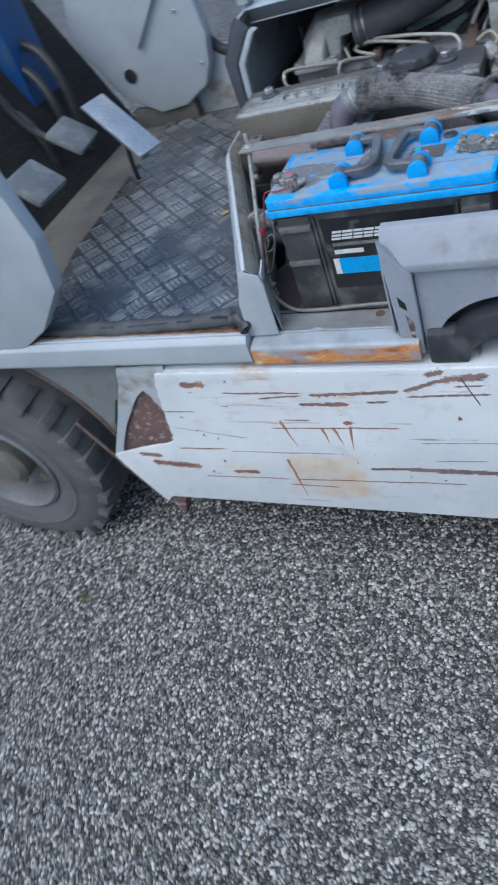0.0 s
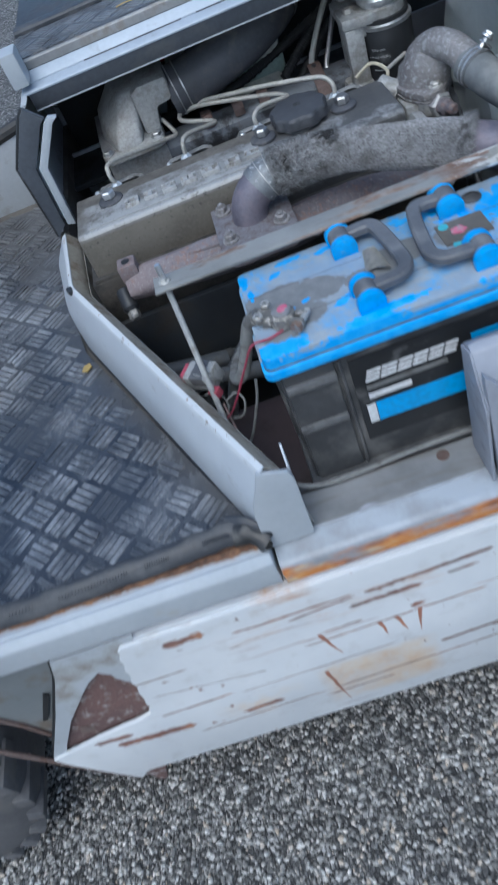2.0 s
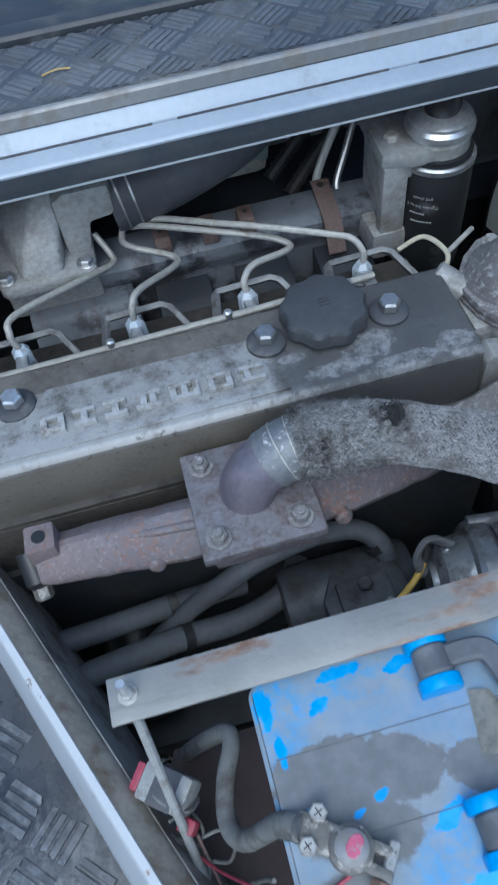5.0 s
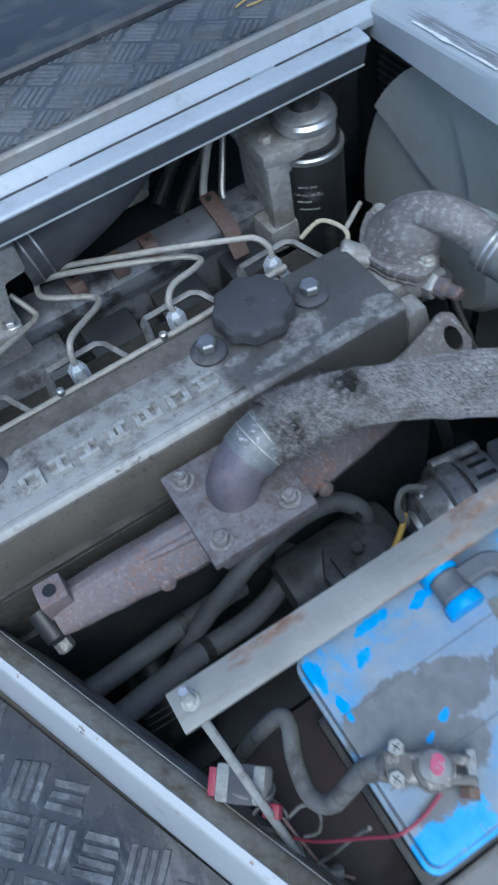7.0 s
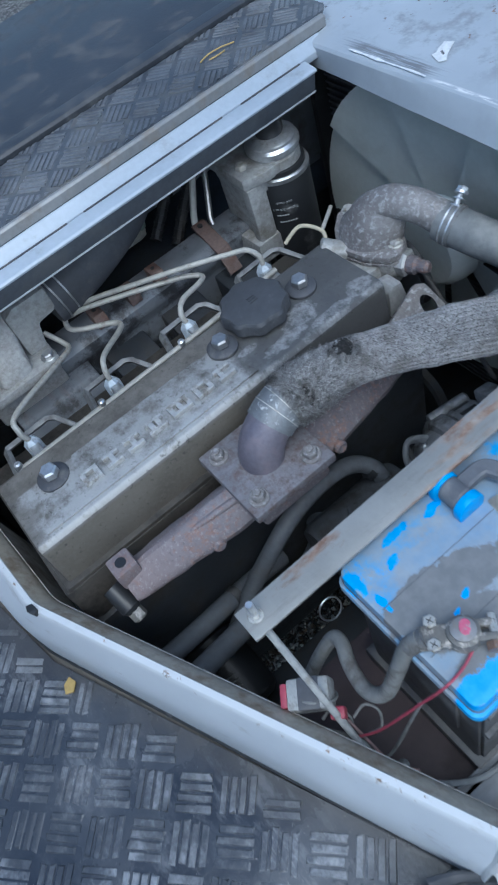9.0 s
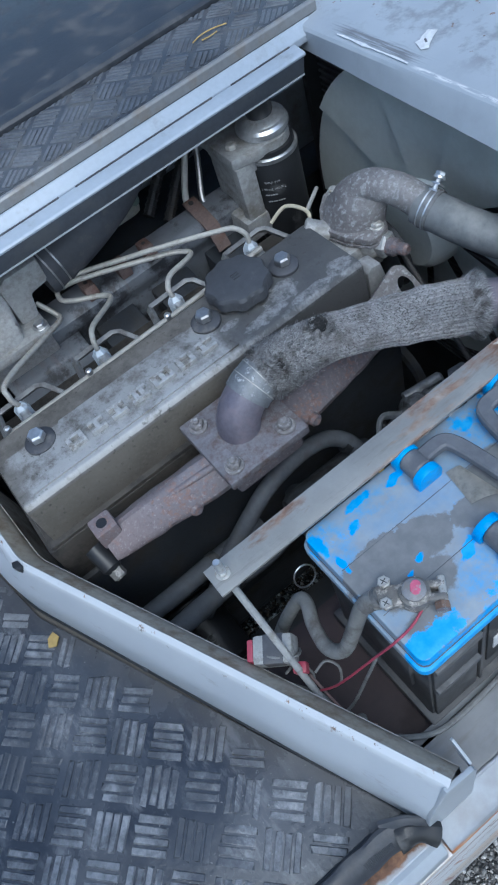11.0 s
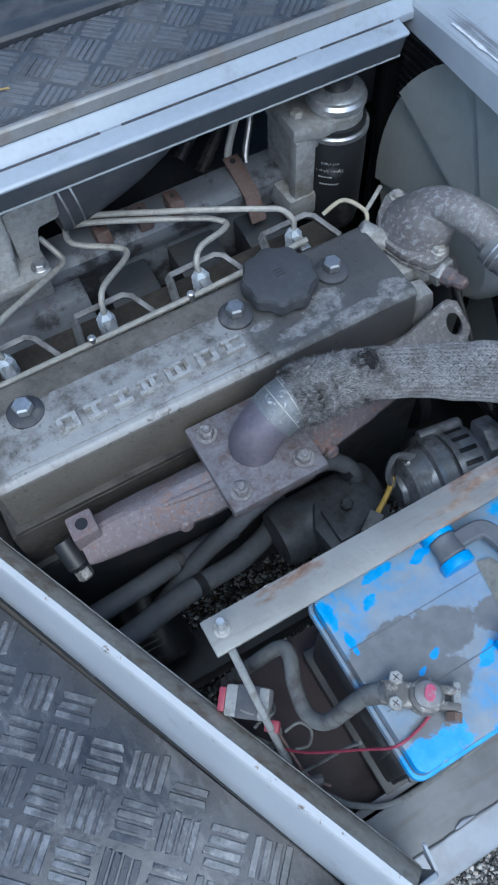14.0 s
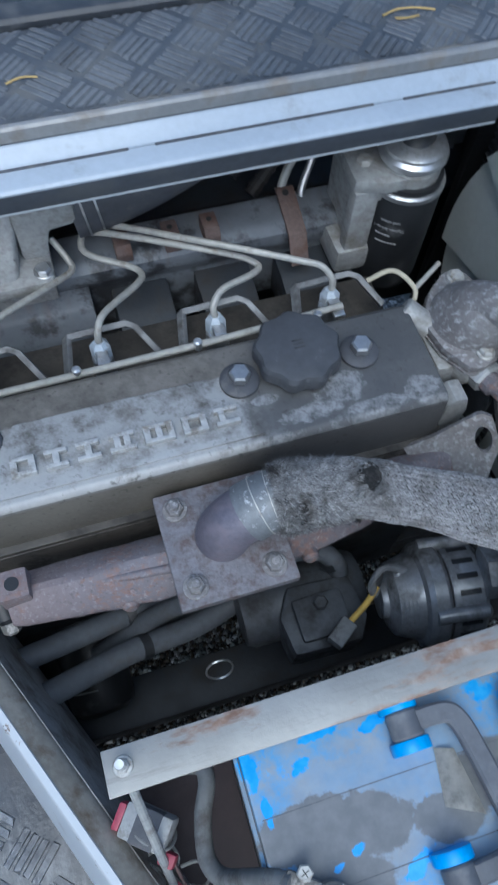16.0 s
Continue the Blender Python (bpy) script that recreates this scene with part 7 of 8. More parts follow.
def eyed_plate(middle, normal, outline, way, half, thick):
    """A flat bracket with a long hole through it."""
    c, n = Vector(middle), Vector(normal).normalized()
    e1 = n.orthogonal().normalized()
    e2 = n.cross(e1)
    flat = [((Vector(p) - c).dot(e1), (Vector(p) - c).dot(e2)) for p in outline]
    lie = math.atan2(Vector(way).dot(e2), Vector(way).dot(e1))
    bm = bmesh.new()
    rings = []
    m = 36
    for k in range(m):
        a = 2 * math.pi * k / m
        d = Vector((math.cos(a), math.sin(a)))
        far = 0.0
        for (ax, ay), (bx, by) in zip(flat, flat[1:] + flat[:1]):
            ex, ey = bx - ax, by - ay
            det = d.x * -ey + d.y * ex
            if abs(det) > 1e-9:
                r = (ax * -ey + ay * ex) / det
                w = (d.x * ay - d.y * ax) / det
                if r > 0 and -1e-6 <= w <= 1 + 1e-6:
                    far = max(far, r)
        rows = []
        hole = half[0] * half[1] / math.hypot(half[1] * math.cos(a - lie), half[0] * math.sin(a - lie))
        for r, h in ((hole, 0), (far, 0), (far, -thick), (hole, -thick)):
            rows.append(bm.verts.new(c + e1 * d.x * r + e2 * d.y * r + n * h))
        rings.append(rows)
    for k in range(m):
        for i in range(4):
            bm.faces.new((rings[k][i], rings[k][(i + 1) % 4], rings[(k + 1) % m][(i + 1) % 4], rings[(k + 1) % m][i]))
    return bm


part("lifting_eye", eyed_plate((0.3515, 0.398, 0.909), (-0.35, -0.75, 0.55), [(0.270, 0.421, 0.889), (0.287, 0.418, 0.896), (0.348, 0.418, 0.936), (0.360, 0.411, 0.933), (0.369, 0.386, 0.904), (0.362, 0.378, 0.889), (0.350, 0.355, 0.850), (0.290, 0.385, 0.853)], (0.005, -0.022, -0.027), (0.0165, 0.0092), 0.007), OLD_CAST, engine, "grey steel lifting eye")
part("eye_bracket", prism([(0.322, 0.862), (0.352, 0.862), (0.352, 0.905), (0.346, 0.930), (0.330, 0.934), (0.322, 0.925)], "y", 0.440, 0.468, 0.003), CAST, engine, "pale bracket beside the housing")
hose = thing("radiator_hose", (0.46, 0.36, 0.9), "grey rubber radiator hose with steel clamp", "hose")
part("rubber", tube([(0.413, 0.432, 0.990), (0.421, 0.400, 0.983), (0.432, 0.366, 0.974), (0.452, 0.322, 0.963), (0.490, 0.288, 0.957), (0.540, 0.278, 0.972), (0.60, 0.280, 1.005)], 0.0258, 22, 8), PALE_HOSE, hose)
part("hose_clamp", tube([(0.4155, 0.424, 0.9883), (0.419, 0.409, 0.985)], 0.0274, 30), BRIDGE, hose, "steel band clamp")
for a, c in (((0.4158, 0.4225, 0.9880), (0.4163, 0.4205, 0.9876)), ((0.4176, 0.4150, 0.9864), (0.4181, 0.4130, 0.9860))):
    part("clamp_wire", tube([a, c], 0.0282, 30), ZINC, hose, "bright clamp wire")
screw = part("clamp_screw", lathe([(0.0034, -0.012), (0.0034, 0.014), (0.0028, 0.016)], (0.430, 0.417, 1.016), (0.75, 0.2, 0.6), 10), ZINC, hose, "clamp bolt with nut")
part("screw_head", hexbolt((0.437, 0.4185, 1.0225), (0.75, 0.2, 0.6), 0.0072, 0.007, 0.0085), ZINC, screw)
for q in (-0.006, 0.003):
    part("clamp_ear", box((q - 0.0012, -0.006, -0.012), (q + 0.0012, 0.006, 0.006), 0.001, None, turned((0.430, 0.417, 1.014), 0, -38, 12)), ZINC, hose, "bent ear of the clamp")

# ---- fuel filter ----
filt = thing("fuel_filter", (0.36, 0.73, 0.84), "fuel filter with cast head and black canister", "fuel filter")
part("canister", lathe([(0.033, 0.0), (0.043, 0.006), (0.0455, 0.02), (0.0455, 0.160), (0.042, 0.168), (0.042, 0.177)], (0.376, 0.722, 0.818), (0, 0, 1), 36), BLACK, filt, "black steel canister")
part("canister_rim", lathe([(0.0468, 0), (0.0468, 0.006), (0.044, 0.008)], (0.376, 0.722, 0.980), (0, 0, 1), 36), STEEL, filt)


def lettering(words, size, deep=0.0002):
    """Built-in letters as a mesh lying in the x-y plane, centred."""
    cu = bpy.data.curves.new("letters", "FONT")
    cu.body, cu.size, cu.extrude, cu.resolution_u = words, size, deep, 2
    cu.align_x = "CENTER"
    ob = bpy.data.objects.new("letters", cu)
    scene.collection.objects.link(ob)
    bpy.context.view_layer.update()
    me = bpy.data.meshes.new_from_object(ob.evaluated_get(bpy.context.evaluated_depsgraph_get()))
    bpy.data.objects.remove(ob)
    bm = bmesh.new()
    bm.from_mesh(me)
    bpy.data.meshes.remove(me)
    return bm


for words, z in (("Tighten 3/4 to 1", 0.938), ("and check", 0.950)):
    bm = lettering(words, 0.0062)
    for v in bm.verts:
        a = radians(232) - v.co.x / 0.0457
        rr = 0.0457 + v.co.z
        v.co = Vector((0.376 + rr * math.cos(a), 0.722 + rr * math.sin(a), z - v.co.y))
    part("lettering", bm, PALE_GREY, filt, "small pale printed words", smooth=False)
for z, a0, a1 in ((0.926, 215, 240), (0.914, 218, 250)):
    bm = bmesh.new()
    for a in range(a0, a1, 5):
        c, s = math.cos(radians(a)), math.sin(radians(a))
        box((-0.0016, -0.0005, -0.0010), (0.0014, 0.0005, 0.0008), 0, bm, turned((0.376 + 0.0458 * c, 0.722 + 0.0458 * s, z), 0, 0, a + 90))
    part("print_bar", bm, PALE_GREY, filt)
head = part("filter_head", prism([(0.298, 0.702), (0.335, 0.690), (0.372, 0.690), (0.380, 0.730), (0.372, 0.785), (0.345, 0.810), (0.302, 0.805)], "z", 0.992, 1.010, 0.004), CAST, filt, "cast aluminium filter head")
part("head_disc", lathe([(0.034, 0.0), (0.038, 0.003), (0.038, 0.020), (0.034, 0.026), (0.03, 0.027)], (0.376, 0.724, 0.989), (0, 0, 1), 36), CAST, filt)
part("head_rib", box((0.310, 0.700, 0.972), (0.340, 0.800, 0.993), 0.004), CAST, filt)
part("head_stem", box((0.300, 0.698, 0.872), (0.332, 0.716, 0.992), 0.004), CAST, filt)
part("stem_web", box((0.308, 0.714, 0.872), (0.320, 0.790, 0.992), 0.003), CAST, filt)
part("stem_foot", box((0.290, 0.694, 0.86), (0.336, 0.800, 0.900), 0.008), CAST, filt)
part("primer_plate", lathe([(0.036, -0.004), (0.036, 0.0), (0.041, 0.002), (0.041, 0.008), (0.037, 0.012), (0.037, 0.016), (0.028, 0.021)], (0.376, 0.724, 1.016), (0, 0, 1), 36), ZINC, filt, "round zinc plate")
part("primer_knob", lathe([(0.019, 0.0), (0.021, 0.005), (0.021, 0.024), (0.017, 0.028)], (0.376, 0.724, 1.036), (0, 0, 1), 28), BLACK, filt, "black primer knob")
for q in ((0.318, 0.728, 1.010), (0.325, 0.795, 1.010)):
    part("head_bolt", hexbolt(q, (0, 0, 1), 0.009, 0.008), PIPE, head, "yellow zinc bolt")
for q in ((0.36, 0.835, 1.02), (0.385, 0.815, 1.022)):
    part("union", lathe([(0.012, 0), (0.013, 0.012), (0.009, 0.02), (0.009, 0.03)], q, (-0.1, 0.6, 0.6), 12), CAST, head)
lines = thing("fuel_line", (0.29, 0.80, 0.9), "pair of bent steel fuel lines", "fuel lines")
part("line", tube([(0.335, 0.842, 1.035), (0.315, 0.845, 1.020), (0.270, 0.815, 0.965), (0.248, 0.800, 0.925), (0.250, 0.790, 0.90)], 0.0055, 10, 8), PIPE, lines)
part("line", tube([(0.345, 0.850, 1.03), (0.325, 0.848, 1.00), (0.292, 0.815, 0.945), (0.274, 0.795, 0.915), (0.278, 0.785, 0.90)], 0.0050, 10, 8), STEEL, lines)

# ---- fan and radiator ----
fan = thing("fan", (0.47, 0.505, 0.875), "milky white plastic radiator fan at rest", "fan")
part("hub", lathe([(0.055, -0.03), (0.065, -0.02), (0.070, 0.0), (0.070, 0.03), (0.05, 0.035)], (0.478, 0.505, 0.875), (1, 0, 0), 32), FAN, fan)
for k in range(9):
    bm = bmesh.new()
    rows = []
    for i in range(7):
        r = 0.062 + (0.242 - 0.062) * i / 6
        half = radians(19.2 + 0.6 * i / 6)
        row = []
        for j in range(7):
            a = half * (j / 3 - 1)
            row.append(bm.verts.new((0.492 + 0.0055 * (j / 3 - 1) - 0.008 * (r / 0.242) ** 2, 0.505 + r * math.cos(a), 0.875 + r * math.sin(a))))
        rows.append(row)
    for i in range(6):
        for j in range(6):
            bm.faces.new((rows[i][j], rows[i][j + 1], rows[i + 1][j + 1], rows[i + 1][j]))
    bmesh.ops.solidify(bm, geom=bm.faces[:], thickness=0.003)
    bm.transform(Matrix.Translation((0, 0.505, 0.875)) @ Matrix.Rotation(radians(40 * k + 8), 4, "X") @ Matrix.Translation((0, -0.505, -0.875)))
    part("blade", bm, FAN, fan)
rad = thing("radiator", (0.55, 0.52, 0.45), "black finned radiator behind the fan", "radiator")
part("core", box((0.548, 0.22, 0.50), (0.60, 0.80, 1.07), 0.003), BLACK, rad)
belt = thing("fan_belt", (0.395, 0.40, 0.70), "black rubber fan belt in front of the engine", "belt")
part("strap", tube([(0.395, 0.462, 0.915), (0.395, 0.415, 0.868), (0.395, 0.325, 0.775)], 0.008, 8, 1, flat=0.45, straight=True, square=0.8), DARK_HOSE, belt)
part("strap", tube([(0.395, 0.60, 0.92), (0.395, 0.56, 0.62)], 0.008, 8, 1, flat=0.45, straight=True, square=0.8), DARK_HOSE, belt)
part("pulley", lathe([(0.05, -0.012), (0.062, -0.010), (0.056, 0.0), (0.062, 0.010), (0.05, 0.012)], (0.395, 0.505, 0.875), (1, 0, 0), 36), BLOCK, belt)
part("pulley", lathe([(0.06, -0.012), (0.075, -0.010), (0.069, 0.0), (0.075, 0.010), (0.06, 0.012)], (0.395, 0.50, 0.60), (1, 0, 0), 36), BLOCK, belt)
part("top_tank", box((0.53, 0.21, 1.07), (0.62, 0.81, 1.095), 0.01), BLACK, rad)
for k in range(50):
    part("fin", box((0.543, 0.222, 0.508 + k * 0.0112), (0.549, 0.798, 0.5115 + k * 0.0112)), HOSE, rad)
for y in (0.205, 0.80):
    part("side_frame", box((0.52, y, 0.48), (0.62, y + 0.015, 1.09), 0.003), BLACK, rad)

# ---- low in the bay, between engine and battery ----
alt = thing("alternator", (0.30, 0.29, 0.70), "grey cast alternator with cooling slots", "alternator")
am = turned((0.295, 0.285, 0.742), 0, 0, -8)
ax = am.to_3x3() @ Vector((1, 0, 0))
AC = (0.295, 0.285, 0.742)
rear = part("rear_cover", lathe([(0.010, -0.068), (0.034, -0.066), (0.044, -0.060), (0.049, -0.046), (0.053, -0.030)], AC, ax, 40), ALT, alt, "grey cast rear cover")
part("housing", lathe([(0.052, -0.032), (0.060, -0.029), (0.064, -0.023), (0.064, -0.008), (0.060, -0.003), (0.055, -0.001)], AC, ax, 48), ALT, alt, "smooth grey cast band")
drive = part("drive_bracket", lathe([(0.050, -0.002), (0.059, 0.000), (0.0605, 0.004), (0.0605, 0.036), (0.056, 0.042), (0.03, 0.046)], AC, ax, 48), ALT, alt, "slotted grey cast bracket")
for k in range(20):
    a = Matrix.Rotation(radians(18 * k), 4, "X")
    part("slot", box((-0.0125, -0.0034, -0.003), (0.0125, 0.0034, 0.0008), 0.0008, None, am @ Matrix.Translation((0.0195, 0, 0)) @ a @ Matrix.Translation((0, 0, 0.0603))), BLACK, drive)
    if k % 5 < 3:
        part("vent", box((-0.005, -0.0022, -0.003), (0.005, 0.0022, 0.0009), 0.0006, None, am @ Matrix.Translation((-0.034, 0, 0)) @ a @ Matrix.Rotation(radians(13), 4, "Y") @ Matrix.Translation((0, 0, 0.0500))), BLACK, rear)
for k in range(5):
    part("cover_fin", tube([am @ Matrix.Rotation(radians(a), 4, "X") @ Vector((-0.060 + 0.0045 * k, 0, 0.0445 + 0.0013 * k)) for a in range(20, 71, 10)], 0.0011, 6, 2), ALT, rear)
part("cover_knob", lathe([(0.006, 0.0), (0.006, 0.008), (0.004, 0.010)], am @ Vector((-0.052, 0.018, 0.036)), am.to_3x3() @ Vector((-0.5, 0.3, 0.8)), 12), ALT, rear)
for a in (40, 130, 220, 310):
    part("ear", lathe([(0.008, -0.030), (0.009, -0.028), (0.009, 0.030), (0.006, 0.034)], am @ (Matrix.Rotation(radians(a), 4, "X") @ Vector((0.006, 0, 0.0625))), ax, 12), ALT, alt)
part("mount_arm", prism([(-0.030, 0.050), (0.026, 0.058), (0.030, 0.075), (0.004, 0.088), (-0.022, 0.078)], "x", 0.036, 0.062, 0.004, None, am), ALT, alt, "grey cast mounting arm")
part("shaft_nut", lathe([(0.022, -0.074), (0.024, -0.070), (0.024, -0.060)], (0.295, 0.285, 0.742), ax, 20), ALT, alt)
part("stay", tube([(0.215, 0.300, 0.765), (0.205, 0.305, 0.80), (0.220, 0.315, 0.815), (0.245, 0.310, 0.80)], 0.008, 8, 6, flat=0.5), ALT, alt, "bent steel stay")

starter = thing("starter_motor", (0.20, 0.34, 0.60), "oily black starter motor and housing", "starter")
part("housing", prism([(0.105, 0.262), (0.190, 0.258), (0.206, 0.285), (0.200, 0.340), (0.120, 0.345), (0.100, 0.310)], "z", 0.665, 0.735, 0.008), STARTER, starter)
part("housing_cap", box((0.118, 0.272, 0.733), (0.182, 0.325, 0.745), 0.006), STARTER, starter)
part("housing_bolt", hexbolt((0.150, 0.31, 0.753), (0, 0, 1), 0.009, 0.008), STARTER, starter)
part("motor", lathe([(0.04, 0), (0.045, 0.01), (0.045, 0.15), (0.04, 0.16)], (0.06, 0.34, 0.68), (1, 0, 0), 28), STARTER, starter)
plug = thing("wire_plug", (0.2, 0.26, 0.74), "grey plug with yellow-sleeved wire", "plug")
part("body", box((0.145, 0.258, 0.745), (0.178, 0.278, 0.765), 0.003, None, Matrix.Translation((0.16, 0.27, 0.75)) @ Matrix.Rotation(radians(35), 4, "Z") @ Matrix.Translation((-0.16, -0.27, -0.75))), WIRE_GREY, plug)
part("sleeve", tube([(0.175, 0.278, 0.757), (0.20, 0.292, 0.77), (0.215, 0.305, 0.782)], 0.0038, 8, 5), YELLOW, plug, "yellow sleeve")
part("lead", tube([(0.215, 0.305, 0.782), (0.225, 0.32, 0.79), (0.235, 0.33, 0.76)], 0.004, 8, 5), DARK_HOSE, plug)
oil = thing("oil_filter", (-0.11, 0.30, 0.56), "black oil filter canister low on the engine", "oil filter")
oil_at, oil_way = Vector((-0.145, 0.42, 0.555)), Vector((0.0, -0.93, -0.36)).normalized()
part("canister", lathe([(0.040, 0.0), (0.046, 0.006), (0.046, 0.105), (0.043, 0.118), (0.034, 0.126), (0.012, 0.129)], oil_at, oil_way, 36), BLACK, oil)
part("filter_seat", lathe([(0.050, -0.03), (0.050, 0.0), (0.044, 0.002)], oil_at, oil_way, 28), BLOCK, oil)
oil_up = Vector((1, 0, 0)).cross(oil_way)
for k in range(3):
    bar_line = [oil_at + oil_way * (0.070 + k * 0.009) + (Vector((1, 0, 0)) * math.sin(radians(a)) + oil_up * math.cos(radians(a)) * (1 if oil_up.z > 0 else -1)) * 0.0462 for a in range(-58, 3, 10)]
    part("print_bar", tube(bar_line, 0.0012, 5, 2), WIRE_GREY, oil)
for line, r, clamp_at in (([(-0.13, 0.360, 0.60), (-0.05, 0.365, 0.69), (0.0, 0.358, 0.752), (0.05, 0.362, 0.782), (0.115, 0.372, 0.780), (0.165, 0.370, 0.765), (0.190, 0.350, 0.735), (0.192, 0.337, 0.66)], 0.0125, 6),
                          ([(0.090, 0.392, 0.675), (0.088, 0.382, 0.655), (0.055, 0.366, 0.64), (0.0, 0.350, 0.645), (-0.08, 0.336, 0.675), (-0.18, 0.305, 0.725), (-0.235, 0.290, 0.75)], 0.0155, 4),
                          ([(-0.24, 0.345, 0.735), (-0.15, 0.365, 0.70), (-0.06, 0.385, 0.67), (0.02, 0.395, 0.65)], 0.0145, 2)):
    h = thing("water_hose", line[2], "black rubber water hose along the engine block", "hose")
    part("rubber", tube(line, r, 14, 8), WATER_HOSE, h)
    a = Vector(line[clamp_at])
    d = (Vector(line[clamp_at - 1]) - a).normalized()
    part("clip_band", tube([a + d * 0.010, a + d * 0.022], r * 1.09, 18), BLACK, h, "dark clip band")
sens = thing("oil_switch", (-0.20, 0.385, 0.80), "black switch with bright end nut", "switch")
part("body", lathe([(0.013, 0), (0.014, 0.01), (0.014, 0.034), (0.009, 0.040)], (-0.190, 0.398, 0.868), (0.12, -0.85, -0.55), 16), BLACK, sens)
part("end_nut", lathe([(0.009, 0.036), (0.010, 0.040), (0.010, 0.050), (0.007, 0.053)], (-0.190, 0.398, 0.868), (0.12, -0.85, -0.55), 6), TIN, sens)
ringlet = thing("wire_ring", (0.02, 0.30, 0.60), "small wire loop hanging under the engine", "wire")
part("loop", tube([(0.02 + 0.018 * math.cos(a), 0.29 + 0.008 * math.sin(a), 0.63 + 0.018 * math.sin(a)) for a in [i * 0.5236 for i in range(13)]], 0.0015, 6, 3), ZINC, ringlet)
part("crossmember", box((-0.45, 0.272, 0.40), (0.50, 0.345, 0.46), 0.006), BLOCK, truck)
part("rail_inner", box((-0.24, 0.21, 0.44), (-0.20, 0.235, 0.70), 0.004), BLOCK, truck)

# ---- under the deck: intake hose, tanks, relays ----
air = thing("air_hose", (0.12, 0.84, 0.95), "dusty grey rubber air intake hose", "air hose")
part("rubber", tube([(-0.022, 0.792, 0.978), (0.03, 0.796, 0.984), (0.09, 0.806, 0.995), (0.15, 0.828, 1.005), (0.20, 0.865, 1.015), (0.228, 0.900, 1.020)], lambda t: 0.046 - 0.005 * t, 26, 8), HOSE, air)
for a, b in (((-0.010, 0.7929, 0.9795), (-0.0075, 0.7931, 0.9798)), ((0.006, 0.7943, 0.9812), (0.0085, 0.7945, 0.9815))):
    part("band", tube([a, b], 0.0475, 30), STEEL, air, "thin steel band")
alu = thing("intake_pipe", (0.35, 0.9, 1.0), "dull aluminium intake pipe", "pipe")
part("pipe", tube([(0.212, 0.880, 1.018), (0.240, 0.915, 1.024), (0.268, 0.935, 1.038), (0.31, 0.925, 1.052), (0.40, 0.890, 1.055), (0.52, 0.850, 1.055)], 0.036, 24, 6), ALLOY, alu)
part("clamp", tube([(0.220, 0.891, 1.0205), (0.228, 0.901, 1.0215)], 0.0435, 30), STEEL, alu)
part("clamp_screw", hexbolt((0.172, 0.890, 1.033), (-0.4, 0, 1), 0.007, 0.014, 0.009), ZINC, alu)


def bottle(x0, x1, y0, y1, z0, z1, label):
    t = thing("expansion_tank", ((x0 + x1) / 2, (y0 + y1) / 2, z0), label, "tank", "plastic tanks")
    part("body", box((x0, y0, z0), (x1, y1, z1), 0.018), MILK, t)
    part("seam", box((x0 - 0.001, y0 - 0.001, (z0 + z1) / 2 + 0.02), (x1 + 0.001, y1 + 0.001, (z0 + z1) / 2 + 0.024), 0.001), MILK, t)
    part("cap", lathe([(0.026, -0.004), (0.028, 0.002), (0.028, 0.014), (0.022, 0.018)], ((x0 + x1) / 2 + 0.01, (y0 + y1) / 2, z1), (0, 0, 1), 28), MILK, t, "milky screw cap")
    return t


tank = bottle(0.065, 0.215, 0.925, 1.07, 0.86, 1.02, "milky plastic expansion tank with coolant")
part("tag", box((0.200, 0.985, 1.0205), (0.222, 1.04, 1.0225)), YELLOW, tank, "yellow warning label")
part("coolant", box((0.063, 0.924, 0.878), (0.217, 1.071, 0.93), 0.012), surf("green_tinted_plastic", (0.30, 0.40, 0.36), (0.36, 0.45, 0.40), 0.4), tank, "greenish coolant showing through")
bottle(-0.15, 0.015, 1.06, 1.125, 0.86, 1.03, "milky plastic washer tank")
pipe_thin = thing("thin_hose", (0.3, 1.0, 1.03), "thin black hose from tank", "hose")
part("rubber", tube([(0.160, 1.0, 1.045), (0.20, 0.985, 1.052), (0.28, 0.985, 1.045), (0.40, 0.94, 1.03), (0.52, 0.90, 1.03)], 0.0075, 12, 8), DARK_HOSE, pipe_thin)
board = thing("relay_board", (0.0, 1.0, 0.85), "grey sheet-metal board with relays", "relay board")
part("plate", box((-0.10, 0.990, 0.86), (0.075, 0.996, 1.01), 0.001), GREY_PAINT, board)
rel = thing("relay", (0.045, 0.97, 0.93), "black relay in a cream socket", "relay")
part("body", box((0.030, 0.962, 0.965), (0.062, 0.989, 1.000), 0.003), BLACK, rel)
part("socket", box((0.030, 0.962, 0.935), (0.064, 0.989, 0.965), 0.003), CREAM, rel, "cream plastic socket")
part("print_bar", box((0.036, 0.966, 1.0002), (0.056, 0.984, 1.001)), WIRE_GREY, rel)
part("lead", tube([(0.045, 0.975, 0.935), (0.055, 0.965, 0.90), (0.07, 0.95, 0.87)], 0.004, 8, 5), DARK_HOSE, rel)
link = thing("fuse_link", (-0.03, 0.97, 0.93), "red and black fuse link", "fuse")
part("cap", box((-0.045, 0.964, 0.975), (-0.012, 0.989, 0.992), 0.003), RED, link, "red cap")
part("body", box((-0.043, 0.964, 0.935), (-0.014, 0.989, 0.975), 0.003), BLACK, link)
part("lead", tube([(-0.03, 0.975, 0.935), (-0.035, 0.96, 0.90), (-0.05, 0.94, 0.87)], 0.004, 8, 5), DARK_HOSE, link)
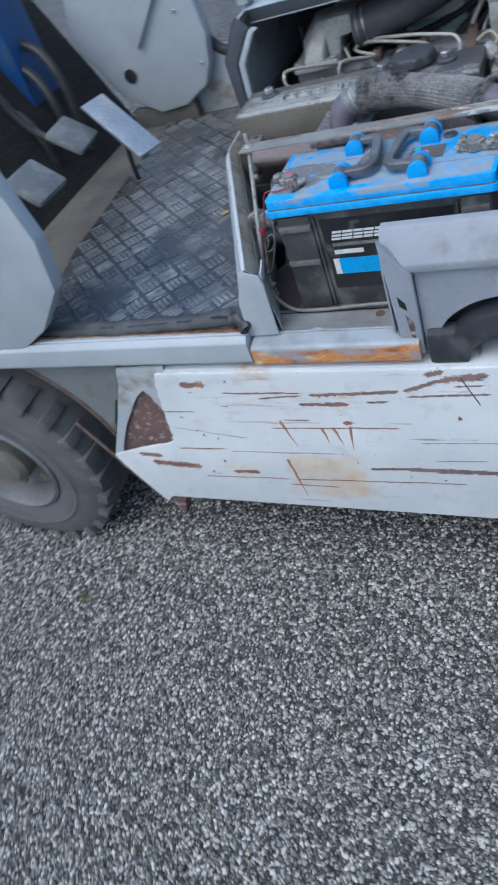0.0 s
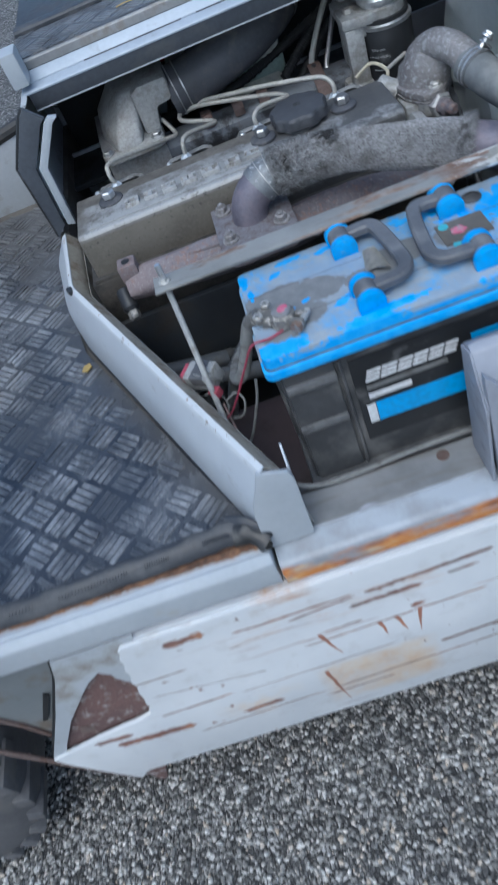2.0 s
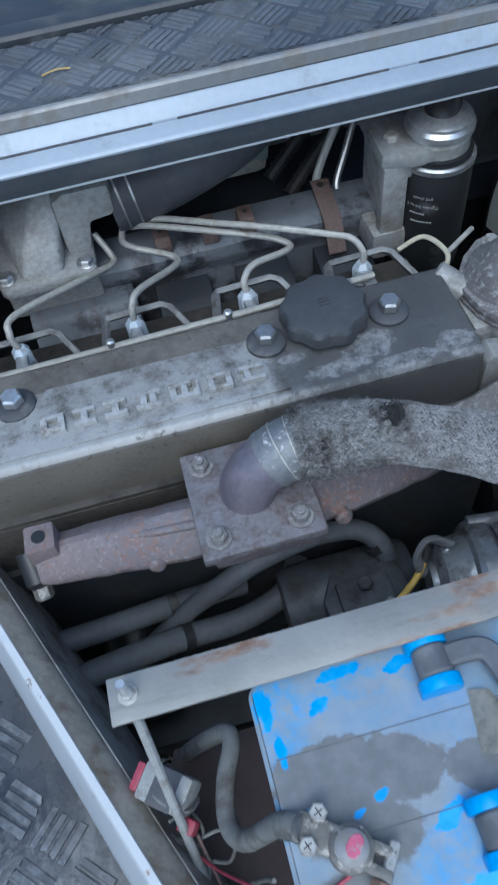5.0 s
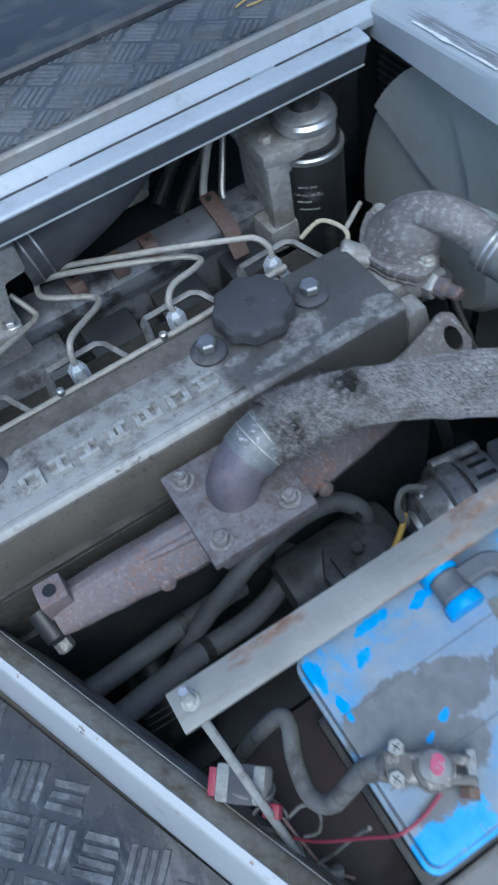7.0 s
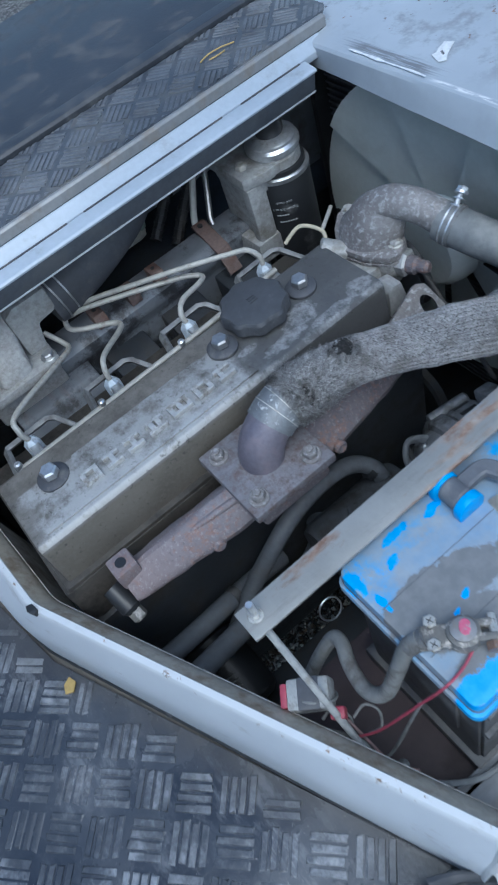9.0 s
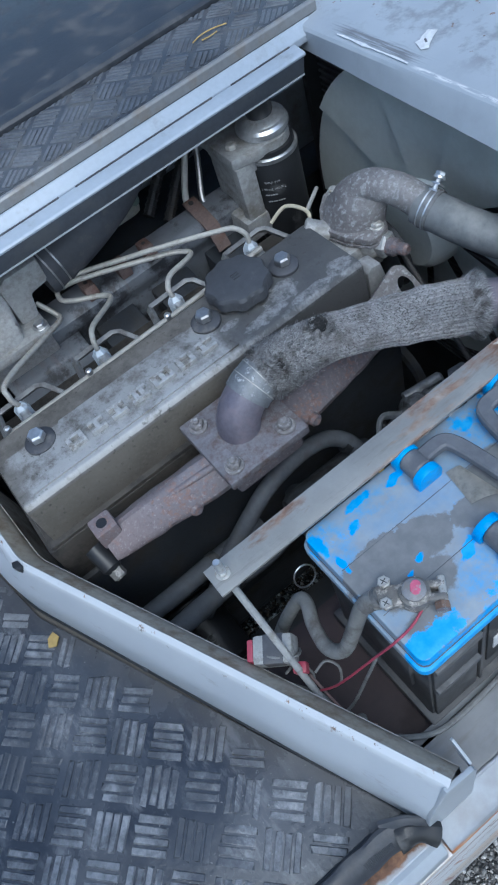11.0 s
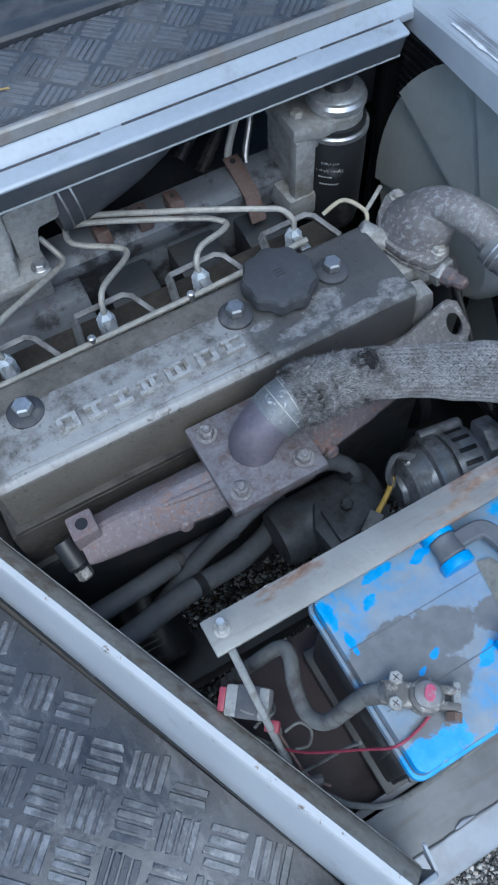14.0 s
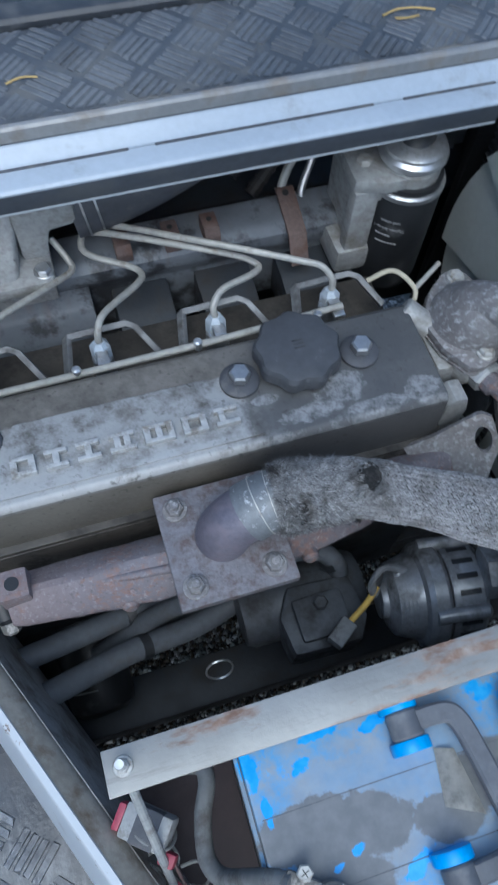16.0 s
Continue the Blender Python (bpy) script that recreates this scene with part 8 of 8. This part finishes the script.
for line in ([(-0.10, 0.93, 0.88), (0.02, 0.90, 0.90), (0.10, 0.90, 0.90), (0.20, 0.93, 0.92), (0.30, 0.90, 0.97), (0.36, 0.88, 1.0)], [(0.20, 0.87, 0.89), (0.26, 0.90, 0.93), (0.33, 0.92, 0.97), (0.40, 0.93, 1.0)], [(0.22, 0.84, 0.88), (0.30, 0.88, 0.94), (0.37, 0.87, 1.0), (0.40, 0.86, 1.03)]):
    h = thing("wiring_loom", line[0], "ribbed black wiring loom", "wiring")
    bm = tube(line, 0.009, 10, 6)
    pts = along(line, 14)
    for a, b in zip(pts[::2], pts[1::2]):
        bm = tube([a, a + (b - a) * 0.6], 0.0105, 10, 1, bm)
    part("sleeve", bm, DARK_HOSE, h)
part("inner_wing", box((-0.28, 1.0, 0.735), (0.70, 1.008, 0.86), 0.002), GREY_PAINT, truck)
part("bay_shelf", box((-0.28, 0.86, 0.84), (0.42, 1.02, 0.852), 0.002), BLOCK, truck)

# ---- cab front: wheel, cowl, pedals ----
wheel = thing("front_wheel", (-0.97, 0.0, 0.0), "dusty black tyre on a grey steel wheel", "wheel")
C = (-1.005, -0.020, 0.314)
part("tyre", lathe([(0.168, -0.080), (0.185, -0.093), (0.235, -0.100), (0.285, -0.094), (0.312, -0.078), (0.322, -0.05), (0.322, 0.07), (0.30, 0.095), (0.20, 0.10), (0.17, 0.09), (0.168, -0.080)], C, (0, 1, 0), 72, caps=False), TYRE, wheel)
for k in range(26):
    bm = prism([(-0.020, 0.296), (0.014, 0.296), (0.018, 0.328), (-0.016, 0.328)], "y", -0.092, -0.004, 0.004, None, Matrix.Translation(C) @ Matrix.Rotation(radians(360 / 26 * k), 4, "Y"))
    part("tread_lug", bm, TYRE, wheel)
part("sidewall_ring", lathe([(0.225, -0.0995), (0.232, -0.103), (0.240, -0.1005)], C, (0, 1, 0), 64, caps=False), TYRE, wheel)
rim = part("rim", lathe([(0.171, -0.070), (0.171, -0.090), (0.160, -0.096), (0.152, -0.082), (0.145, -0.010), (0.09, -0.022), (0.06, -0.030), (0.01, -0.030)], C, (0, 1, 0), 56, caps=False), RIM_PAINT, wheel, "grey painted steel rim")
part("hub", lathe([(0.070, -0.036), (0.068, -0.075), (0.050, -0.095), (0.02, -0.10)], C, (0, 1, 0), 32), SOIL, wheel, "dirty hub")
for k in range(6):
    a = radians(60 * k + 15)
    part("wheel_nut", hexbolt((C[0] + 0.105 * math.cos(a), C[1] - 0.034, C[2] + 0.105 * math.sin(a)), (0, -1, 0), 0.014, 0.016), SOIL, rim)

cowl = thing("steering_cowl", (-0.80, 1.08, 0.738), "pale grey sheet-metal steering column cowl", "cowl")
part("shell", prism([(-0.80, 0.780), (-0.70, 0.788), (-0.61, 0.835), (-0.575, 0.90), (-0.555, 0.98), (-0.565, 1.10), (-0.62, 1.42), (-0.90, 1.42), (-1.00, 1.15), (-1.03, 1.03), (-0.92, 0.85)], "y", 1.065, 1.115, 0.018), WHITE, cowl)
part("pedestal", box((-0.92, 1.08, 0.738), (-0.68, 1.115, 0.80), 0.004), SOIL, cowl)
part("front_fold", prism([(-0.93, 1.42), (-0.79, 0.985), (-0.64, 1.15), (-0.66, 1.42)], "y", 1.045, 1.068, 0.008), WHITE, cowl)
part("grommet", lathe([(0.022, 0), (0.022, 0.004), (0.015, 0.005)], (-0.86, 1.064, 0.915), (0, -1, 0), 20), BLACK, cowl, "black rubber plug")
for q in ((-0.63, 1.06), (-0.60, 0.905)):
    part("cowl_screw", hexbolt((q[0], 1.064, q[1]), (0, -1, 0), 0.006, 0.004), STEEL, cowl)
for at, turn in (((-0.79, 0.575, 0.945), 6), ((-0.745, 0.305, 0.945), -4)):
    p = thing("brake_pedal", (at[0], at[1], 0.738), "pedal with worn smooth grey rubber pad", "pedal", "pedals")
    m = turned(at, 0, 38, turn)
    pad = part("pad", box((-0.055, -0.062, -0.012), (0.055, 0.062, 0.010), 0.012, None, m), PALE_HOSE, p, "worn smooth rubber pad")
    part("arm", tube([at, (at[0] - 0.06, at[1] + 0.01, 0.93), (at[0] - 0.16, at[1] + 0.02, 1.0), (at[0] - 0.24, at[1] + 0.02, 1.2)], 0.011, 8, 4), BLACK, p)
gas = thing("accelerator_pedal", (-0.60, 0.60, 0.745), "long bare polished steel accelerator pedal", "pedal")
part("blade", prism([(-0.592, 0.850), (-0.775, 0.985), (-0.770, 0.992), (-0.585, 0.858)], "y", 0.565, 0.645, 0.002, None, Matrix.Translation((-0.6, 0.6, 0.85)) @ Matrix.Rotation(radians(-24), 4, "Z") @ Matrix.Translation((0.6, -0.6, -0.85))), ZINC, gas)
part("stem", tube([(-0.66, 0.63, 0.90), (-0.70, 0.66, 0.83), (-0.72, 0.68, 0.745)], 0.007, 8, 4), BLACK, gas)
valve = thing("steering_valve", (-1.22, 0.86, 1.0), "dark blue painted hydraulic valve behind the pedals", "valve")
part("body", box((-1.34, 0.80, 0.965), (-1.05, 0.96, 1.30), 0.012), NAVY, valve)
part("port", lathe([(0.018, 0), (0.018, 0.004), (0.01, 0.005)], (-1.14, 0.798, 1.06), (0, -1, 0), 16), BLACK, valve)
for line in ([(-1.10, 0.84, 1.10), (-1.02, 0.82, 1.04), (-0.98, 0.80, 0.95), (-0.99, 0.80, 0.80)], [(-1.10, 0.88, 1.14), (-1.0, 0.86, 1.10), (-0.95, 0.84, 1.0), (-0.96, 0.84, 0.80)], [(-1.15, 0.75, 1.0), (-1.05, 0.72, 0.97), (-1.0, 0.70, 0.90), (-1.0, 0.70, 0.78)]):
    h = thing("hydraulic_hose", line[-1], "black hydraulic hose behind the pedals", "hose")
    part("rubber", tube(line, 0.014, 10, 6), DARK_HOSE, h)
